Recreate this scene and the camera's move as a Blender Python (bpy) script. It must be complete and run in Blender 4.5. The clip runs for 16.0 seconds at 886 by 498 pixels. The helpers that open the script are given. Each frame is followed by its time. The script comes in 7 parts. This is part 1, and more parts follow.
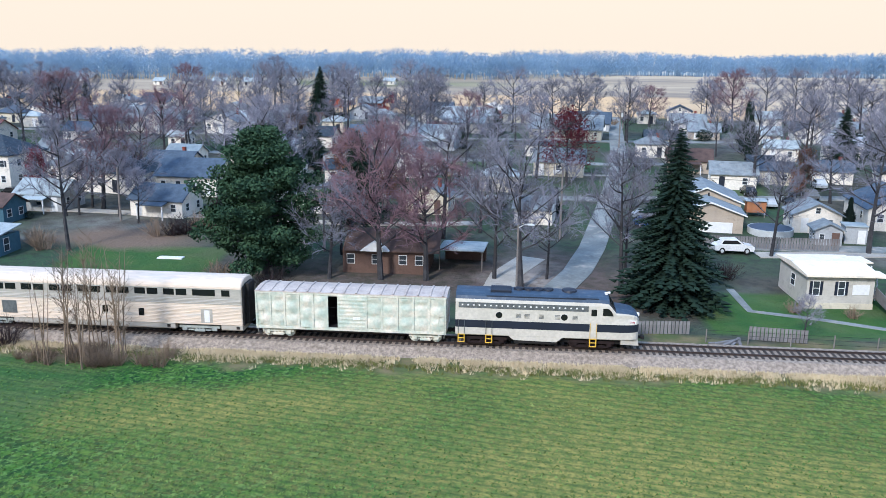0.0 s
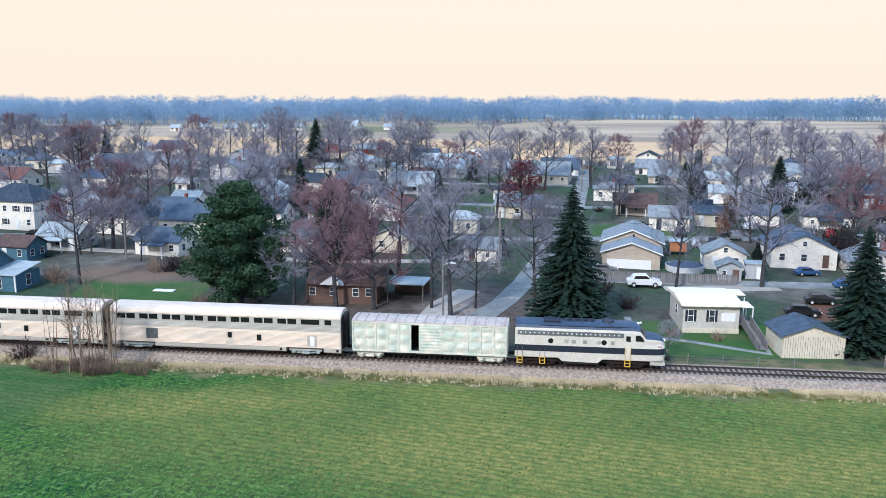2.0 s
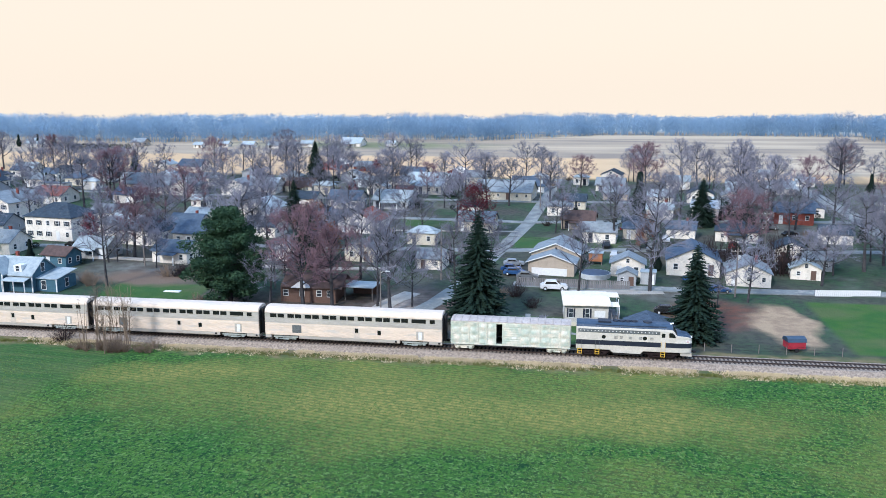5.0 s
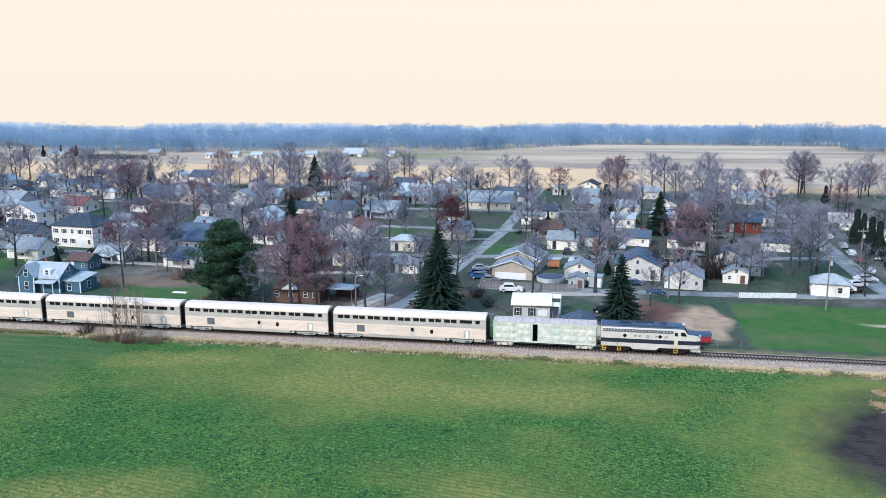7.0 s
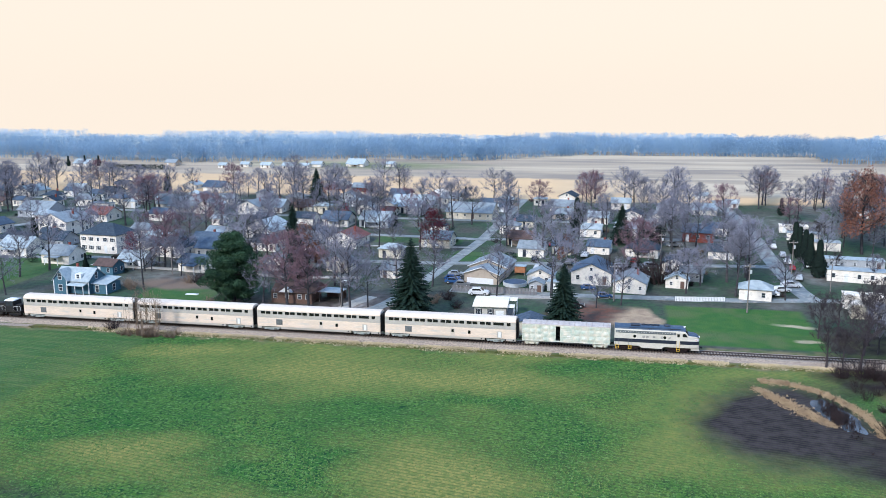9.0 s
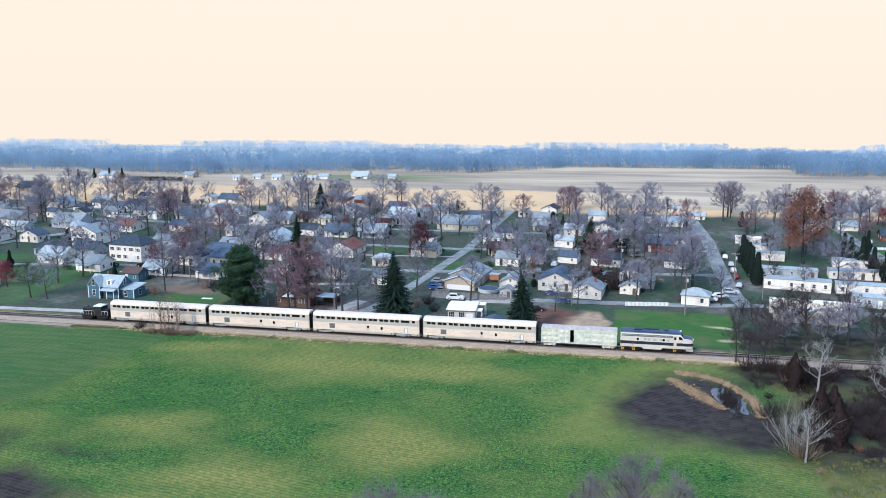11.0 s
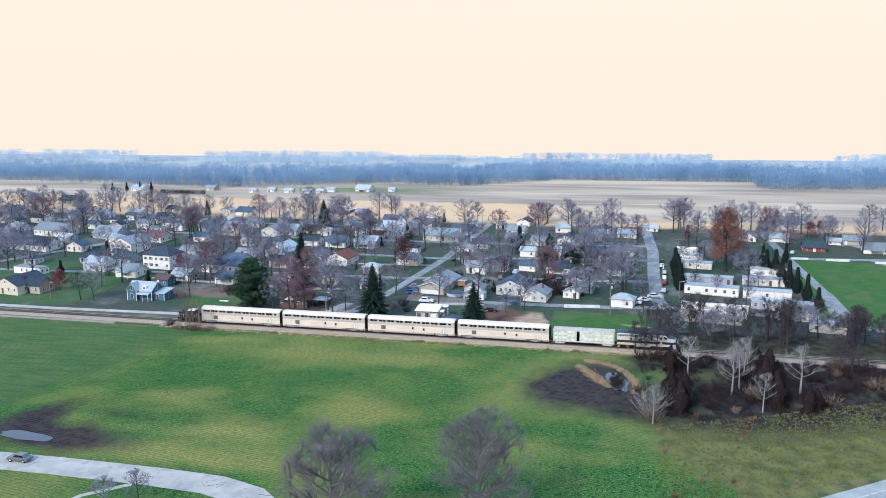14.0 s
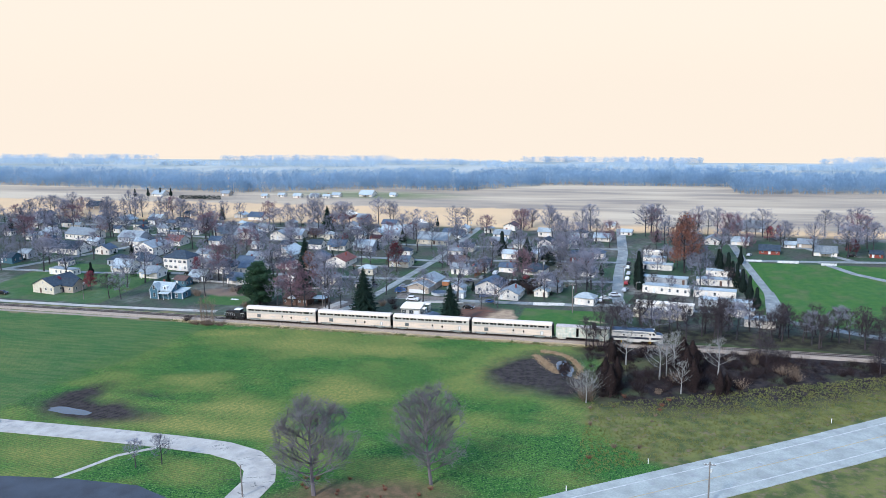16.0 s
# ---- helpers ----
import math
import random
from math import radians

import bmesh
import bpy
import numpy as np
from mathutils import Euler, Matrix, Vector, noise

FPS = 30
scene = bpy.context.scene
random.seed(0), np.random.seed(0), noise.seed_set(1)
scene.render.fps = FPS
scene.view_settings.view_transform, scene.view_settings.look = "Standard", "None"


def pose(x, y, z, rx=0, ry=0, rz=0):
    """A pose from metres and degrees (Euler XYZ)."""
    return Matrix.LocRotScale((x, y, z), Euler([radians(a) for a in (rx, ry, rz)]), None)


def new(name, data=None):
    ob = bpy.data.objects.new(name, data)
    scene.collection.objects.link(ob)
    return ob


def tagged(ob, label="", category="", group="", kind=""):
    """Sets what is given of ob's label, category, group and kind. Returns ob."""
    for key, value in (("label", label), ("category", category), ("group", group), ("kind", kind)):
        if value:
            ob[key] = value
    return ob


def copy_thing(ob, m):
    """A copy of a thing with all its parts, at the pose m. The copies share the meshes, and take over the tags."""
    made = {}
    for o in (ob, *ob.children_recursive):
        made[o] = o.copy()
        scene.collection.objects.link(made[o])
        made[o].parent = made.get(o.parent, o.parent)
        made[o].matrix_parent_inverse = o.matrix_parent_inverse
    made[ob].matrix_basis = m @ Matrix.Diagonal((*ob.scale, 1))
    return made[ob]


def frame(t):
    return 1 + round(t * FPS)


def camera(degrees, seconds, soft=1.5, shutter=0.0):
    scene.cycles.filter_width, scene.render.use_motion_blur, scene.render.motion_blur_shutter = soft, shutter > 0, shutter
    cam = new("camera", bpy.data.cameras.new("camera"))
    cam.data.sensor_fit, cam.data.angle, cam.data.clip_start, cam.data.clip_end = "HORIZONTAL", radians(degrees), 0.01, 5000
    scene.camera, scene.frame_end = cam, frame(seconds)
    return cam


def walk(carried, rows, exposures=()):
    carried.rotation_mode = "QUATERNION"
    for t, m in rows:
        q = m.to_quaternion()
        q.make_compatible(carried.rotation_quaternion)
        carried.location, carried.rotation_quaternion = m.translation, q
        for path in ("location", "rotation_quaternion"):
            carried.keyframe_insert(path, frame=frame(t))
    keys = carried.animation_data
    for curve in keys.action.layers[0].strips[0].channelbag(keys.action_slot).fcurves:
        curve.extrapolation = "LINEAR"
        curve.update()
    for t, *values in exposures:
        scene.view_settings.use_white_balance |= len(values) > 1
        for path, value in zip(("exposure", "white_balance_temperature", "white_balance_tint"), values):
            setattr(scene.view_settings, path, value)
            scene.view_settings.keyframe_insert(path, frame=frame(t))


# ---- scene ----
# the camera: a drone that backs away from the railway and climbs
cam = camera(56.58, 16.0, 0.55)
# seconds, x, y, z, tilt, turn, lean
FLIGHT = [
    (0, 0.02, -65.35, 23.71, -13.49, 4.98, 0.60),
    (0.5, 2.83, -69.24, 24.66, -12.93, 5.38, 0.44),
    (1, 5.67, -73.17, 25.62, -12.36, 5.78, 0.33),
    (1.5, 8.52, -77.15, 26.61, -11.69, 6.20, 0.28),
    (2, 11.42, -81.17, 27.64, -11.03, 6.59, 0.26),
    (2.5, 14.33, -85.27, 28.70, -10.90, 6.96, 0.23),
    (3, 17.26, -89.47, 29.79, -10.82, 7.34, 0.19),
    (3.5, 20.17, -93.77, 30.90, -10.87, 7.74, 0.14),
    (4, 23.10, -98.20, 32.06, -10.88, 8.12, 0.09),
    (6.5, 37.97, -121.03, 38.13, -10.69, 9.75, -0.12),
    (7, 41.03, -125.88, 39.44, -10.70, 10.00, -0.16),
    (7.5, 44.15, -130.99, 40.88, -10.61, 10.24, -0.14),
    (8, 47.33, -136.38, 42.42, -10.61, 10.50, -0.12),
    (8.5, 50.60, -142.06, 44.05, -10.67, 10.77, -0.12),
    (9, 53.96, -148.02, 45.82, -10.65, 11.06, -0.16),
    (11.5, 71.84, -179.58, 55.31, -10.49, 12.42, -0.32),
    (12, 75.65, -186.11, 57.30, -10.47, 12.65, -0.36),
    (12.5, 79.69, -192.84, 59.38, -10.51, 12.87, -0.41),
    (13, 83.94, -199.73, 61.54, -10.59, 13.14, -0.45),
    (13.5, 88.38, -206.76, 63.78, -10.62, 13.42, -0.50),
    (14, 93.00, -213.90, 66.07, -10.64, 13.73, -0.58),
    (14.5, 97.76, -221.14, 68.38, -10.66, 14.07, -0.68),
    (15, 102.66, -228.45, 70.68, -10.73, 14.36, -0.75),
    (15.5, 107.64, -235.84, 72.97, -10.82, 14.67, -0.82),
    (16, 112.66, -243.25, 75.25, -10.90, 14.97, -0.90),
]
walk(cam, [(t, pose(x, y, z, 90 + tilt, 0, turn) @ pose(0, 0, 0, 0, 0, lean)) for t, x, y, z, tilt, turn, lean in FLIGHT])

# ---- daylight: overcast, cream haze low down, cooler overhead ----
world = bpy.data.worlds.new("overcast_sky")
scene.world = world
world.use_nodes = True
wt = world.node_tree
wt.nodes.clear()
w_out = wt.nodes.new("ShaderNodeOutputWorld")
w_bg = wt.nodes.new("ShaderNodeBackground")
w_tc = wt.nodes.new("ShaderNodeTexCoord")
w_sep = wt.nodes.new("ShaderNodeSeparateXYZ")
w_ramp = wt.nodes.new("ShaderNodeValToRGB")
w_sky = wt.nodes.new("ShaderNodeTexSky")
w_mix = wt.nodes.new("ShaderNodeMix")
w_mix.data_type = "RGBA"
w_sky.sky_type = "NISHITA"
w_sky.sun_disc = False
SUN_UP, SUN_ROUND = radians(36), radians(200)
w_sky.sun_elevation, w_sky.sun_rotation = SUN_UP, SUN_ROUND
w_sky.air_density, w_sky.dust_density = 1.0, 3.0
w_ramp.color_ramp.elements[0].position, w_ramp.color_ramp.elements[0].color = 0.12, (9.9, 8.72, 7.5, 1)
w_ramp.color_ramp.elements[1].position, w_ramp.color_ramp.elements[1].color = 0.45, (5.9, 10.1, 17.8, 1)
w_mix.inputs[0].default_value = 0.08
w_bg.inputs["Strength"].default_value = 0.1
wt.links.new(w_tc.outputs["Generated"], w_sep.inputs[0])
wt.links.new(w_sep.outputs["Z"], w_ramp.inputs[0])
wt.links.new(w_ramp.outputs[0], w_mix.inputs[6])
wt.links.new(w_sky.outputs[0], w_mix.inputs[7])
wt.links.new(w_mix.outputs[2], w_bg.inputs["Color"])
wt.links.new(w_bg.outputs[0], w_out.inputs[0])
sun = new("sun", bpy.data.lights.new("sun", "SUN"))
sun.data.energy, sun.data.angle, sun.data.color = 3.55, radians(8), (1.0, 0.99, 0.985)
sun.rotation_euler = Euler((radians(54), 0, radians(-25)))
sun.location = (0, -60, 120)
scene.view_settings.exposure = 0.12


# ---- materials ----
def noise_col(nt, scale, detail=4.0, vec=None, stretch=None):
    n = nt.nodes.new("ShaderNodeTexNoise")
    n.inputs["Scale"].default_value, n.inputs["Detail"].default_value = scale, detail
    src = vec
    if src is None:
        src = nt.nodes.new("ShaderNodeTexCoord").outputs["Object"]
    if stretch:
        mp = nt.nodes.new("ShaderNodeMapping")
        mp.inputs["Scale"].default_value = stretch
        nt.links.new(src, mp.inputs[0])
        src = mp.outputs[0]
    nt.links.new(src, n.inputs["Vector"])
    return n.outputs["Fac"]


def ramp(nt, fac, lo, hi):
    m = nt.nodes.new("ShaderNodeMapRange")
    m.inputs[1].default_value, m.inputs[2].default_value = lo, hi
    nt.links.new(fac, m.inputs[0])
    return m.outputs[0]


def mixc(nt, fac, a, b, mode="MIX"):
    m = nt.nodes.new("ShaderNodeMix")
    m.data_type, m.blend_type = "RGBA", mode
    for sock, val in ((m.inputs[0], fac), (m.inputs[6], a), (m.inputs[7], b)):
        if isinstance(val, (int, float)):
            sock.default_value = val
        elif isinstance(val, tuple):
            sock.default_value = (*val, 1)
        else:
            nt.links.new(val, sock)
    return m.outputs[2]


def surface(name, col, alt=None, rough=0.8, scale=1.5, fine=14.0, bump=0.2, metal=0.0, vary=0.0, stretch=None, dirt=None):
    """A worn surface: two colours by a broad noise, a fine grain, stains, a bump, and a tone of its own for each object."""
    m = bpy.data.materials.new(name)
    m.use_nodes = True
    nt = m.node_tree
    b = nt.nodes["Principled BSDF"]
    alt = alt or tuple(c * 0.72 for c in col)
    broad = ramp(nt, noise_col(nt, scale, 5, stretch=stretch), 0.35, 0.68)
    grain = ramp(nt, noise_col(nt, fine, 3, stretch=stretch), 0.3, 0.75)
    c = mixc(nt, broad, col, alt)
    c = mixc(nt, 0.35, c, mixc(nt, grain, (0.45, 0.45, 0.45), (1.0, 1.0, 1.0)), "MULTIPLY")
    if dirt:
        c = mixc(nt, ramp(nt, noise_col(nt, scale * 2.3, 6, stretch=stretch), 0.55, 0.75), c, dirt)
    if vary:
        oi = nt.nodes.new("ShaderNodeObjectInfo")
        hs = nt.nodes.new("ShaderNodeHueSaturation")
        mr = nt.nodes.new("ShaderNodeMapRange")
        mr.inputs[3].default_value, mr.inputs[4].default_value = 1 - vary, 1 + vary
        nt.links.new(oi.outputs["Random"], mr.inputs[0])
        nt.links.new(mr.outputs[0], hs.inputs["Value"])
        nt.links.new(c, hs.inputs["Color"])
        c = hs.outputs[0]
    nt.links.new(c, b.inputs["Base Color"])
    b.inputs["Roughness"].default_value, b.inputs["Metallic"].default_value = rough, metal
    b.inputs["Specular IOR Level"].default_value = 0.5 if rough < 0.6 else 0.12
    if bump:
        bp = nt.nodes.new("ShaderNodeBump")
        bp.inputs["Strength"].default_value, bp.inputs["Distance"].default_value = bump, 0.05
        nt.links.new(grain, bp.inputs["Height"])
        nt.links.new(bp.outputs[0], b.inputs["Normal"])
    return m


def siding(name, col, lap=0.22, vary=0.05):
    """Painted boards that overlap in courses."""
    m = surface(name, col, tuple(c * 0.86 for c in col), 0.7, 0.8, 9, 0, vary=vary, dirt=tuple(c * 0.6 for c in col))
    nt = m.node_tree
    w = nt.nodes.new("ShaderNodeTexWave")
    w.wave_type, w.bands_direction, w.wave_profile = "BANDS", "Z", "SAW"
    w.inputs["Scale"].default_value = 1 / (lap * 6.28 / 2)
    w.inputs["Distortion"].default_value = 0.0
    tc = nt.nodes.new("ShaderNodeTexCoord")
    nt.links.new(tc.outputs["Object"], w.inputs["Vector"])
    bp = nt.nodes.new("ShaderNodeBump")
    bp.inputs["Strength"].default_value, bp.inputs["Distance"].default_value = 0.5, 0.03
    nt.links.new(w.outputs["Fac"], bp.inputs["Height"])
    nt.links.new(bp.outputs[0], nt.nodes["Principled BSDF"].inputs["Normal"])
    return m


WHITE = siding("white_siding", (0.88, 0.81, 0.715))
CREAM = siding("cream_siding", (0.70, 0.63, 0.50))
GREY = siding("grey_siding", (0.42, 0.44, 0.46))
BLUE = siding("blue_siding", (0.075, 0.165, 0.22))
TAN = siding("tan_siding", (0.50, 0.42, 0.34))
BRICK = surface("red_brick", (0.28, 0.08, 0.06), (0.20, 0.06, 0.05), 0.9, 2, 20, 0.4)
PUTTY = siding("putty_siding", (0.58, 0.545, 0.49))
BROWN = siding("brown_siding", (0.16, 0.10, 0.08))
ROOF_GREY = surface("grey_shingles", (0.25, 0.285, 0.305), (0.165, 0.195, 0.215), 0.95, 1.2, 7, 0.6, vary=0.12, dirt=(0.26, 0.26, 0.26))
ROOF_DARK = surface("dark_shingles", (0.044, 0.064, 0.086), (0.028, 0.042, 0.058), 0.9, 1.2, 7, 0.6, vary=0.15, dirt=(0.09, 0.09, 0.1))
ROOF_BLUE = surface("slate_blue_shingles", (0.085, 0.12, 0.165), (0.06, 0.085, 0.12), 0.9, 1.2, 7, 0.6, vary=0.15)
ROOF_LIGHT = surface("pale_shingles", (0.40, 0.455, 0.47), (0.30, 0.35, 0.37), 0.9, 1.2, 7, 0.6, vary=0.1)
ROOF_BROWN = surface("brown_shingles", (0.13, 0.085, 0.075), (0.085, 0.06, 0.055), 0.95, 1.2, 7, 0.6)
ROOF_RED = surface("red_brown_shingles", (0.22, 0.09, 0.08), (0.15, 0.07, 0.06), 0.95, 1.2, 7, 0.6)
ROOF_WHITE = surface("white_roof_coating", (0.90, 0.79, 0.65), (0.80, 0.70, 0.57), 0.6, 0.7, 8, 0.1, dirt=(0.62, 0.56, 0.49))
TIN = surface("galvanised_sheet", (0.55, 0.57, 0.58), (0.45, 0.46, 0.47), 0.45, 1, 9, 0.2, 0.5, dirt=(0.33, 0.25, 0.2))
TRIM = surface("white_trim", (0.80, 0.80, 0.79), (0.72, 0.72, 0.71), 0.5, 3, 20, 0)
GLASS = surface("window_glass", (0.03, 0.04, 0.05), (0.05, 0.06, 0.07), 0.08, 2, 9, 0)
BARK = surface("grey_bark", (0.068, 0.066, 0.070), (0.038, 0.037, 0.041), 0.95, 2, 12, 0.6, vary=0.2)
# TWIG: haze over the town is painted in as a lighter blue-grey
TWIG = surface("haze_paled_twigs", (0.265, 0.262, 0.310), (0.170, 0.168, 0.205), 0.95, 0.4, 5, 0, vary=0.25)
TWIG_RED = surface("russet_twigs", (0.27, 0.165, 0.185), (0.18, 0.115, 0.135), 0.95, 0.4, 5, 0, vary=0.15)
TWIG_DARK = surface("dark_brush_twigs", (0.050, 0.035, 0.035), (0.028, 0.021, 0.023), 0.95, 0.4, 5, 0, vary=0.2)
TWIG_TRACK = surface("black_brown_twigs", (0.075, 0.062, 0.066), (0.045, 0.038, 0.042), 0.95, 0.4, 5, 0)
TWIG_PARK = surface("brown_black_twigs", (0.18, 0.16, 0.17), (0.115, 0.10, 0.11), 0.95, 0.4, 5, 0)
BRUSH_BROWN = surface("dead_brown_stems", (0.27, 0.20, 0.145), (0.18, 0.13, 0.10), 0.95, 0.4, 5, 0, vary=0.25)
BARK_PALE = surface("pale_bark", (0.33, 0.325, 0.31), (0.21, 0.205, 0.195), 0.9, 2, 12, 0.3)
LEAF_RED = surface("dark_red_leaves", (0.24, 0.045, 0.06), (0.15, 0.03, 0.045), 0.8, 0.8, 6, 0)
LEAF_RUST = surface("rust_leaves", (0.26, 0.11, 0.07), (0.17, 0.075, 0.055), 0.8, 0.8, 6, 0)
NEEDLE = surface("spruce_needles", (0.022, 0.045, 0.03), (0.012, 0.026, 0.02), 0.85, 1.0, 6, 0)
NEEDLE_PINE = surface("pine_needles", (0.050, 0.098, 0.050), (0.018, 0.044, 0.026), 0.85, 0.8, 5, 0)
CEDAR_BRONZE = surface("bronze_cedar_foliage", (0.050, 0.034, 0.033), (0.026, 0.020, 0.021), 0.9, 1.0, 6, 0)
CEDAR = surface("cedar_foliage", (0.02, 0.035, 0.028), (0.012, 0.022, 0.02), 0.9, 1.0, 6, 0)
# the blue of the far woods is haze painted into the base colour
WOODS = surface("far_woods_hazed_twigs", (0.31, 0.45, 0.585), (0.22, 0.345, 0.47), 1.0, 0.04, 0.5, 0)
# same woods further off: more haze painted in, so paler still
WOODS_FAR = surface("distant_woods_hazed_twigs", (0.52, 0.64, 0.73), (0.44, 0.56, 0.66), 1.0, 0.02, 0.3, 0)
def let_through(m, share):
    """Thin twigs and blades pass part of the light."""
    nt = m.node_tree
    b, out = nt.nodes["Principled BSDF"], nt.nodes["Material Output"]
    tr, mx = nt.nodes.new("ShaderNodeBsdfTranslucent"), nt.nodes.new("ShaderNodeMixShader")
    mx.inputs[0].default_value = share
    nt.links.new(b.inputs["Base Color"].links[0].from_socket, tr.inputs[0])
    nt.links.new(b.outputs[0], mx.inputs[1])
    nt.links.new(tr.outputs[0], mx.inputs[2])
    nt.links.new(mx.outputs[0], out.inputs[0])


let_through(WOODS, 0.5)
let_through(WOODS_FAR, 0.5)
REED = surface("brown_flattened_reeds", (0.50, 0.36, 0.22), (0.30, 0.21, 0.135), 0.95, 0.6, 4, 0)
STRAW = surface("dry_grass_straw", (0.72, 0.58, 0.38), (0.52, 0.42, 0.27), 0.95, 0.3, 4, 0)
GRASS_BLADE = surface("grass_blades", (0.14, 0.16, 0.05), (0.20, 0.19, 0.065), 0.9, 0.2, 3, 0)
ASPHALT = surface("worn_asphalt", (0.37, 0.385, 0.35), (0.275, 0.285, 0.26), 0.9, 0.25, 3, 0.2, dirt=(0.24, 0.235, 0.235))
ASPHALT_TOWN = surface("patched_street", (0.255, 0.275, 0.27), (0.165, 0.18, 0.18), 0.9, 0.3, 3, 0.2, dirt=(0.36, 0.33, 0.30))
ASPHALT_DARK = surface("dark_asphalt", (0.06, 0.07, 0.085), (0.045, 0.05, 0.06), 0.7, 0.25, 6, 0.2)
CONCRETE = surface("old_concrete", (0.46, 0.425, 0.375), (0.34, 0.315, 0.28), 0.9, 0.3, 6, 0.2, dirt=(0.25, 0.24, 0.23))
PAINT_Y = surface("faded_yellow_line", (0.45, 0.36, 0.22), None, 0.8, 1, 8, 0)
PAINT_W = surface("faded_white_line", (0.52, 0.51, 0.48), None, 0.8, 1, 8, 0)
CRACK = surface("tar_seal", (0.06, 0.06, 0.065), None, 0.8, 1, 8, 0)
BALLAST = surface("crushed_stone", (0.42, 0.335, 0.265), (0.21, 0.168, 0.135), 0.95, 3.4, 7.0, 1.0, dirt=(0.15, 0.12, 0.11))
TIE = surface("creosoted_timber", (0.06, 0.05, 0.045), (0.10, 0.085, 0.075), 0.95, 2, 12, 0.5, vary=0.3)
RAIL = surface("rail_steel", (0.09, 0.065, 0.058), (0.06, 0.045, 0.04), 0.5, 3, 12, 0.1, 0.6)
POLE = surface("weathered_pole", (0.25, 0.22, 0.20), (0.17, 0.15, 0.135), 0.95, 1.5, 9, 0.3)
WOOD_GREY = surface("weathered_boards", (0.23, 0.22, 0.22), (0.16, 0.15, 0.15), 0.95, 1.5, 9, 0.4, vary=0.12)
WIRE = surface("black_wire", (0.03, 0.03, 0.03), None, 0.7, 1, 8, 0)
LAMP = surface("lamp_casting", (0.6, 0.62, 0.62), None, 0.5, 1, 8, 0)
# rolling stock
STEEL = surface("fluted_stainless", (0.80, 0.66, 0.535), (0.67, 0.56, 0.46), 0.42, 0.35, 4, 0.0, 0.08, stretch=(0.4, 1, 2.5), dirt=(0.5, 0.48, 0.45))
STEEL_LOW = surface("dull_stainless", (0.57, 0.53, 0.475), (0.455, 0.425, 0.385), 0.45, 0.5, 6, 0.0, 0.3, stretch=(0.4, 1, 2.5))
ROOF_CAR = surface("pale_car_roof", (0.74, 0.605, 0.495), (0.64, 0.525, 0.43), 0.6, 0.3, 4, 0, 0.1, stretch=(0.3, 1, 1), dirt=(0.52, 0.48, 0.43))
BLACK = surface("black_underframe", (0.02, 0.02, 0.022), (0.035, 0.032, 0.03), 0.7, 2, 9, 0.1)
TRUCK = surface("grey_truck_casting", (0.40, 0.44, 0.42), (0.26, 0.29, 0.28), 0.7, 2, 9, 0.2)
CARGLASS = surface("dark_tinted_glass", (0.012, 0.014, 0.016), None, 0.15, 2, 9, 0)
IVORY = surface("ivory_enamel", (0.62, 0.575, 0.505), (0.54, 0.505, 0.44), 0.4, 0.6, 5, 0, dirt=(0.50, 0.465, 0.41))
NAVY = surface("navy_enamel", (0.008, 0.015, 0.032), (0.006, 0.011, 0.024), 0.55, 0.6, 5, 0)
NAVY_ROOF = surface("dusty_navy_roof", (0.030, 0.060, 0.105), (0.020, 0.042, 0.075), 0.5, 0.8, 6, 0, dirt=(0.07, 0.095, 0.13))
YELLOW = surface("safety_yellow", (0.80, 0.48, 0.05), None, 0.5, 2, 9, 0)
GRILLE = surface("louvre_grille", (0.20, 0.22, 0.23), (0.13, 0.14, 0.15), 0.5, 3, 9, 0, 0.5)
RUST = surface("rusty_truck", (0.028, 0.018, 0.018), (0.018, 0.013, 0.013), 0.85, 3, 9, 0.2)
MINT = surface("chalky_mint_paint", (0.46, 0.53, 0.45), (0.76, 0.69, 0.58), 0.6, 1.1, 5, 0.1, dirt=(0.40, 0.49, 0.44))
MINT_ROOF = surface("stained_galvanised_roof", (0.60, 0.51, 0.45), (0.46, 0.39, 0.35), 0.6, 0.7, 5, 0.1, 0.1, dirt=(0.36, 0.30, 0.28))
RED = surface("red_enamel", (0.40, 0.03, 0.05), None, 0.4, 1, 6, 0)


# ---- mesh helpers ----
def gz(x, y):
    """Height of the ground: flat field, the town on a slow rise, level woods and fields behind it, then falling away."""
    d = (y - 22) / 8
    s = 8 * (d if d > 30 else math.log1p(math.exp(d))) * 0.06 - 0.6
    if y > 280:
        s -= 0.073 * (y - 280)
    if y > 470:
        s -= 0.0016 * (min(y, 532) - 470) ** 2 + (0.2 * (y - 532) if y > 532 else 0)
    return s


def site(x, y):
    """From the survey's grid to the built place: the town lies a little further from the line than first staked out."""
    if y > 3:
        return x - 0.7 * min(1, (y - 3) / 5), y + (2.6 * min(1, (y - 3) / 5)) + 0.018 * max(0, y - 8)
    if y < -5:
        return x - 0.3, y + 1.1 * min(1, (-5 - y) / 8)
    return x, y


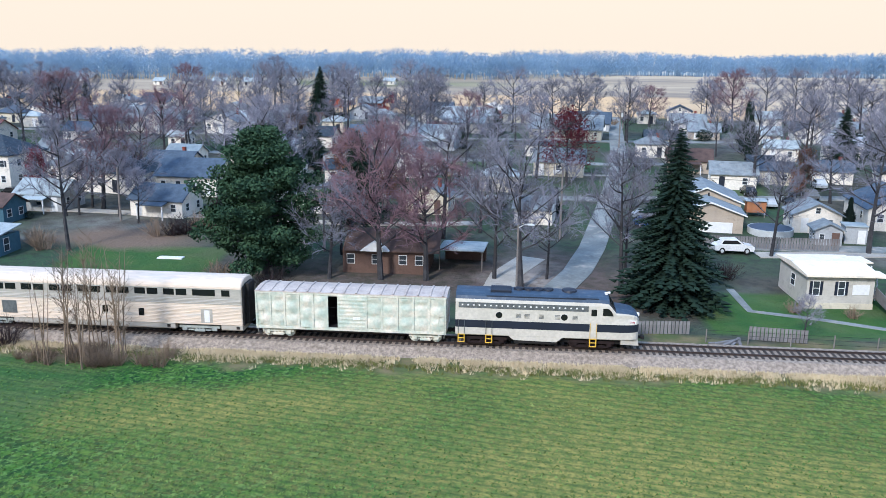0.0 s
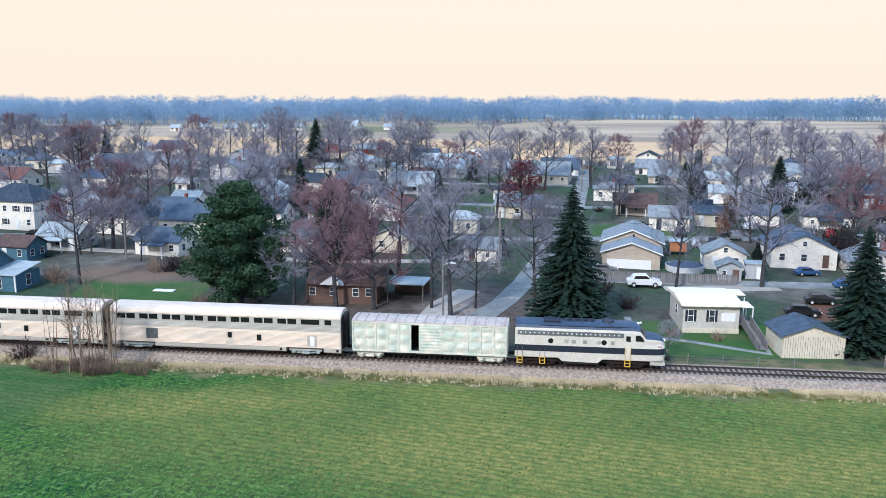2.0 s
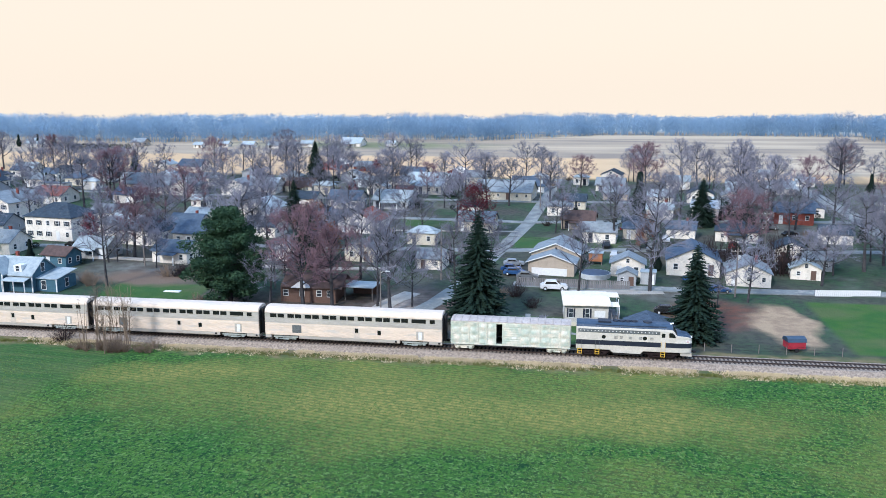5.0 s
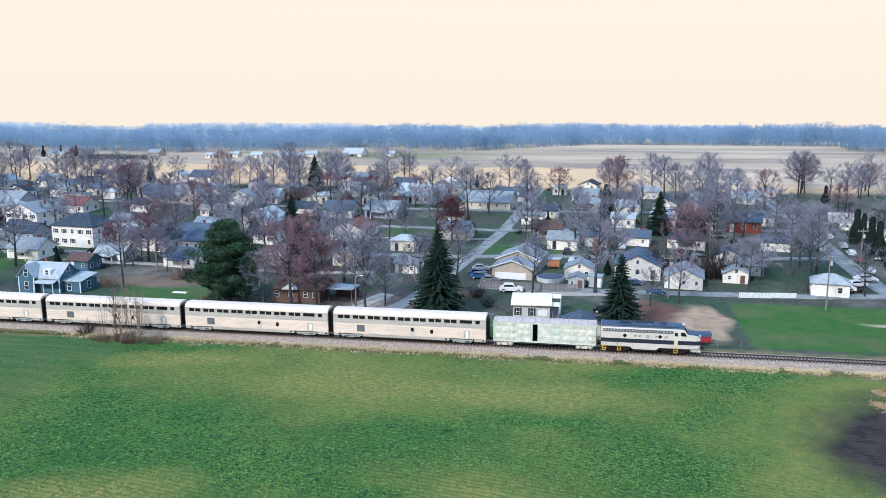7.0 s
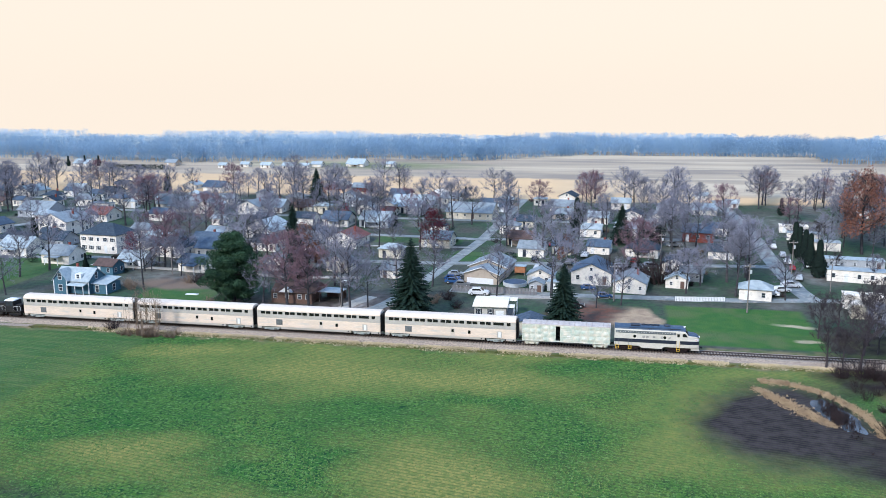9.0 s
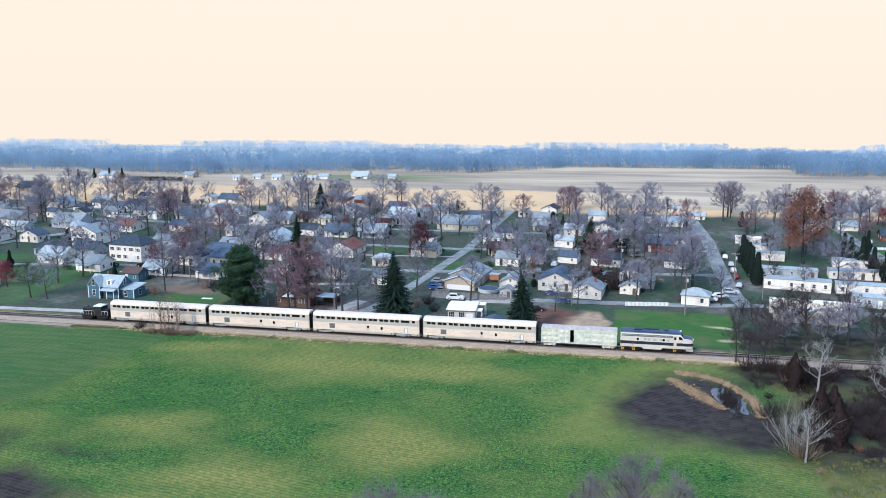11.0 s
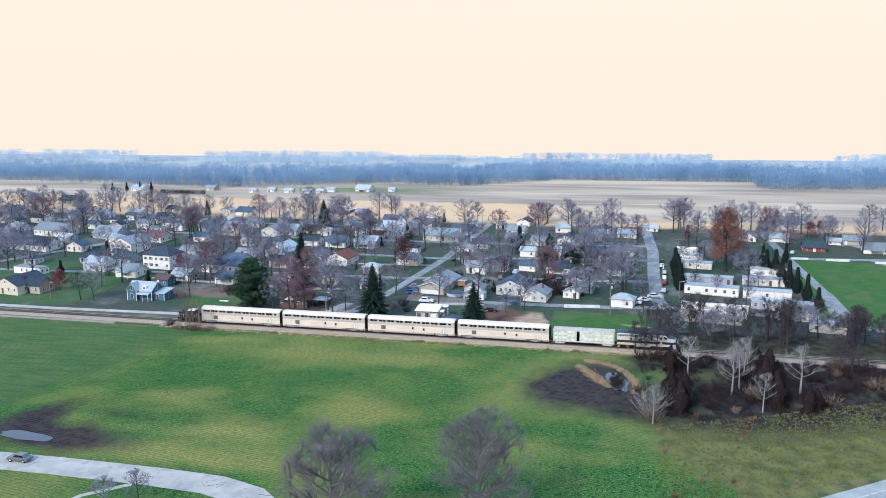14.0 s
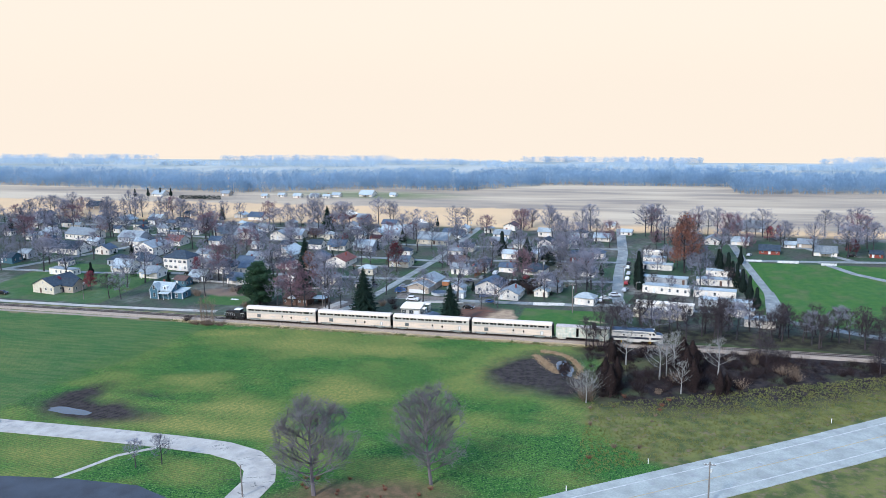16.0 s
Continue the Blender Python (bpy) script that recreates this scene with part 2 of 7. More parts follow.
class Geo:
    """Vertices and faces, with a material slot for each face."""

    def __init__(self):
        self.v, self.f, self.m = [], [], []

    def face(self, pts, mi=0):
        i = len(self.v)
        self.v += [tuple(p) for p in pts]
        self.f.append(tuple(range(i, i + len(pts))))
        self.m.append(mi)

    def box(self, x0, x1, y0, y1, z0, z1, mi=0, b=0.0):
        i = len(self.v)
        if b:
            self.v += [(x0 + b, y0 + b, z0), (x1 - b, y0 + b, z0), (x1 - b, y1 - b, z0), (x0 + b, y1 - b, z0)]
            self.v += [(x0, y0, z0 + b), (x1, y0, z0 + b), (x1, y1, z0 + b), (x0, y1, z0 + b)]
            self.v += [(x0, y0, z1 - b), (x1, y0, z1 - b), (x1, y1, z1 - b), (x0, y1, z1 - b)]
            self.v += [(x0 + b, y0 + b, z1), (x1 - b, y0 + b, z1), (x1 - b, y1 - b, z1), (x0 + b, y1 - b, z1)]
            q = [(3, 2, 1, 0), (12, 13, 14, 15)]
            for k in range(3):
                for j in range(4):
                    q.append((4 * k + j, 4 * k + (j + 1) % 4, 4 * k + 4 + (j + 1) % 4, 4 * k + 4 + j))
        else:
            self.v += [(x0, y0, z0), (x1, y0, z0), (x1, y1, z0), (x0, y1, z0), (x0, y0, z1), (x1, y0, z1), (x1, y1, z1), (x0, y1, z1)]
            q = [(3, 2, 1, 0), (4, 5, 6, 7), (0, 1, 5, 4), (1, 2, 6, 5), (2, 3, 7, 6), (3, 0, 4, 7)]
        self.f += [tuple(i + k for k in t) for t in q]
        self.m += [mi] * len(q)

    def tube(self, a, b, r0, r1, n=5, mi=0, cap=False):
        a, b = Vector(a), Vector(b)
        d = (b - a).normalized()
        u = d.orthogonal().normalized()
        w = d.cross(u)
        i = len(self.v)
        for p, r in ((a, r0), (b, r1)):
            for k in range(n):
                t = 2 * math.pi * k / n
                self.v.append(tuple(p + u * (r * math.cos(t)) + w * (r * math.sin(t))))
        for k in range(n):
            self.f.append((i + k, i + (k + 1) % n, i + n + (k + 1) % n, i + n + k))
            self.m.append(mi)
        if cap:
            self.f += [tuple(i + n - 1 - k for k in range(n)), tuple(i + n + k for k in range(n))]
            self.m += [mi, mi]

    def loft(self, rings, mats=None, close=True, caps=True):
        """Rings of equal count, one after the other; mats gives each strip's slot."""
        n, i = len(rings[0]), len(self.v)
        for r in rings:
            self.v += [tuple(p) for p in r]
        for k in range(len(rings) - 1):
            for j in range(n if close else n - 1):
                a, b = i + k * n + j, i + k * n + (j + 1) % n
                self.f.append((a, b, b + n, a + n))
                self.m.append(mats[j] if mats else 0)
        if caps:
            self.f += [tuple(i + n - 1 - k for k in range(n)), tuple(i + (len(rings) - 1) * n + k for k in range(n))]
            self.m += [0, 0]

    def mesh(self, name, mats, smooth=False):
        me = bpy.data.meshes.new(name)
        me.from_pydata(self.v, [], self.f)
        for mt in mats if isinstance(mats, (list, tuple)) else [mats]:
            me.materials.append(mt)
        if isinstance(mats, (list, tuple)) and len(mats) > 1:
            me.polygons.foreach_set("material_index", self.m)
        if smooth:
            me.polygons.foreach_set("use_smooth", [True] * len(me.polygons))
        me.update()
        return me


def part(name, g, mats, parent, label="", smooth=False):
    """Links a Geo (or a mesh) as one mesh object under a thing or a part."""
    ob = new(name, g.mesh(name, mats, smooth) if isinstance(g, Geo) else g)
    ob.parent = parent
    if label:
        ob["label"] = label
    return ob


def boxpart(name, dims, mats, parent, label="", b=0.0):
    g = Geo()
    g.box(*dims, b=b)
    return part(name, g, mats, parent, label)


def thing(name, label, category, m=None, group="", kind=""):
    ob = new(name)
    ob.empty_display_size = 0.5
    if m is not None:
        ob.matrix_basis = m
    return tagged(ob, label, category, group, kind)


# ---- ground ----
def ground_material():
    m = bpy.data.materials.new("fields_and_lawns")
    m.use_nodes = True
    nt = m.node_tree
    b = nt.nodes["Principled BSDF"]
    pos = nt.nodes.new("ShaderNodeTexCoord").outputs["Object"]
    # ragged borders: the place is jittered by noise before it is compared
    jit = nt.nodes.new("ShaderNodeTexNoise")
    jit.inputs["Scale"].default_value, jit.inputs["Detail"].default_value = 0.12, 6
    nt.links.new(pos, jit.inputs["Vector"])
    sub = nt.nodes.new("ShaderNodeVectorMath")
    sub.operation = "SUBTRACT"
    sub.inputs[1].default_value = (0.5, 0.5, 0.5)
    nt.links.new(jit.outputs["Color"], sub.inputs[0])
    mul = nt.nodes.new("ShaderNodeVectorMath")
    mul.operation = "SCALE"
    mul.inputs["Scale"].default_value = 9.0
    nt.links.new(sub.outputs[0], mul.inputs[0])
    add = nt.nodes.new("ShaderNodeVectorMath")
    nt.links.new(pos, add.inputs[0])
    nt.links.new(mul.outputs[0], add.inputs[1])
    ragged = add.outputs[0]
    axes = {}
    for key, src in (("r", ragged), ("p", pos)):
        s = nt.nodes.new("ShaderNodeSeparateXYZ")
        nt.links.new(src, s.inputs[0])
        axes[key] = s.outputs

    def op(kind, a, c=None):
        n = nt.nodes.new("ShaderNodeMath")
        n.operation = kind
        for sock, val in zip(n.inputs, (a, c)):
            if val is None:
                continue
            if isinstance(val, (int, float)):
                sock.default_value = val
            else:
                nt.links.new(val, sock)
        return n.outputs[0]

    def patch(cx, cy, rx, ry, soft=0.25, turn=0.0, key="r"):
        """1 inside an ellipse, 0 outside."""
        x, y = op("SUBTRACT", axes[key][0], cx), op("SUBTRACT", axes[key][1], cy)
        c, s = math.cos(radians(turn)), math.sin(radians(turn))
        u = op("ADD", op("MULTIPLY", x, c / rx), op("MULTIPLY", y, s / rx))
        v = op("ADD", op("MULTIPLY", x, -s / ry), op("MULTIPLY", y, c / ry))
        d = op("SQRT", op("ADD", op("MULTIPLY", u, u), op("MULTIPLY", v, v)))
        return ramp(nt, d, 1 + soft, 1 - soft)

    def beyond(axis, at, soft, key="r"):
        return ramp(nt, axes[key][axis], at - soft, at + soft)

    def block(x0, x1, y0, y1, soft=0.6, key="p"):
        a = op("MULTIPLY", ramp(nt, axes[key][0], x0 - soft, x0 + soft), ramp(nt, axes[key][0], x1 + soft, x1 - soft))
        c = op("MULTIPLY", ramp(nt, axes[key][1], y0 - soft, y0 + soft), ramp(nt, axes[key][1], y1 + soft, y1 - soft))
        return op("MULTIPLY", a, c)

    def two(a, c, scale, lo=0.4, hi=0.62, stretch=None):
        return mixc(nt, ramp(nt, noise_col(nt, scale, 6, pos, stretch), lo, hi), a, c)

    # the field: rows of young green with thin yellow places
    green = two((0.034, 0.118, 0.022), (0.066, 0.152, 0.028), 0.09)
    green = mixc(nt, op("MULTIPLY", ramp(nt, noise_col(nt, 1.9, 5, pos, (1, 0.6, 1)), 0.46, 0.56), 0.85), green, two((0.006, 0.034, 0.014), (0.115, 0.215, 0.058), 2.6, 0.46, 0.56))
    green = mixc(nt, op("MULTIPLY", ramp(nt, noise_col(nt, 4.0, 3, pos, (1, 0.7, 1)), 0.5, 0.6), 0.7), green, (0.008, 0.040, 0.016))
    yellow = two((0.275, 0.232, 0.068), (0.150, 0.168, 0.046), 1.3)
    yellow = mixc(nt, op("MULTIPLY", ramp(nt, noise_col(nt, 4.5, 3, pos), 0.48, 0.6), 0.6), yellow, (0.085, 0.120, 0.036))
    col = mixc(nt, op("MULTIPLY", ramp(nt, noise_col(nt, 0.035, 5, pos, (1, 1.6, 1)), 0.44, 0.66), 0.7), green, yellow)
    for spot in ((8, -21, 22, 9, 4), (38, -58, 10, 5, 35), (-20, -13.5, 11, 3.2, 8), (-8, -55, 9, 4, 10), (34, -55, 9, 6.5, 10), (14, -72, 11, 4, 12), (34, -20, 14, 4, 0), (10, -84, 30, 4, 0), (66, -34, 3, 12, -25)):
        col = mixc(nt, op("MULTIPLY", patch(*spot[:4], 0.6, spot[4]), 0.95), col, yellow)
    for spot in ((-14, -38, 18, 11, 15), (16, -40, 16, 7, 8), (48, -42, 12, 9, 10)):
        col = mixc(nt, op("MULTIPLY", patch(*spot[:4], 0.55, spot[4]), 0.8), col, green)
    # the next field to the west, thinner and streaked along its own rows
    streak = two((0.085, 0.120, 0.045), (0.040, 0.100, 0.032), 0.5, stretch=(0.25, 1.4, 1))
    edge = ramp(nt, op("ADD", axes["r"][0], op("MULTIPLY", axes["r"][1], -0.18)), -27, -31)
    col = mixc(nt, op("MULTIPLY", edge, 0.75), col, streak)
    # drilled rows of the crop
    rows = nt.nodes.new("ShaderNodeTexWave")
    rows.bands_direction = "Y"
    rows.inputs["Scale"].default_value, rows.inputs["Distortion"].default_value = 0.42, 2.2
    rows.inputs["Detail"].default_value, rows.inputs["Detail Scale"].default_value = 3, 0.6
    mp = nt.nodes.new("ShaderNodeMapping")
    mp.inputs["Rotation"].default_value = (0, 0, radians(11))
    nt.links.new(pos, mp.inputs[0])
    nt.links.new(mp.outputs[0], rows.inputs["Vector"])
    col = mixc(nt, op("MULTIPLY", ramp(nt, rows.outputs["Fac"], 0.55, 1.0), 0.38), col, (0.020, 0.060, 0.022))
    mud = two((0.022, 0.017, 0.019), (0.046, 0.036, 0.036), 0.6)
    mud = mixc(nt, op("MULTIPLY", ramp(nt, rows.outputs["Fac"], 0.6, 1.0), 0.5), mud, (0.062, 0.060, 0.036))
    col = mixc(nt, op("MULTIPLY", patch(77, -30, 16, 19, 0.35, -15), 0.75), col, two((0.16, 0.17, 0.045), (0.09, 0.14, 0.04), 0.8))
    col = mixc(nt, patch(81, -29, 12, 16.5, 0.3, -20), col, mud)
    col = mixc(nt, patch(90, -38, 8, 9, 0.3, 0), col, mud)
    col = mixc(nt, patch(-21, -80.5, 17, 5.8, 0.4, -6), col, mud)
    col = mixc(nt, patch(-31, -73, 4.6, 9.5, 0.4, -14), col, mud)
    col = mixc(nt, op("MULTIPLY", patch(-14, -68, 8, 2.0, 0.6, 0), 0.5), col, mud)
    # rough olive verge by the highway, leaf litter under the near trees
    line = op("SUBTRACT", op("SUBTRACT", axes["r"][1], op("MULTIPLY", axes["r"][0], 0.42)), -96.0)
    verge = two((0.140, 0.140, 0.046), (0.062, 0.080, 0.030), 0.25)
    verge = mixc(nt, ramp(nt, noise_col(nt, 0.7, 6, pos), 0.52, 0.7), verge, (0.155, 0.12, 0.07))
    col = mixc(nt, op("MULTIPLY", op("MULTIPLY", ramp(nt, op("ADD", axes["r"][0], op("MULTIPLY", op("MINIMUM", op("ADD", axes["r"][1], 62), 0), 0.9)), 96, 99), ramp(nt, axes["r"][1], -240, -150)), ramp(nt, axes["r"][1], -5, -12)), col, verge)
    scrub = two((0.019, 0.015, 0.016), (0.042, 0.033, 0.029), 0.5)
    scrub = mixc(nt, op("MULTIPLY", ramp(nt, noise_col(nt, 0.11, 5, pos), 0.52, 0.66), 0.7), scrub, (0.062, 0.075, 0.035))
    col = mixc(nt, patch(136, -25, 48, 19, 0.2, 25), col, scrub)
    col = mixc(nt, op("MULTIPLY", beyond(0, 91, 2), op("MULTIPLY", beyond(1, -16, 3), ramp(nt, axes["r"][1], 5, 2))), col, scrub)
    col = mixc(nt, patch(60, -108, 16, 7, 0.4, 20), col, two((0.15, 0.10, 0.06), (0.09, 0.075, 0.04), 0.6))
    # track side: grass and straw
    side = two((0.18, 0.145, 0.08), (0.085, 0.105, 0.045), 0.5)
    col = mixc(nt, op("MULTIPLY", beyond(1, -5.6, 0.8), ramp(nt, axes["p"][0], 98, 92)), col, side)
    # the town: thin winter lawns, litter, worn yards
    lawn = two((0.042, 0.080, 0.044), (0.076, 0.074, 0.062), 0.07)
    lawn = mixc(nt, op("MULTIPLY", ramp(nt, noise_col(nt, 0.9, 5, pos), 0.45, 0.62), 0.55), lawn, (0.036, 0.038, 0.038))
    lawn = mixc(nt, ramp(nt, noise_col(nt, 0.045, 5, pos), 0.52, 0.66), lawn, two((0.100, 0.088, 0.078), (0.16, 0.158, 0.142), 0.4))
    town = beyond(1, 5.2, 0.8)
    col = mixc(nt, town, col, lawn)
    for px, py, rx, ry in ((6, 21, 11, 12), (-9, 22, 17, 8), (54, 22, 9, 7)):
        col = mixc(nt, op("MULTIPLY", patch(px, py, rx, ry, 0.4), 0.8), col, two((0.125, 0.092, 0.084), (0.075, 0.062, 0.052), 0.7))
    bright = two((0.034, 0.104, 0.026), (0.052, 0.118, 0.028), 0.35)
    bright = mixc(nt, op("MULTIPLY", ramp(nt, noise_col(nt, 0.12, 6, pos), 0.5, 0.68), 0.6), bright, (0.105, 0.115, 0.055))
    for x0, x1, y0, y1 in ((68, 96, 4, 30), (146, 230, 27, 103), (-52, -34, 15, 27), (18, 44, 3.5, 16), (-150, -88, 8, 60), (14, 40, 62, 72), (-12, 14, 80, 88)):
        col = mixc(nt, op("MULTIPLY", block(x0, x1, y0 + 2.6, y1 + 3.0), 0.95 if x0 in (68, 146) else 0.8 if x0 in (18, -52) else 0.62), col, bright)
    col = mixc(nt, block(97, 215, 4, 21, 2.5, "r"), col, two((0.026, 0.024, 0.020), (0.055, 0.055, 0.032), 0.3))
    col = mixc(nt, patch(61.5, 20, 4.5, 10, 0.2), col, two((0.36, 0.26, 0.17), (0.27, 0.19, 0.13), 0.5))
    col = mixc(nt, patch(92.0, 23, 3.0, 1.3, 0.4), col, (0.36, 0.31, 0.2))
    col = mixc(nt, patch(93.0, 12.6, 2.2, 1.1, 0.4), col, (0.32, 0.275, 0.18))
    col = mixc(nt, patch(51, 24, 7, 7, 0.3), col, two((0.15, 0.07, 0.05), (0.10, 0.065, 0.05), 0.6))
    col = mixc(nt, patch(-49, 33, 9, 4, 0.4), col, (0.17, 0.12, 0.09))
    col = mixc(nt, patch(1, 21, 4, 7, 0.4), col, two((0.30, 0.26, 0.23), (0.17, 0.14, 0.12), 0.6))
    # harvested land behind the town
    stubble = two((0.60, 0.40, 0.225), (0.50, 0.34, 0.20), 0.02)
    grey = two((0.40, 0.315, 0.225), (0.26, 0.21, 0.165), 0.05, stretch=(0.25, 1.6, 1))
    grey = mixc(nt, ramp(nt, noise_col(nt, 0.035, 6, pos, (0.2, 2.5, 1)), 0.5, 0.62), grey, (0.48, 0.38, 0.27))
    far = mixc(nt, beyond(1, 203, 2), stubble, grey)
    far = mixc(nt, op("MULTIPLY", beyond(0, 60, 30), beyond(1, 168, 4)), far, grey)
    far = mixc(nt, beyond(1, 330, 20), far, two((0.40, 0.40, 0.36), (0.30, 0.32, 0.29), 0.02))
    col = mixc(nt, beyond(1, 155, 3), col, far)
    col = mixc(nt, op("MULTIPLY", patch(-60, 236, 50, 10, 0.5), 0.6), col, bright)
    nt.links.new(col, b.inputs["Base Color"])
    b.inputs["Roughness"].default_value = 0.95
    b.inputs["Specular IOR Level"].default_value = 0.08
    bp = nt.nodes.new("ShaderNodeBump")
    bp.inputs["Strength"].default_value, bp.inputs["Distance"].default_value = 0.8, 0.25
    nt.links.new(noise_col(nt, 2.2, 6, pos), bp.inputs["Height"])
    nt.links.new(bp.outputs[0], b.inputs["Normal"])
    return m


def build_ground():
    xs = sorted(set([-4000, -2500, -1500, -900, -600] + list(range(-440, 441, 10)) + [600, 900, 1500, 2500, 4000]))
    ys = sorted(set([-3000, -1500, -800, -500, -350] + list(range(-260, 0, 6)) + list(range(0, 300, 5)) + list(range(300, 540, 12)) + [560, 700, 1100, 1800, 3000, 4500]))
    g = Geo()
    g.v = [(x, y, gz(x, y)) for y in ys for x in xs]
    n = len(xs)
    g.f = [(j * n + i, j * n + i + 1, (j + 1) * n + i + 1, (j + 1) * n + i) for j in range(len(ys) - 1) for i in range(n - 1)]
    g.m = [0] * len(g.f)
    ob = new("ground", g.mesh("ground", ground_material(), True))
    tagged(ob, "green crop field, town lawns and tan stubble land behind", "ground", kind="structure")


def ribbon(name, line, width, mat, label, lift=0.06, kind="structure", category="road", parent=None):
    """A strip of paving that follows the ground along a line of points."""
    line = [site(x, y) for x, y in line]
    pts = []
    for (x0, y0), (x1, y1) in zip(line, line[1:]):
        n = max(1, int(math.hypot(x1 - x0, y1 - y0) / 3))
        pts += [(x0 + (x1 - x0) * k / n, y0 + (y1 - y0) * k / n) for k in range(n)]
    pts.append(line[-1])
    g = Geo()
    for k, (x, y) in enumerate(pts):
        a, c = pts[max(k - 1, 0)], pts[min(k + 1, len(pts) - 1)]
        d = Vector((c[0] - a[0], c[1] - a[1])).normalized()
        w = width / 2 * (1 + 0.015 * noise.noise(Vector((x * 0.3, y * 0.3, 0))))
        for s in (-1, 1):
            px, py = x - d.y * w * s * -1, y + d.x * w * s * -1
            g.v.append((px, py, max(gz(px, py), gz(x, y)) + lift + 0.0))
    g.f = [(2 * k, 2 * k + 1, 2 * k + 3, 2 * k + 2) for k in range(len(pts) - 1)]
    g.m = [0] * len(g.f)
    # thickness
    top = len(g.v)
    g.v += [(x, y, z - 0.35) for x, y, z in g.v]
    for k in range(len(pts) - 1):
        g.f += [(2 * k, 2 * k + 2, top + 2 * k + 2, top + 2 * k), (2 * k + 3, 2 * k + 1, top + 2 * k + 1, top + 2 * k + 3)]
        g.m += [0, 0]
    if parent:
        return part(name, g, mat, parent)
    return tagged(new(name, g.mesh(name, mat)), label, category, kind=kind)


# ---- railway ----
RAIL_TOP = 0.23


def build_railway():
    bed = Geo()
    sec = [(-2.95, -0.68), (-1.8, 0.03), (1.8, 0.03), (2.95, -0.68)]
    bed.loft([[(x, y, z) for y, z in sec] for x in range(-420, 421, 12)], close=False, caps=False)
    for v in range(len(bed.v)):
        x, y, z = bed.v[v]
        if abs(y) > 2.5:
            bed.v[v] = (x, y + 0.4 * noise.noise(Vector((x * 0.2, y, 0))), z)
    track = thing("railway_track", "single railway track with dark ties on pale crushed stone", "railway track", kind="structure")
    part("ballast", bed, BALLAST, track)
    for y in (-0.75, 0.75):
        g = Geo()
        prof = [(-0.07, -0.15), (0.07, -0.15), (0.02, -0.12), (0.02, -0.04), (0.037, -0.03), (0.037, 0), (-0.037, 0), (-0.037, -0.03), (-0.02, -0.04), (-0.02, -0.12)]
        g.loft([[(x, y + a, RAIL_TOP + b) for a, b in prof] for x in (-420, -200, -100, 0, 100, 200, 420)])
        part("rail", g, RAIL, track)
    return track


def lay_ties(track):
    g = Geo()
    g.box(-0.12, 0.12, -1.3, 1.3, -0.10, 0.0, b=0.015)
    me = g.mesh("tie", TIE)
    rest = Geo()
    n = 0
    x = -200.0
    while x < 240:
        if -52 < x < 108 and n < 300:
            ob = part("tie", me, None, track)
            ob.location = (x, random.uniform(-0.05, 0.05), RAIL_TOP - 0.155)
            ob.rotation_euler = (0, 0, random.uniform(-0.03, 0.03))
            n += 1
        else:
            rest.box(x - 0.12, x + 0.12, -1.3, 1.3, RAIL_TOP - 0.255, RAIL_TOP - 0.155)
        x += 0.54
    part("ties", rest, TIE, track)["kind"] = "stuff"


# ---- the train: every vehicle has its rear coupler at x = 0 and runs towards +x ----
def wheelset(parent, x, r=0.46, mat=None):
    g = Geo()
    for y in (-0.75, 0.75):
        s = -1 if y < 0 else 1
        g.tube((x, y, r), (x, y + 0.13 * s, r), r, r, 18, cap=True)
        g.tube((x, y - 0.03 * s, r), (x, y, r), r + 0.025, r + 0.025, 18, cap=True)
        g.tube((x, y + 0.13 * s, r), (x, y + 0.2 * s, r), 0.14, 0.12, 10, cap=True)
    g.tube((x, -0.8, r), (x, 0.8, r), 0.08, 0.08, 8)
    part("wheelset", g, mat or RUST, parent)


def bogie(car, xc, base=2.6, mat=None, wmat=None, heavy=False):
    g = Geo()
    for s in (-1, 1):
        y0, y1 = (s * 1.02, s * 1.24) if s > 0 else (s * 1.24, s * 1.02)
        h = base / 2
        g.box(xc - h - 0.45, xc + h + 0.45, y0, y1, 0.50, 0.74, b=0.03)
        for dx in (-h, h):
            g.box(xc + dx - 0.2, xc + dx + 0.2, y0 - 0.02, y1 + 0.02, 0.28, 0.66, b=0.03)
        g.box(xc - 0.45, xc + 0.45, y0 - 0.02, y1 + 0.02, 0.2, 0.42, b=0.03)
        for k in (-0.28, 0.0, 0.28):
            g.tube((xc + k, (y0 + y1) / 2, 0.4), (xc + k, (y0 + y1) / 2, 0.62), 0.1, 0.1, 8)
        g.box(xc - h + 0.3, xc - 0.5, y0, y1, 0.3, 0.38)
        g.box(xc + 0.5, xc + h - 0.3, y0, y1, 0.3, 0.38)
        if heavy:
            g.box(xc - h, xc + h, y0, y1, 0.16, 0.3, b=0.03)
    g.box(xc - 0.3, xc + 0.3, -1, 1, 0.4, 0.75)
    b = part("bogie", g, mat or TRUCK, car)
    for dx in (-base / 2, base / 2):
        wheelset(b, xc + dx, 0.46, wmat)


def coupler(car, x, s):
    g = Geo()
    a, b = sorted((x, x + s * 0.75))
    g.box(a, b, -0.1, 0.1, 0.72, 0.95, b=0.03)
    g.box(*sorted((x + s * 0.45, x + s * 0.75)), -0.2, 0.2, 0.68, 1.0, b=0.05)
    part("coupler", g, BLACK, car)


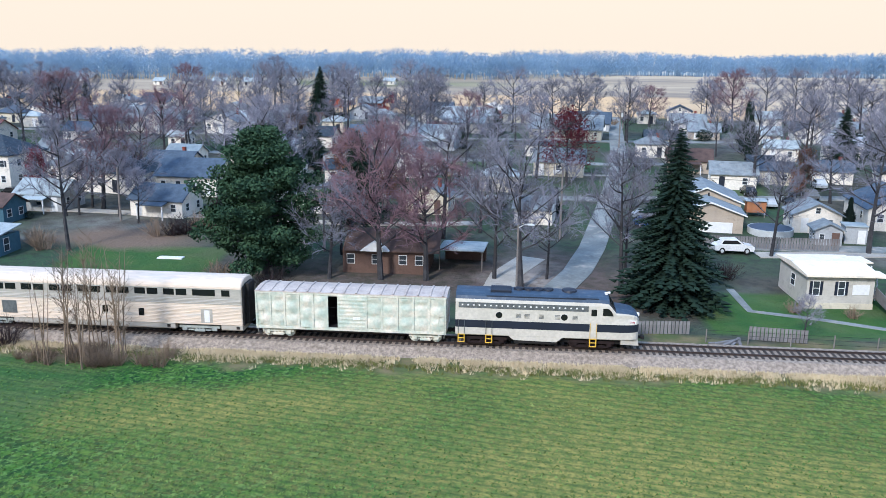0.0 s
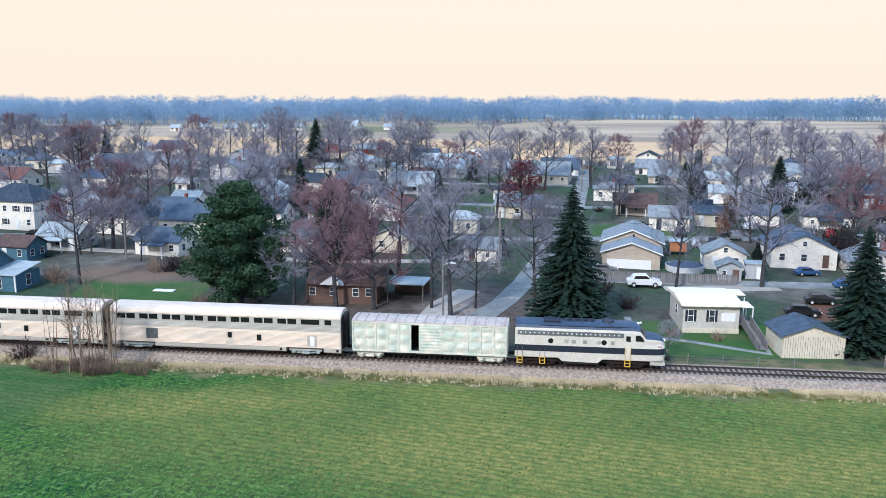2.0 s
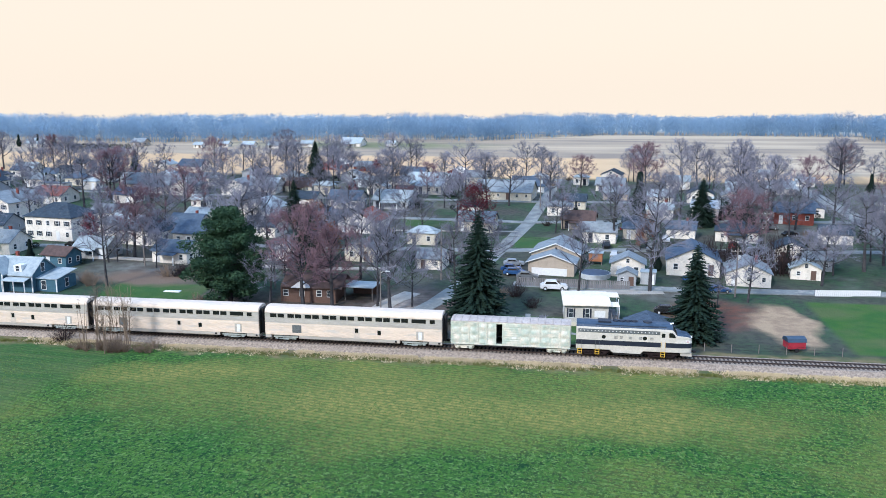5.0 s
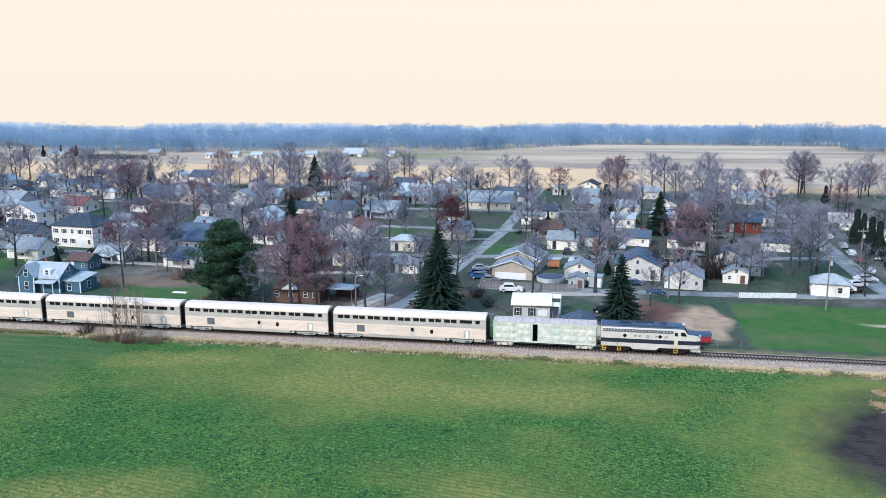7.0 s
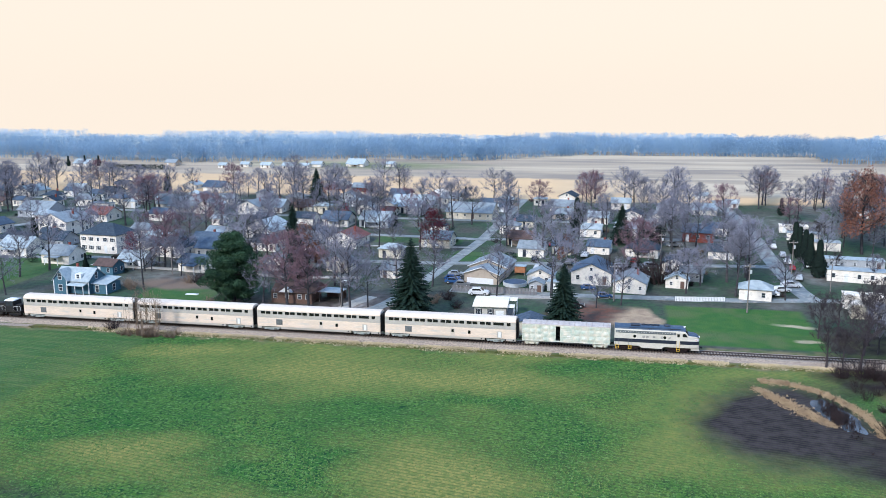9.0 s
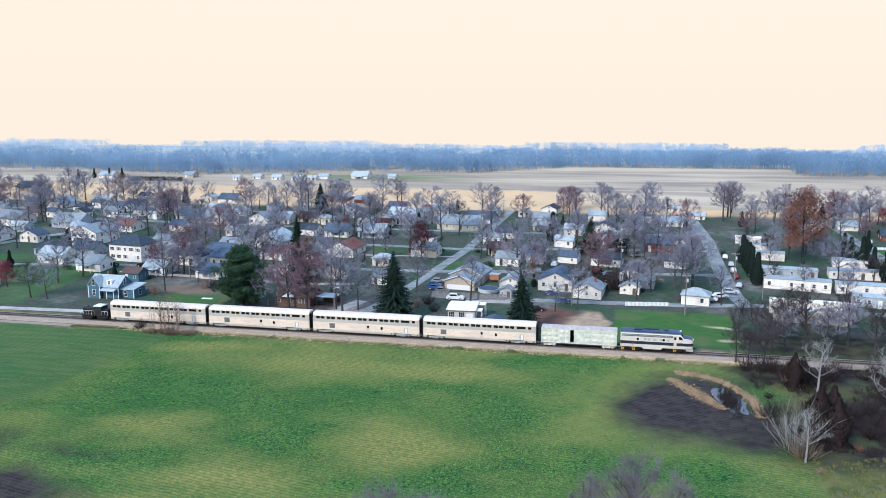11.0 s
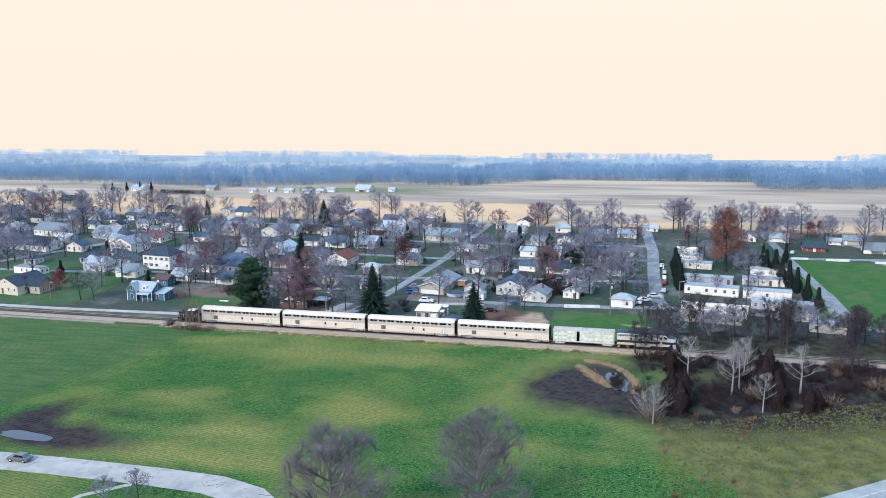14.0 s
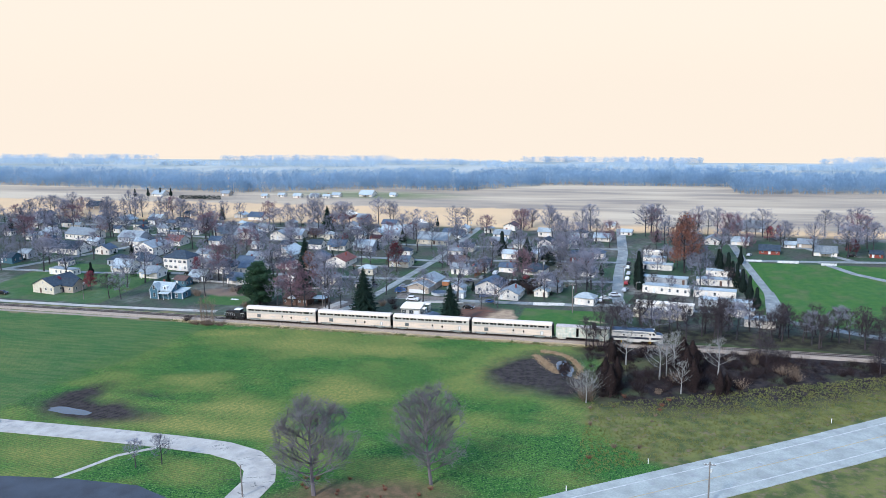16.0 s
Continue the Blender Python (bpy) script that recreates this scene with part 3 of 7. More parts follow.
def superliner():
    """Two-level stainless coach, 25.9 m long."""
    car = thing("passenger_coach", "two-level fluted stainless steel coach with dark upper windows", "passenger coach", group="coaches of the train")
    L0, L1 = 0.45, 25.45
    prof, slot = [], []

    def go(y, z, m):
        prof.append((y, z))
        slot.append(m)

    go(-1.44, 0.90, 1)
    go(-1.50, 0.95, 0)
    z = 0.95
    while z < 2.55:                       # lower fluting
        go(-1.535, z + 0.02, 0)
        go(-1.535, z + 0.085, 0)
        go(-1.51, z + 0.105, 0)
        z += 0.1235
    go(-1.51, 2.72, 1)
    z = 2.74
    while z < 3.22:                       # belt between the floors
        go(-1.53, z + 0.02, 1)
        go(-1.53, z + 0.08, 1)
        go(-1.51, z + 0.1, 1)
        z += 0.12
    go(-1.52, 3.34, 1)
    go(-1.52, 4.06, 1)
    go(-1.535, 4.10, 2)
    go(-1.50, 4.28, 2)
    go(-1.40, 4.50, 2)
    go(-1.18, 4.70, 2)
    go(-0.80, 4.83, 2)
    go(-0.35, 4.885, 2)
    full = prof + [(-y, z) for y, z in reversed(prof)]
    mats = slot[:-1] + [2] + list(reversed(slot[:-1])) + [1]
    g = Geo()
    xs = [L0, L0 + 0.08] + [L0 + 0.08 + (L1 - L0 - 0.16) * k / 10 for k in range(1, 10)] + [L1 - 0.08, L1]
    rings = []
    for k, x in enumerate(xs):
        s = 0.965 if k in (0, len(xs) - 1) else 1.0
        rings.append([(x, y * s, 0.90 + (z - 0.90) * (0.985 if s < 1 else 1)) for y, z in full])
    g.loft(rings, mats)
    part("body", g, [STEEL, STEEL_LOW, ROOF_CAR], car)
    for x, s in ((L0, -1), (L1, 1)):
        ends = Geo()
        ends.box(*sorted((x, x + s * 0.40)), -0.75, 0.75, 0.9, 4.45, b=0.06)
        ends.box(*sorted((x, x + s * 0.12)), -1.35, 1.35, 0.9, 4.3, b=0.03)
        part("gangway", ends, BLACK, car, "black rubber gangway diaphragm")
    wins = []
    for k in range(8):
        x = 1.25 + 2.5 * k
        wins += [(x, x + 0.92), (x + 1.08, x + 2.0)]
    wins += [(21.25, 23.2), (23.75, 24.45)]
    for side in (-1, 1):
        for a, b in wins:
            if side > 0:
                a, b = 25.9 - b, 25.9 - a
            w = Geo()
            y = 1.521 * side
            w.box(a, b, *sorted((y, y + 0.012 * side)), 3.46, 4.0, b=0.004)
            part("upper_window", w, CARGLASS, car)
        for a, b, z0, z1 in ((13.35, 13.8, 1.75, 2.35), (16.5, 16.98, 1.55, 2.2)):
            w = Geo()
            y = 1.537 * side
            w.box(a, b, *sorted((y, y + 0.012 * side)), z0, z1, b=0.004)
            part("lower_window", w, CARGLASS, car)
        d = Geo()
        y = 1.512 * side
        d.box(13.15, 13.98, *sorted((y, y + 0.022 * side)), 0.75, 2.5, b=0.006)
        part("side_door", d, STEEL_LOW, car)
        v = Geo()
        v.box(4.4, 5.7, *sorted((1.53 * side, 1.55 * side)), 1.35, 2.45)
        for k in range(8):
            v.box(4.45, 5.65, *sorted((1.55 * side, 1.562 * side)), 1.4 + 0.13 * k, 1.46 + 0.13 * k)
        part("air_vent", v, GRILLE, car)
        h = Geo()
        h.box(21.9, 22.9, *sorted((1.53 * side, 1.548 * side)), 1.1, 2.3)
        part("equipment_hatch", h, STEEL_LOW, car)
        h2 = Geo()
        h2.box(22.2, 22.65, *sorted((1.548 * side, 1.556 * side)), 1.15, 2.2)
        part("hatch_panel", h2, TRIM, car)
        for x in (18.9, 24.9):
            v2 = Geo()
            v2.box(x, x + 0.28, *sorted((1.496 * side, 1.508 * side)), 0.6, 0.85)
            part("step_well", v2, BLACK, car)
    under = Geo()
    under.box(6.0, 19.0, -1.2, 1.2, 0.2, 0.5, b=0.05)
    under.box(0.6, 25.3, -0.9, 0.9, 0.5, 0.9)
    part("underframe", under, BLACK, car)
    for x0, x1 in ((L0 + 0.02, 1.3), (5.3, 19.6), (23.6, L1 - 0.02)):
        sk = Geo()
        sk.loft([[(x, -1.40, 0.45), (x, -1.495, 0.56), (x, -1.495, 0.92), (x, 1.495, 0.92), (x, 1.495, 0.56), (x, 1.40, 0.45)] for x in (x0, x1)])
        part("skirt", sk, STEEL_LOW, car)
    bogie(car, 3.3, 2.6)
    bogie(car, 21.6, 2.6)
    coupler(car, L0, -1)
    coupler(car, L1, 1)
    return car


def boxcar():
    car = thing("boxcar", "pale mint boxcar with ribbed sides and a half-open side door", "boxcar")
    a, b, w, top = 0.75, 16.65, 1.50, 4.05
    d0, d1, dm = 6.75, 10.0, 7.65
    g = Geo()
    g.box(a, d0, -w, w, 0.95, top)
    g.box(d1, b, -w, w, 0.95, top)
    g.box(d0, d1, -w + 0.12, w, 3.75, top)
    g.box(d0, d1, -w, w, 0.95, 1.1)
    g.box(d0, d1, w - 0.1, w, 1.1, 3.75)
    # dented panels between the ribs
    ribs = [a + 0.05 + k * 1.2 for k in range(6)] + [d1 + 0.05 + k * 1.3 for k in range(6)]
    for s in (-1, 1):
        for x in ribs:
            g.box(x - 0.07, x + 0.07, *sorted((w * s, (w + 0.07) * s)), 1.0, top - 0.05, b=0.01)
        g.box(a, b, *sorted((w * s, (w + 0.05) * s)), 0.86, 1.08, b=0.01)
        g.box(a, b, *sorted((w * s, (w + 0.05) * s)), top - 0.18, top, b=0.01)
    part("body", g, MINT, car)
    for s in (-1, 1):
        for x0, x1 in list(zip(ribs[:5], ribs[1:6])) + list(zip(ribs[6:11], ribs[7:12])):
            pan = Geo()
            nx, nz = 6, 20
            i = len(pan.v)
            for kz in range(nz + 1):
                for kx in range(nx + 1):
                    u, v = kx / nx, kz / nz
                    row = 2.5 * v + (0.5 if round(x0 * 3) % 2 else 0.0)
                    bulge = 0.20 * math.sin(math.pi * u) * abs(math.sin(math.pi * row)) * (0.7 + 0.5 * noise.noise(Vector((x0 + u, v * 8, s))))
                    pan.v.append((x0 + 0.07 + (x1 - x0 - 0.14) * u, s * (w + 0.004 + max(0, bulge)), 1.1 + (top - 1.3) * v))
            for kz in range(nz):
                for kx in range(nx):
                    q = i + kz * (nx + 1) + kx
                    pan.f.append((q, q + 1, q + nx + 2, q + nx + 1))
                    pan.m.append(0)
            part("side_panel", pan, MINT, car, "", True)
    door = Geo()
    door.box(dm, d1 + 0.05, -w - 0.09, -w - 0.03, 1.05, 3.92, b=0.015)
    door = part("sliding_door", door, MINT, car, "mint sliding door with pressed ribs")
    for k in range(8):
        rib = Geo()
        rib.box(dm + 0.1, d1 - 0.05, -w - 0.125, -w - 0.09, 1.2 + 0.33 * k, 1.36 + 0.33 * k, b=0.015)
        part("door_rib", rib, MINT, door)
    plate = Geo()
    plate.box(dm + 1.3, dm + 1.9, -w - 0.14, -w - 0.126, 1.9, 2.15)
    part("placard", plate, TRIM, door)
    # black back, side and floor lining paints in the shade behind the door
    inside = Geo()
    inside.box(d0 + 0.02, d1 - 0.02, w - 0.25, w - 0.12, 1.12, 3.72)
    inside.box(d0 + 0.01, d0 + 0.05, -w + 0.06, w - 0.26, 1.12, 3.72)
    inside.box(d0 + 0.06, d1 - 0.02, -w + 0.06, w - 0.26, 1.11, 1.16)
    for z in (2.0, 2.75):
        inside.tube((d0, -w + 0.3, z), (dm + 0.1, -w + 0.3, z + 0.05), 0.02, 0.02, 5)
    part("shade_lining", inside, BLACK, car)
    roof = Geo()
    sec = [(-w - 0.06, top - 0.02), (-w - 0.06, top + 0.06), (0, top + 0.2), (w + 0.06, top + 0.06), (w + 0.06, top - 0.02)]
    roof.loft([[(x, y, z) for y, z in sec] for x in (a - 0.05, b + 0.05)])
    for k in range(16):
        x = a + 0.3 + k * (b - a - 0.6) / 15
        roof.loft([[(x + dx, y, z + dz) for y, z, dz in ((-w - 0.05, top + 0.05, h), (0, top + 0.2, h), (w + 0.05, top + 0.05, h))] for dx, h in ((-0.09, 0), (-0.05, 0.08), (0.05, 0.08), (0.09, 0))], close=False, caps=False)
    part("roof", roof, MINT_ROOF, car, "stained galvanised roof with cross ribs")
    ends = Geo()
    for x, s in ((a, -1), (b, 1)):
        for k in range(11):
            ends.box(*sorted((x, x + 0.08 * s)), -w + 0.08, w - 0.08, 1.15 + 0.26 * k, 1.29 + 0.26 * k, b=0.02)
    part("corrugated_end", ends, TIN, car)
    for x in (a + 0.15, b - 0.6):
        lad = Geo()
        for k in range(5):
            lad.tube((x, -w - 0.12, 0.9 + 0.38 * k), (x + 0.45, -w - 0.12, 0.9 + 0.38 * k), 0.015, 0.015, 5)
        for q in (x, x + 0.45):
            lad.tube((q, -w - 0.12, 0.55), (q, -w - 0.12, 2.6), 0.02, 0.02, 5)
        part("ladder", lad, MINT, car)
    under = Geo()
    under.box(a, b, -0.3, 0.3, 0.6, 0.98)
    under.box(5, 12, -w + 0.1, w - 0.1, 0.72, 0.95)
    part("underframe", under, BLACK, car)
    bogie(car, a + 1.75, 1.78, MINT, MINT)
    bogie(car, b - 1.75, 1.78, MINT, MINT)
    coupler(car, a, -1)
    coupler(car, b, 1)
    return car


def locomotive():
    """Streamlined cab unit: slab sides, round roof, bulldog nose at the front."""
    car = thing("diesel_locomotive", "ivory streamlined diesel locomotive with navy stripe and roof", "locomotive")
    half = [(1.44, 0.96), (1.50, 1.02), (1.52, 1.62), (1.52, 2.26), (1.52, 3.22), (1.52, 3.78), (1.46, 4.02), (1.30, 4.26), (1.0, 4.43), (0.55, 4.53), (0.0, 4.56)]
    slots = [0, 0, 1, 0, 0, 0, 2, 2, 2, 2]

    def ring(x, wide=1.0, low=0.0, roof=4.56, pinch=1.0):
        """roof: height to which the upper part is squeezed."""
        pts = []
        for y, z in half:
            zz = z
            if zz > 2.26:
                zz = 2.26 + (zz - 2.26) * (roof - 2.26) / (4.56 - 2.26)
            k = wide * (pinch if z > 2.3 else 1.0)
            pts.append((x, -y * k, zz))
        return pts + [(x, -p[1], p[2]) for p in reversed(pts[:-1])]

    g = Geo()
    rings = [ring(0.5, 0.97), ring(0.56), ring(4.0), ring(8.0), ring(12.15)]
    mats = slots + list(reversed(slots)) + [0]
    g.loft(rings, mats)
    # cab roof runs on to the windscreen, then the nose
    rings = [ring(12.15), ring(12.75, 1.0, 0, 4.50), ring(12.85, 1.0, 0, 4.42, 0.99)]
    g.loft(rings, mats, caps=False)
    rings = [ring(12.85, 1.0, 0, 4.42, 0.99), ring(13.42, 1.0, 0, 3.50, 0.95)]
    g.loft(rings, slots[:5] + [0, 3, 3, 3, 3] + list(reversed(slots[:5] + [0, 3, 3, 3, 3])) + [0], caps=False)
    nose = []
    for x, wide, roof, pinch in ((13.42, 1.0, 3.50, 0.95), (13.9, 0.985, 3.46, 0.94), (14.45, 0.95, 3.38, 0.92), (14.85, 0.89, 3.26, 0.90), (15.12, 0.80, 3.08, 0.86), (15.28, 0.66, 2.84, 0.80), (15.34, 0.48, 2.60, 0.7)):
        nose.append(ring(x, wide, 0.0, roof, pinch))
    nm = [0, 0, 1, 0, 0, 0, 2, 2, 2, 2]
    g.loft(nose, nm + list(reversed(nm)) + [0])
    part("body", g, [IVORY, NAVY, NAVY_ROOF, CARGLASS], car, smooth=False)
    gr = Geo()
    for s in (-1, 1):
        gr.box(0.75, 11.2, *sorted((1.522 * s, 1.535 * s)), 3.28, 3.76, b=0.003)
        for k in range(44):
            x = 0.9 + k * 0.235
            gr.box(x, x + 0.03, *sorted((1.535 * s, 1.55 * s)), 3.30, 3.74)
    part("upper_grille", gr, GRILLE, car, "grey louvred air grille")
    dots = Geo()
    for s in (-1, 1):
        for k in range(22):
            x = 1.0 + k * 0.46
            dots.box(x, x + 0.13, *sorted((1.54 * s, 1.558 * s)), 3.48, 3.60)
    part("grille_clips", dots, TRIM, car)
    for s in (-1, 1):
        for x in (4.05, 9.3):
            p = Geo()
            p.tube((x, 1.522 * s, 2.74), (x, 1.545 * s, 2.74), 0.27, 0.25, 18, cap=True)
            part("porthole", p, CARGLASS, car, "round porthole window")
        for k, x in enumerate((5.4, 6.1, 7.25, 8.55, 9.95)):
            v = Geo()
            for j in range(4):
                v.box(x, x + 0.42, *sorted((1.522 * s, 1.533 * s)), 2.56 + 0.1 * j, 2.61 + 0.1 * j)
            part("side_louvre", v, GRILLE, car)
        d = Geo()
        d.box(11.35, 11.95, *sorted((1.522 * s, 1.54 * s)), 1.2, 3.75, b=0.006)
        part("cab_door", d, IVORY, car)
        d = Geo()
        d.box(11.43, 11.87, *sorted((1.54 * s, 1.55 * s)), 2.95, 3.5)
        part("door_window", d, CARGLASS, car)
        d = Geo()
        d.loft([[(12.35, y, 3.0), (13.2, y, 3.0), (13.05, y, 3.35), (12.8, y, 3.6), (12.35, y, 3.6)] for y in sorted((1.50 * s, 1.54 * s))])
        part("cab_side_window", d, CARGLASS, car)
        for x in (0.75, 3.0, 11.4):
            st = Geo()
            y = 1.58 * s
            for q in (x, x + 0.5):
                st.tube((q, y, 0.35), (q, y, 1.05), 0.045, 0.045, 6)
            for z in (0.37, 0.7, 1.02):
                st.tube((x, y, z), (x + 0.5, y, z), 0.04, 0.04, 6)
            part("yellow_step", st, YELLOW, car)
            rl = Geo()
            for q in (x, x + 0.5):
                rl.tube((q, y, 1.1), (q, y, 2.35 if x > 9 else 2.2), 0.022, 0.022, 5)
            part("handrail", rl, YELLOW if x > 9 else GRILLE, car)
        sk = Geo()
        sk.loft([[(4.85, q, 1.0), (5.25, q, 0.66), (8.75, q, 0.60), (9.2, q, 1.0)] for q in sorted((1.46 * s, 1.50 * s))])
        part("skirt", sk, IVORY, car)
    roofkit = Geo()
    roofkit.box(3.3, 5.0, -0.85, 0.55, 4.40, 4.68, b=0.05)
    roofkit.box(3.0, 11.0, -1.34, -1.22, 4.22, 4.30, b=0.01)
    roofkit.box(9.4, 12.0, -1.30, -1.2, 4.24, 4.34)
    roofkit.box(5.2, 8.4, -0.12, 0.12, 4.55, 4.72, b=0.02)
    part("roof_hatch", roofkit, NAVY, car)
    for x, q in ((5.6, 0.42), (6.4, 0.42), (7.2, 0.42), (8.0, 0.42), (9.7, 0.64)):
        fan = Geo()
        fan.tube((x, 0, 4.5), (x, 0, 4.68), q, q * 0.9, 16, cap=True)
        part("roof_fan", fan, NAVY, car)
    horn = Geo()
    horn.tube((12.5, -0.5, 4.62), (12.95, -0.5, 4.66), 0.05, 0.11, 8, cap=True)
    horn.box(12.55, 12.75, -0.55, -0.45, 4.4, 4.65)
    part("horn", horn, TRIM, car)
    board = Geo()
    board.box(14.55, 15.0, -1.36, -1.30, 2.34, 2.62, b=0.01)
    part("number_board", board, TRIM, car, "white lit number board")
    bars = Geo()
    for k in range(4):
        bars.box(14.6 + 0.09 * k, 14.65 + 0.09 * k, -1.372, -1.362, 2.4, 2.56)
    part("number_bars", bars, RED, car)
    lamp = Geo()
    lamp.tube((15.2, 0, 2.75), (15.42, 0, 2.72), 0.2, 0.18, 14, cap=True)
    part("headlamp", lamp, TRIM, car)
    pilot = Geo()
    pilot.loft([[(13.9, -1.42, 1.0), (13.9, -1.35, 0.55), (13.9, 1.35, 0.55), (13.9, 1.42, 1.0)], [(15.3, -0.95, 1.0), (15.42, -0.85, 0.36), (15.42, 0.85, 0.36), (15.3, 0.95, 1.0)]])
    part("pilot", pilot, IVORY, car)
    under = Geo()
    under.box(0.8, 14.2, -0.95, 0.95, 0.5, 0.98)
    under.box(5.3, 8.8, -1.35, 1.35, 0.28, 0.9, b=0.1)
    part("fuel_tank", under, BLACK, car)
    bogie(car, 2.9, 2.74, RUST, RUST, True)
    bogie(car, 11.6, 2.74, RUST, RUST, True)
    coupler(car, 0.55, -1)
    coupler(car, 15.2, 1)
    return car


def switcher():
    car = thing("switching_locomotive", "small black switching locomotive with white-roofed cab", "locomotive")
    f = Geo()
    f.box(0.6, 8.0, -1.35, 1.35, 0.95, 1.25, b=0.03)
    part("frame", f, BLACK, car)
    h = Geo()
    h.box(0.9, 4.4, -0.75, 0.75, 1.25, 2.75, b=0.12)
    h.box(6.3, 7.7, -0.75, 0.75, 1.25, 2.5, b=0.12)
    part("hood", h, BLACK, car)
    c = Geo()
    c.box(4.4, 6.3, -1.3, 1.3, 1.25, 3.35, b=0.04)
    part("cab", c, BLACK, car)
    w = Geo()
    for s in (-1, 1):
        w.box(4.6, 5.2, *sorted((1.3 * s, 1.315 * s)), 2.35, 3.05)
        w.box(5.45, 6.1, *sorted((1.3 * s, 1.315 * s)), 2.35, 3.05)
    part("cab_window", w, GLASS, car)
    r = Geo()
    r.loft([[(x, y, z) for y, z in ((-1.4, 3.33), (-1.4, 3.4), (-0.7, 3.55), (0.7, 3.55), (1.4, 3.4), (1.4, 3.33))] for x in (4.25, 6.45)])
    part("cab_roof", r, TRIM, car, "white cab roof")
    rl = Geo()
    for s in (-1, 1):
        for x0, x1 in ((0.65, 4.3), (6.4, 7.95)):
            rl.tube((x0, 1.32 * s, 2.2), (x1, 1.32 * s, 2.2), 0.03, 0.03, 5)
            n = int((x1 - x0) / 0.9) + 1
            for k in range(n + 1):
                x = x0 + (x1 - x0) * k / n
                rl.tube((x, 1.32 * s, 1.25), (x, 1.32 * s, 2.2), 0.025, 0.025, 5)
    part("handrail", rl, TRIM, car, "white handrail")
    st = Geo()
    st.tube((2.0, 0, 2.7), (2.0, 0, 3.25), 0.12, 0.12, 10, cap=True)
    part("exhaust_stack", st, BLACK, car)
    bogie(car, 2.2, 2.0, BLACK, RUST)
    bogie(car, 6.4, 2.0, BLACK, RUST)
    coupler(car, 0.6, -1)
    coupler(car, 7.9, 1)
    return car


TRAIN = []


def build_train():
    coach = superliner()
    TRAIN.append((coach, -25.9))
    for k in range(2, 5):
        TRAIN.append((copy_thing(coach, Matrix()), -25.9 * k))
    TRAIN.append((boxcar(), 0.0))
    TRAIN.append((locomotive(), 16.9))
    TRAIN.append((switcher(), -25.9 * 4 - 8.5))


# seconds and where the gap behind the boxcar stands along the track
RUN = [(0, -21.87), (1, -14.87), (2, -7.86), (3, -0.87), (4, 6.06), (6.5, 23.05), (7.5, 29.72), (8.5, 36.26), (9, 39.45), (11.5, 55.09), (12.5, 61.28), (13.5, 67.41), (14.5, 73.47), (15.5, 79.45), (16, 82.42)]
MOVING = []


def motions():
    for car, back in TRAIN:
        walk(car, [(t, pose(x + back, 0, RAIL_TOP)) for t, x in RUN])
    for vehicle, rows in MOVING:
        walk(vehicle, [(t, pose(x, y, -0.53, 0, 0, turn)) for t, x, y, turn in rows])


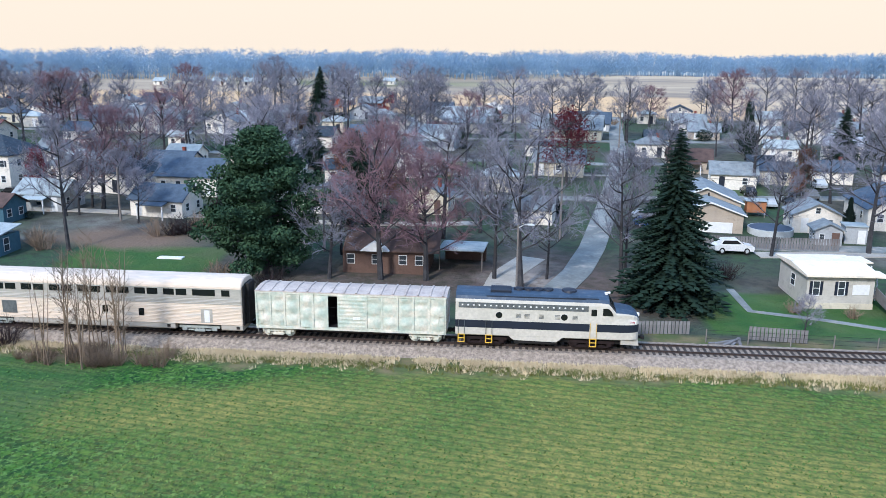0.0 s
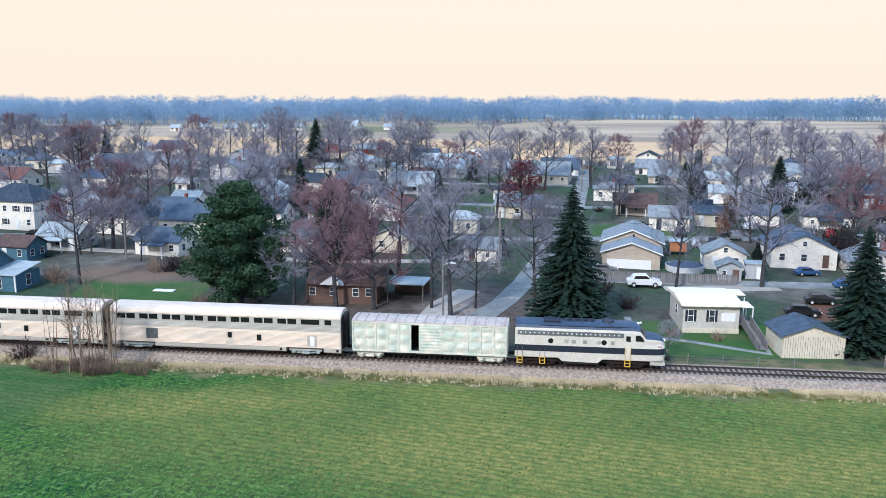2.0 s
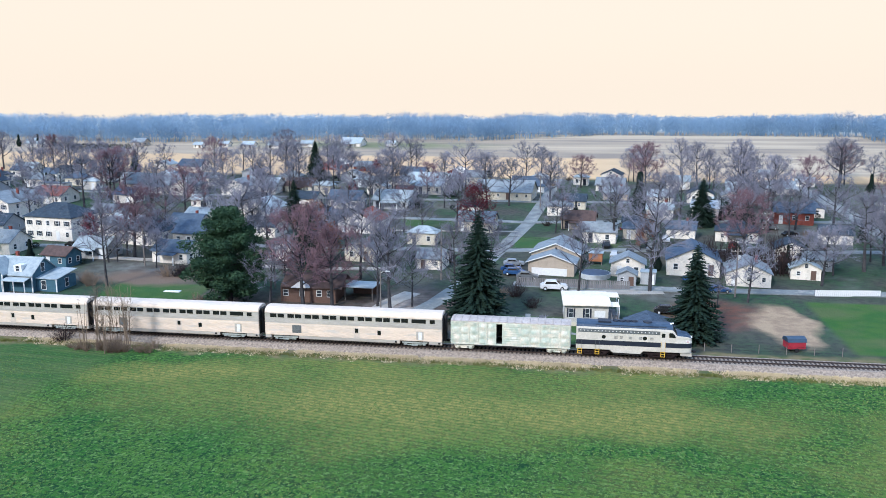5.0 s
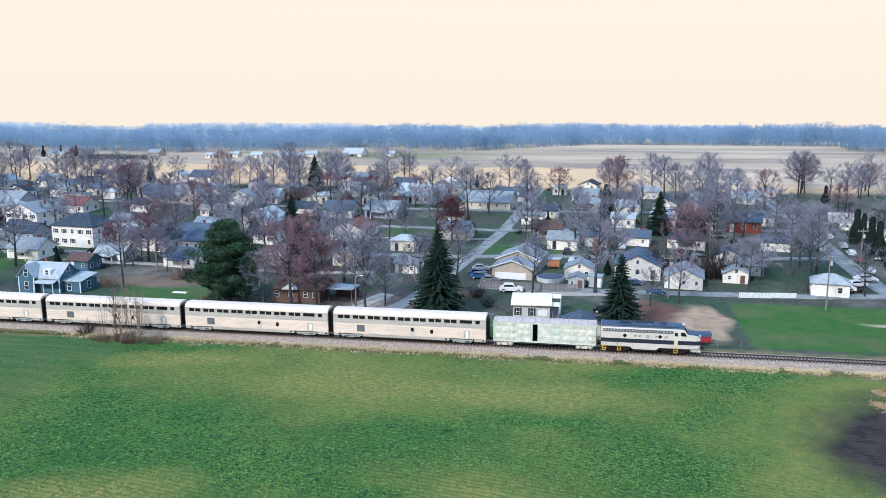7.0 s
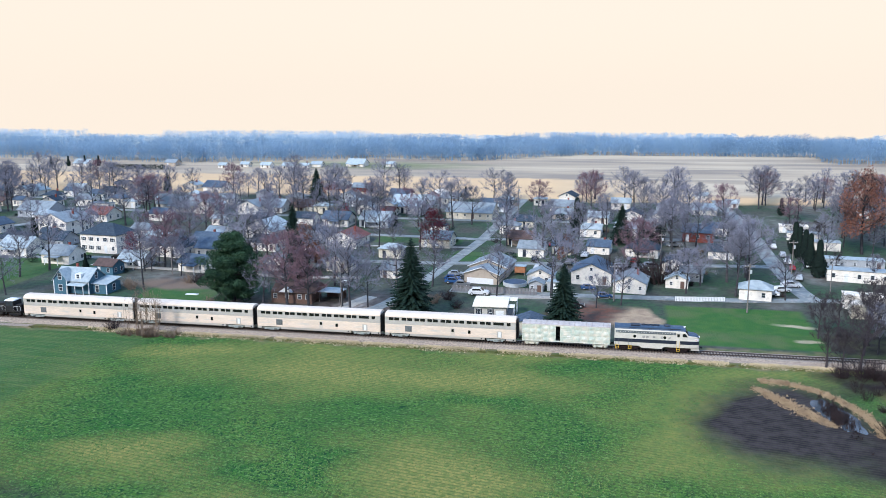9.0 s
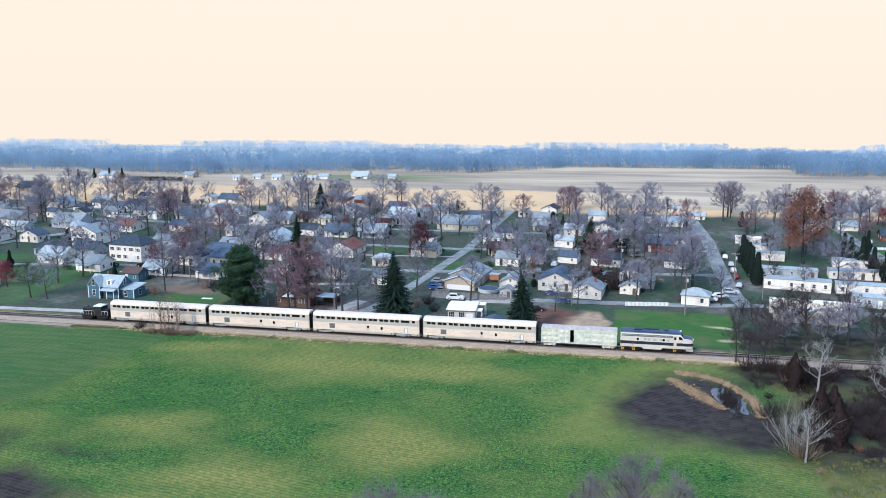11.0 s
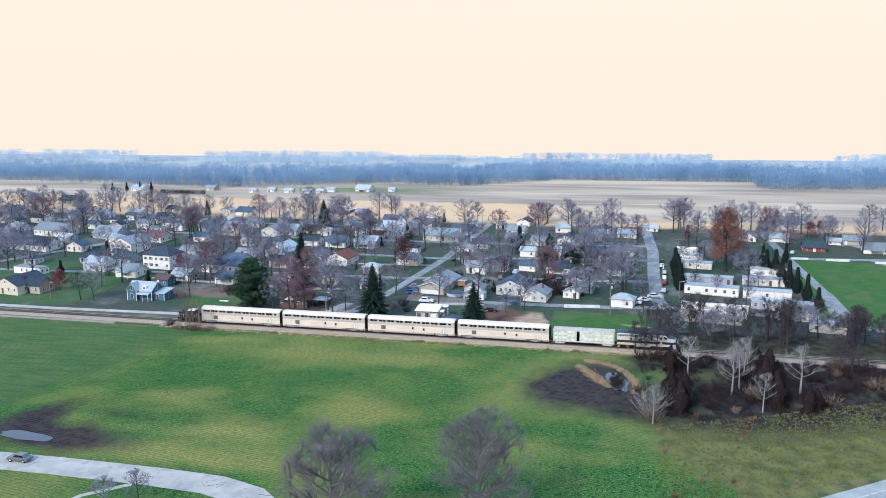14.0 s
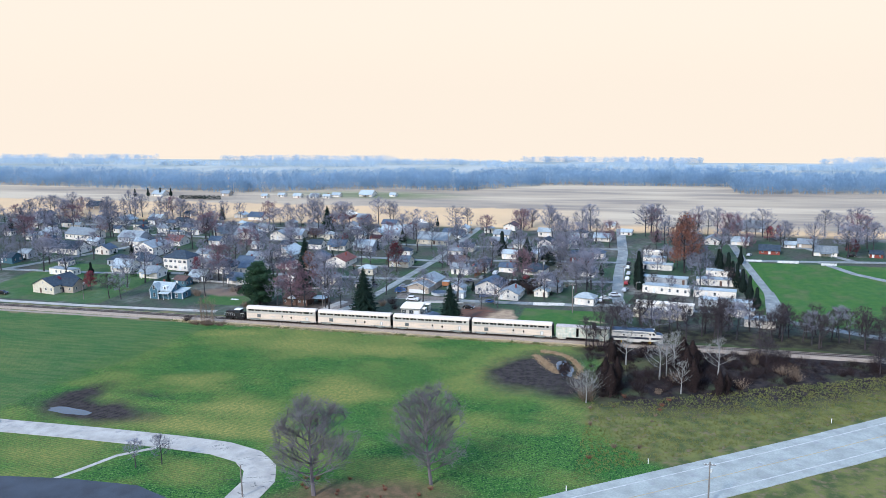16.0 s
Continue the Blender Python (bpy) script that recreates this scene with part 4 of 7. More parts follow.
# ---- roads ----
def build_roads():
    hwy = [(-640, -640), (-300, -390), (-120, -258), (20, -157), (60, -128), (91, -111.5), (109, -97.5), (126, -84.5), (148, -67.5), (163, -55.5), (200, -26), (260, 22), (330, 80)]
    ribbon("highway", hwy, 14.5, ASPHALT, "pale worn two-lane highway with cracked edges", 0.10)
    for off, wd, mt, nm in ((-4.6, 0.3, PAINT_W, "edge_line"), (4.6, 0.3, PAINT_W, "edge_line"), (0.0, 0.22, PAINT_Y, "centre_line")):
        line = []
        for k, (x, y) in enumerate(hwy):
            a, c = hwy[max(k - 1, 0)], hwy[min(k + 1, len(hwy) - 1)]
            d = Vector((c[0] - a[0], c[1] - a[1])).normalized()
            line.append((x - d.y * off, y + d.x * off))
        ribbon(nm, line, wd, mt, "faded painted line along the highway", 0.115, category="road marking")
    loop = [(-120, -96), (-60, -95), (-36, -94.8), (-10, -94), (10, -94), (22, -94.6), (30, -97), (35, -101.5), (37.5, -107), (37.5, -114), (38.5, -124), (43, -134), (46, -138)]
    ribbon("driveway", loop, 6.6, CONCRETE, "pale curving park driveway with dark cracks", 0.07)
    lot = [(-70, -128), (-30, -124), (0, -119.5), (14, -119), (22, -122)]
    ribbon("parking_lot", lot, 10, ASPHALT_DARK, "dark asphalt parking lot", 0.06)
    ribbon("footpath", [(8, -97.5), (2, -103), (-1, -110), (-4, -116)], 1.1, CONCRETE, "narrow concrete footpath", 0.05, category="path")
    streets = (
        ([(4, 11), (8, 22), (10.5, 32), (14.2, 51.7), (20, 84.8), (23, 117), (26, 150)], 3.5),
        ([(101, 38), (99.5, 46), (98.5, 75), (98.4, 109), (96.1, 139), (95, 156)], 4.6),
        ([(20, 34.6), (48, 34.5), (85, 36), (104, 38.5), (150, 34), (152, 60), (147, 104), (143, 150)], 3.4),
        ([(-60, 56), (14.2, 58), (28, 60.5), (51, 62.4), (98, 66)], 3.2),
        ([(-80, 44.5), (-20, 40), (-4, 42)], 2.2),
        ([(-60, 90), (20, 86), (60, 92), (98, 94)], 3.0),
        ([(-150, 115), (-60, 112), (22, 112), (97, 116)], 3.0),
        ([(-300, 128), (-190, 132), (-60, 138), (24, 136)], 3.0),
        ([(-30, 73), (18, 76)], 1.4),
        ([(-260, 20), (-190, 36), (-165, 46), (-146, 72), (-128, 96), (-120, 118)], 4.0),
        ([(-165, 46), (-120, 47), (-78, 52)], 3.0),
        ([(146, 104), (175, 106), (300, 118)], 3.2),
        ([(176, 106), (186, 90), (210, 70), (260, 40)], 3.2),
        ([(152, 62), (154, 30), (180, 18), (230, 14), (320, 8)], 4.0),
        ([(160, 132), (175, 128), (182, 118), (190, 108)], 3.0),
    )
    for line, w in streets:
        ribbon("street", line, w * 0.92, ASPHALT_TOWN if w > 2.5 else CONCRETE, "pale worn town street", 0.06)
    ribbon("gravel_road", [(-420, 5.4), (-200, 5.6), (-90, 5.6), (-38, 7.0)], 2.6, CONCRETE, "pale gravel road beside the railway", 0.05)
    ribbon("siding_ballast", [(-420, -5.0), (-160, -4.6), (-60, -4.2)], 1.6, BALLAST, "pale gravel shoulder below the track", 0.05)
    ribbon("driveway", [(30, 31), (40, 32), (46, 33)], 2.6, CONCRETE, "gravel driveway behind the mobile home", 0.05)
    ribbon("footpath", [(23.6, 17.5), (23.8, 10.5), (30, 8.6), (37.4, 6.2), (38, 15)], 0.8, ASPHALT_TOWN, "narrow concrete garden path", 0.05, category="path")
    ribbon("gravel_pad", [(-1, 12), (0, 20), (3, 27)], 3.4, CONCRETE, "broken pale paving of a disused yard", 0.04)
    g = Geo()
    g.box(-41.4, -38.4, 24.6, 25.6, gz(0, 25) - 0.2, gz(0, 25) + 0.12, b=0.03)
    tagged(new("concrete_slab", g.mesh("concrete_slab", TRIM)), "white concrete slab lying in the lawn", "slab")
    # wet hollows
    for cx, cy, rx, ry, turn, nm in ((88.7, -25.4, 2.1, 6.4, 13, "pond"), (-26, -82.4, 6.5, 1.8, -4, "puddle")):
        m = bpy.data.materials.get("still_water") or surface("still_water", (0.05, 0.06, 0.07), None, 0.06, 0.3, 3, 0.05)
        g = Geo()
        pts = []
        for k in range(28):
            t = 2 * math.pi * k / 28
            r = 1 + 0.35 * noise.noise(Vector((math.cos(t) * 1.7, math.sin(t) * 1.7, cx)))
            u, v = rx * r * math.cos(t), ry * r * math.sin(t)
            c, s = math.cos(radians(turn)), math.sin(radians(turn))
            pts.append((cx + u * c - v * s, cy + u * s + v * c, -0.57))
        g.face(pts)
        tagged(new(nm, g.mesh(nm, m)), "shallow still water in a muddy hollow", "water", kind="structure")
    # cracks sealed in the driveway
    rnd = random.Random(4)
    for k in range(26):
        i = rnd.randint(4, 10)
        x, y = loop[i][0] + rnd.uniform(-6, 4), loop[i][1] + rnd.uniform(-1.5, 2)
        g = Geo()
        a = rnd.uniform(0, 3.1)
        for j in range(5):
            x2, y2 = x + math.cos(a) * 0.8, y + math.sin(a) * 0.5
            g.box(min(x, x2), max(x, x2) + 0.05, min(y, y2), min(y, y2) + 0.10, -0.535, -0.522)
            x, y, a = x2, y2, a + rnd.uniform(-0.6, 0.6)
        ob = tagged(new("tar_seam", g.mesh("tar_seam", CRACK)), "dark sealed crack in the driveway", "road crack", kind="structure")


# ---- plants ----
def bare_tree_geo(seed, h, spread, limbs=6, upright=0.55, stems=1, twig=0.016, fork=0.28, twigs=17):
    """Trunk and crown of a leafless tree, its base at the origin: limbs that reach into a lumpy oval crown, filled with fine twigs."""
    r = random.Random(seed)
    trunk, crown = Geo(), Geo()
    low = fork * h * 0.75
    mid, rz, rx = (low + h) / 2, (h - low) / 2, h * (0.20 + 0.24 * spread)

    def held(p):
        """Draws a point back inside the crown's outline."""
        q = Vector((p.x / rx, p.y / rx, (p.z - mid) / rz))
        n = q.normalized()
        most = 1.0 + 0.20 * noise.noise(n * 1.9 + Vector((seed * 3.7, 0, 0)))
        if q.length > most:
            q = n * most * r.uniform(0.86, 1.0)
        return Vector((q.x * rx, q.y * rx, q.z * rz + mid))

    def loose(k):
        return Vector((r.uniform(-k, k), r.uniform(-k, k), r.uniform(-k, k)))

    def blade(a, b, w):
        u = (b - a).cross(loose(1)).normalized() * w
        i = len(crown.v)
        crown.v += [tuple(a - u), tuple(a + u), tuple(b)]
        crown.f.append((i, i + 1, i + 2))
        crown.m.append(0)

    def bowed(a, b, rise, n=4):
        c = a.lerp(b, 0.5) + Vector((0, 0, -rise)) + loose(0.03 * h)
        return [a.lerp(c, k / n).lerp(c.lerp(b, k / n), k / n) for k in range(n + 1)]

    def along(pts, t):
        k = min(len(pts) - 2, int(t * (len(pts) - 1)))
        return pts[k].lerp(pts[k + 1], t * (len(pts) - 1) - k)

    for s in range(stems):
        foot = Vector((r.uniform(-0.2, 0.2) * (stems - 1), r.uniform(-0.2, 0.2) * (stems - 1), -0.2))
        main = bowed(foot, Vector((r.uniform(-0.04, 0.04) * h, r.uniform(-0.04, 0.04) * h, h * 0.82)), 0)
        for k in range(4):
            trunk.tube(main[k], main[k + 1], h * 0.021 * (1 - 0.23 * k), h * 0.021 * (0.77 - 0.23 * k) + 0.006, 6)
        n = limbs + 6
        for i in range(n):
            f = (i + r.random()) / n
            a = i * 2.4 + r.uniform(-0.5, 0.5)
            start = along(main, min(0.97, (low / h + 0.05 + 0.62 * f * r.uniform(0.7, 1.0)) / 0.82))
            lift = -0.2 + 1.15 * f + r.uniform(-0.15, 0.15)
            flat = math.sqrt(max(0.05, 1 - min(0.95, abs(lift)) ** 2)) * r.uniform(0.75, 1.0)
            limb = bowed(start, held(Vector((math.cos(a) * flat * rx, math.sin(a) * flat * rx, mid + rz * min(lift, 0.97)))), rx * 0.16 * (1 - f))
            for k in range(4):
                trunk.tube(limb[k], limb[k + 1], h * 0.0068 * (1 - 0.22 * k), h * 0.0068 * (0.78 - 0.22 * k) + 0.004, 4)
            for j in range(9):
                t = r.uniform(0.2, 1.0)
                p = along(limb, min(t, 0.999))
                out = (Vector((p.x, p.y, (p.z - low) * 0.5)).normalized() * 0.7 + loose(0.9) + Vector((0, 0, 0.45 * upright))).normalized()
                e = held(p + out * h * r.uniform(0.10, 0.20))
                blade(p, e, h * 0.0036)
                blade(p + (e - p) * 0.4 + loose(0.01 * h), held(e + loose(0.05 * h)), h * 0.0024)
                for q in range(twigs):
                    b = p.lerp(e, r.uniform(0.2, 1.0))
                    d = ((e - p).normalized() + loose(0.95) + Vector((0, 0, 0.25))).normalized()
                    g = b + d * h * r.uniform(0.04, 0.095)
                    blade(b, g, twig)
                    blade(b.lerp(g, r.uniform(0.3, 0.8)), g + loose(0.035 * h), twig * 0.85)
    return trunk, crown


def leaf_cloud(g, centre, rad, n, size, r, squash=1.0):
    for k in range(n):
        while True:
            p = Vector((r.uniform(-1, 1), r.uniform(-1, 1), r.uniform(-1, 1)))
            if 0.25 < p.length < 1:
                break
        c = Vector(centre) + Vector((p.x * rad, p.y * rad, p.z * rad * squash))
        a = Vector((r.uniform(-1, 1), r.uniform(-1, 1), r.uniform(-1, 1))).normalized()
        b = a.orthogonal().normalized()
        s = size * r.uniform(0.5, 1.2)
        g.face([c + a * s, c + b * s * 0.6, c - a * s, c - b * s * 0.6])


def spruce_geo(seed, h, wide, needles=1.0):
    """Tiers of drooping boughs, ragged at the tips."""
    r = random.Random(seed)
    trunk, crown = Geo(), Geo()
    trunk.tube((0, 0, -0.3), (0, 0, h * 0.97), h * 0.016, 0.02, 7)
    z = h * 0.05
    while z < h * 0.985:
        f = (z / h)
        rad = wide * (1 - f) ** 0.85 * (1.0 if f > 0.12 else 0.7 + f * 2.5)
        n = int(11 + 15 * (1 - f))
        a0 = r.uniform(0, 6.3)
        for k in range(n):
            a = a0 + 6.283 * k / n + r.uniform(-0.25, 0.25)
            ln = rad * r.uniform(0.55, 1.22) + 0.12
            droop = r.uniform(0.10, 0.32) * (1 - 0.5 * f)
            d = Vector((math.cos(a), math.sin(a), 0))
            s = Vector((-d.y, d.x, 0))
            p0 = Vector((0, 0, z + r.uniform(-0.15, 0.15)))
            m = 8
            for j in range(m):
                t0, t1 = j / m, (j + 1.25) / m
                w = ln * 0.125 * (1 - t0) ** 0.5 + 0.07
                q0 = p0 + d * ln * t0 - Vector((0, 0, droop * ln * t0 * t0))
                q1 = p0 + d * ln * t1 - Vector((0, 0, droop * ln * t1 * t1 * 0.9))
                hang = Vector((0, 0, -w * r.uniform(0.5, 1.1)))
                for sg in (-1, 1):
                    tip = q0 + s * (sg * w * r.uniform(0.8, 1.4)) + d * (w * r.uniform(0.4, 1.0)) + hang * 0.6
                    crown.face([q0, q1, tip])
                    tip2 = q0 + s * (sg * w * 0.35) + hang * 1.4 + d * w * 0.4
                    crown.face([q0, q1, tip2])
        z += h * 0.017 + 0.06 * (1 - f)
    return trunk, crown


def pine_geo(seed, h, wide):
    """A broad old pine: long limbs in loose tiers, each carrying plates of needle tufts with gaps between them."""
    r = random.Random(seed)
    trunk, crown = Geo(), Geo()
    trunk.tube((0, 0, -0.3), (0.3, 0.1, h * 0.6), h * 0.028, h * 0.016, 8)
    trunk.tube((0.3, 0.1, h * 0.6), (0.1, 0, h * 0.95), h * 0.016, 0.05, 6)
    for k in range(64):
        f = 0.07 + 0.91 * (k + r.random()) / 64
        a = k * 2.4 + r.uniform(-0.5, 0.5)
        reach = wide * min(1.0, 0.62 + 1.5 * f, (1.04 - f) * 2.1) * r.uniform(0.6, 1.12)
        root = Vector((0.2, 0.05, h * f - reach * 0.12))
        tip = Vector((math.cos(a) * reach, math.sin(a) * reach, h * f + reach * 0.16 + r.uniform(-0.7, 0.7)))
        trunk.tube(root, tip, 0.09, 0.025, 4)
        for t, rad, n in ((1.0, 0.9, 190), (0.78, 1.25, 250), (0.52, 1.2, 190), (0.3, 0.9, 90)):
            c = root.lerp(tip, t) + Vector((r.uniform(-0.35, 0.35), r.uniform(-0.35, 0.35), 0.12))
            leaf_cloud(crown, c, rad * r.uniform(0.75, 1.2), n, 0.155, r, 0.72)
    return trunk, crown


def cedar_geo(seed, h, wide):
    r = random.Random(seed)
    trunk, crown = Geo(), Geo()
    trunk.tube((0, 0, -0.2), (0, 0, h * 0.8), 0.14, 0.03, 6)
    for k in range(1700):
        f = r.random() ** 0.9
        rad = wide * (1 - f) ** 0.55 * (0.75 + 0.25 * math.sin(f * 9 + seed)) * r.uniform(0.55, 1.0)
        a = r.uniform(0, 6.283)
        c = Vector((math.cos(a) * rad, math.sin(a) * rad, 0.1 + f * h))
        u = Vector((math.cos(a) * 0.25, math.sin(a) * 0.25, 1)).normalized()
        s = Vector((-math.sin(a), math.cos(a), 0)) * r.uniform(0.12, 0.28)
        ln = r.uniform(0.35, 0.8)
        crown.face([c - s, c + s, c + u * ln + s * 0.2])
    return trunk, crown


def bush_geo(seed, h, wide, n=90, w=0.03):
    r = random.Random(seed)
    g = Geo()
    for k in range(n):
        a, lean = r.uniform(0, 6.283), r.uniform(0, 1.0)
        p = Vector((math.cos(a), math.sin(a), 0)) * r.uniform(0, wide * 0.35)
        d = Vector((math.cos(a) * lean, math.sin(a) * lean, r.uniform(0.6, 1.2))).normalized()
        ln = h * r.uniform(0.5, 1.0)
        u = d.cross(Vector((r.uniform(-1, 1), r.uniform(-1, 1), 0.1))).normalized() * w
        b = p + d * ln
        g.face([p - u, p + u, b])
        for j in range(5):
            q = p + d * ln * r.uniform(0.3, 0.95)
            dd = (d + Vector((r.uniform(-1, 1), r.uniform(-1, 1), r.uniform(-0.2, 0.8))) * 0.8).normalized()
            g.face([q - u * 0.7, q + u * 0.7, q + dd * ln * r.uniform(0.2, 0.45)])
    return g


KINDS = {}


def plant(kind, x, y, size=1.0, turn=None, label=None, z=None):
    """Sets a copy of one of the grown plants at a place."""
    proto, base, cat, used = KINDS[kind]
    x, y = site(x, y)
    m = pose(x, y, gz(x, y) if z is None else z, 0, 0, PLANT_RND.uniform(0, 360) if turn is None else turn)
    if not used[0]:
        used[0], ob = True, proto
        proto.matrix_basis = m
    else:
        ob = copy_thing(proto, m)
    ob.scale = (size * PLANT_RND.uniform(0.88, 1.22), size * PLANT_RND.uniform(0.88, 1.22), size)
    if label:
        ob["label"] = label
    return ob


PLANT_RND = random.Random(11)


def grow_kinds():
    def reg(kind, name, label, cat, trunk, crown, bark, leaf, group=""):
        ob = thing(name, label, cat, group=group)
        if trunk:
            part("trunk", trunk, bark, ob)
        part("crown", crown, leaf, ob)
        KINDS[kind] = (ob, label, cat, [False])

    for k, (h, sp, li, up, fork) in enumerate(((10, 0.9, 7, 0.5, 0.3), (10, 0.75, 7, 0.8, 0.26), (10, 1.0, 7, 0.35, 0.28), (10, 0.6, 7, 0.9, 0.34), (10, 0.9, 8, 0.5, 0.24))):
        t, c = bare_tree_geo(20 + k, h, sp, li, up, 1, 0.015, fork)
        reg(f"bare{k}", "broad_tree" if k in (2, 4) else "bare_tree", "broad leafless tree with spreading limbs and fine twigs" if k in (2, 4) else "leafless deciduous tree with fine haze-paled twigs", "tree", t, c, BARK, TWIG, "bare town trees")
    for k, (sp, li, up, fork) in enumerate(((0.8, 7, 0.7, 0.26), (0.65, 7, 0.9, 0.2))):
        t, c = bare_tree_geo(30 + k, 10, sp, li, up, 1, 0.014, fork)
        reg(f"dark{k}", "bare_tree", "dark leafless tree rising from the scrub along the track", "tree", t, c, TWIG_TRACK, TWIG_TRACK, "trees along the track")
    t, c = bare_tree_geo(41, 10, 1.0, 10, 0.4, 1, 0.015, 0.2, 24)
    reg("russet", "maple_tree", "broad leafless maple with russet buds", "tree", t, c, BARK, TWIG_RED)
    t, c = bare_tree_geo(43, 10, 0.62, 5, 1.0, 1, 0.010, 0.3, 6)
    reg("birch", "pale_tree", "slender leafless tree with whitish bark", "tree", t, c, BARK_PALE, BARK_PALE)
    t, c = bare_tree_geo(45, 10, 0.95, 26, 0.7, 1, 0.009, 0.14, 30)
    reg("park", "park_tree", "leafless park tree with a dense fan of twigs", "tree", t, c, TWIG_PARK, TWIG_PARK)
    r = random.Random(44)
    t, c = Geo(), Geo()
    for k in range(5):
        p, d = Vector((r.uniform(-0.9, 0.9), r.uniform(-0.5, 0.5), -0.2)), Vector((r.uniform(-0.13, 0.13), r.uniform(-0.13, 0.13), 1)).normalized()
        ln = r.uniform(6.5, 9.5)
        t.tube(p, p + d * ln * 0.5, 0.045, 0.034, 5)
        t.tube(p + d * ln * 0.5, p + d * ln, 0.034, 0.008, 4)
        for j in range(26):
            q = p + d * ln * r.uniform(0.25, 0.97)
            a = r.uniform(0, 6.283)
            dd = Vector((math.cos(a) * 0.75, math.sin(a) * 0.75, r.uniform(0.5, 1.3))).normalized()
            e = q + dd * r.uniform(0.5, 1.5)
            u = dd.cross(Vector((0.3, 1, 0.2))).normalized() * 0.016
            c.face([q - u, q + u, e])
            for i in range(3):
                m = q.lerp(e, r.uniform(0.3, 0.9))
                c.face([m - u * 0.8, m + u * 0.8, m + (dd + Vector((r.uniform(-0.8, 0.8), r.uniform(-0.8, 0.8), 0.2))).normalized() * 0.5])
    reg("thicket", "sapling_clump", "clump of thin leafless saplings with pale stems", "saplings", t, c, BRUSH_BROWN, BRUSH_BROWN)
    for k, (lf, nm) in enumerate(((LEAF_RED, "dark red leaves"), (LEAF_RUST, "rust-brown leaves"))):
        t, c = bare_tree_geo(50 + k, 9, 0.85, 7, 0.6, 1, 0.02, 0.22, 6)
        r = random.Random(60 + k)
        lv = Geo()
        for q in range(80):
            a, f = r.uniform(0, 6.28), r.uniform(0.28, 0.97)
            rad = 3.0 * math.sin(min(1, (1 - f) * 1.6 + 0.18) * 1.57) * r.uniform(0.3, 0.95)
            leaf_cloud(lv, (math.cos(a) * rad, math.sin(a) * rad, 9 * f), 0.85, 60, 0.13, r)
        t.f += [tuple(i + len(t.v) for i in f) for f in c.f]
        t.m += c.m
        t.v += c.v
        reg(f"leafy{k}", "leafy_tree", f"rounded tree still holding {nm}", "tree", t, lv, BARK, lf)
    t, c = spruce_geo(1, 17, 5.3)
    reg("spruce", "spruce_tree", "tall dark spruce with drooping ragged boughs", "tree", t, c, BARK, NEEDLE)
    t, c = spruce_geo(7, 13.5, 4.0)
    reg("spruce2", "spruce_tree", "dense dark conical spruce beside the track", "tree", t, c, BARK, NEEDLE)
    t, c = pine_geo(3, 12.5, 5.0)
    reg("pine", "pine_tree", "broad dark green pine with tufted boughs", "tree", t, c, BARK, NEEDLE_PINE)
    t, c = cedar_geo(5, 8, 2.1)
    reg("cedar", "cedar_tree", "narrow dark green cedar", "tree", t, c, BARK, CEDAR, "cedars")
    t, c = cedar_geo(9, 8, 3.6)
    reg("bronze", "cedar_tree", "dark bronze evergreen cedar standing in the brush", "tree", t, c, BARK, CEDAR_BRONZE)
    for k, (mt, nm) in enumerate(((TWIG_DARK, "dark leafless brush"), (BRUSH_BROWN, "brown leafless bush"), (LEAF_RUST, "russet bush"))):
        reg(f"bush{k}", "bush", nm + " growing in a loose clump", "bush", None, bush_geo(70 + k, 3.0, 3.2, 120, 0.035), None, mt)
    reg("greybush", "willow_bush", "pale grey-green leafless bush", "bush", None, bush_geo(80, 5.5, 3.0, 60, 0.02), None, BARK_PALE)
    r = random.Random(90)
    g = Geo()
    leaf_cloud(g, (0, 0, 1.2), 1.5, 750, 0.14, r, 0.8)
    reg("evergreen", "evergreen_shrub", "rounded dark evergreen shrub", "bush", None, g, None, CEDAR)


def straw_strip(name, label, n, place, h, mat, seed):
    """Tufts of dry grass, too many to count."""
    r = random.Random(seed)
    g = Geo()
    for k in range(n):
        x, y = site(*place(r))
        z = gz(x, y)
        for j in range(7):
            a = r.uniform(0, 6.283)
            lean = r.uniform(0.1, 1.1)
            w = 0.04
            p = Vector((x + r.uniform(-0.2, 0.2), y + r.uniform(-0.2, 0.2), z))
            s = Vector((math.cos(a), math.sin(a), 0)) * w
            g.face([p - s, p + s, p + Vector((math.sin(a) * lean, math.cos(a) * lean, 1)) * h * r.uniform(0.5, 1.2)])
    tagged(new(name, g.mesh(name, mat)), label, "grass", kind="stuff")


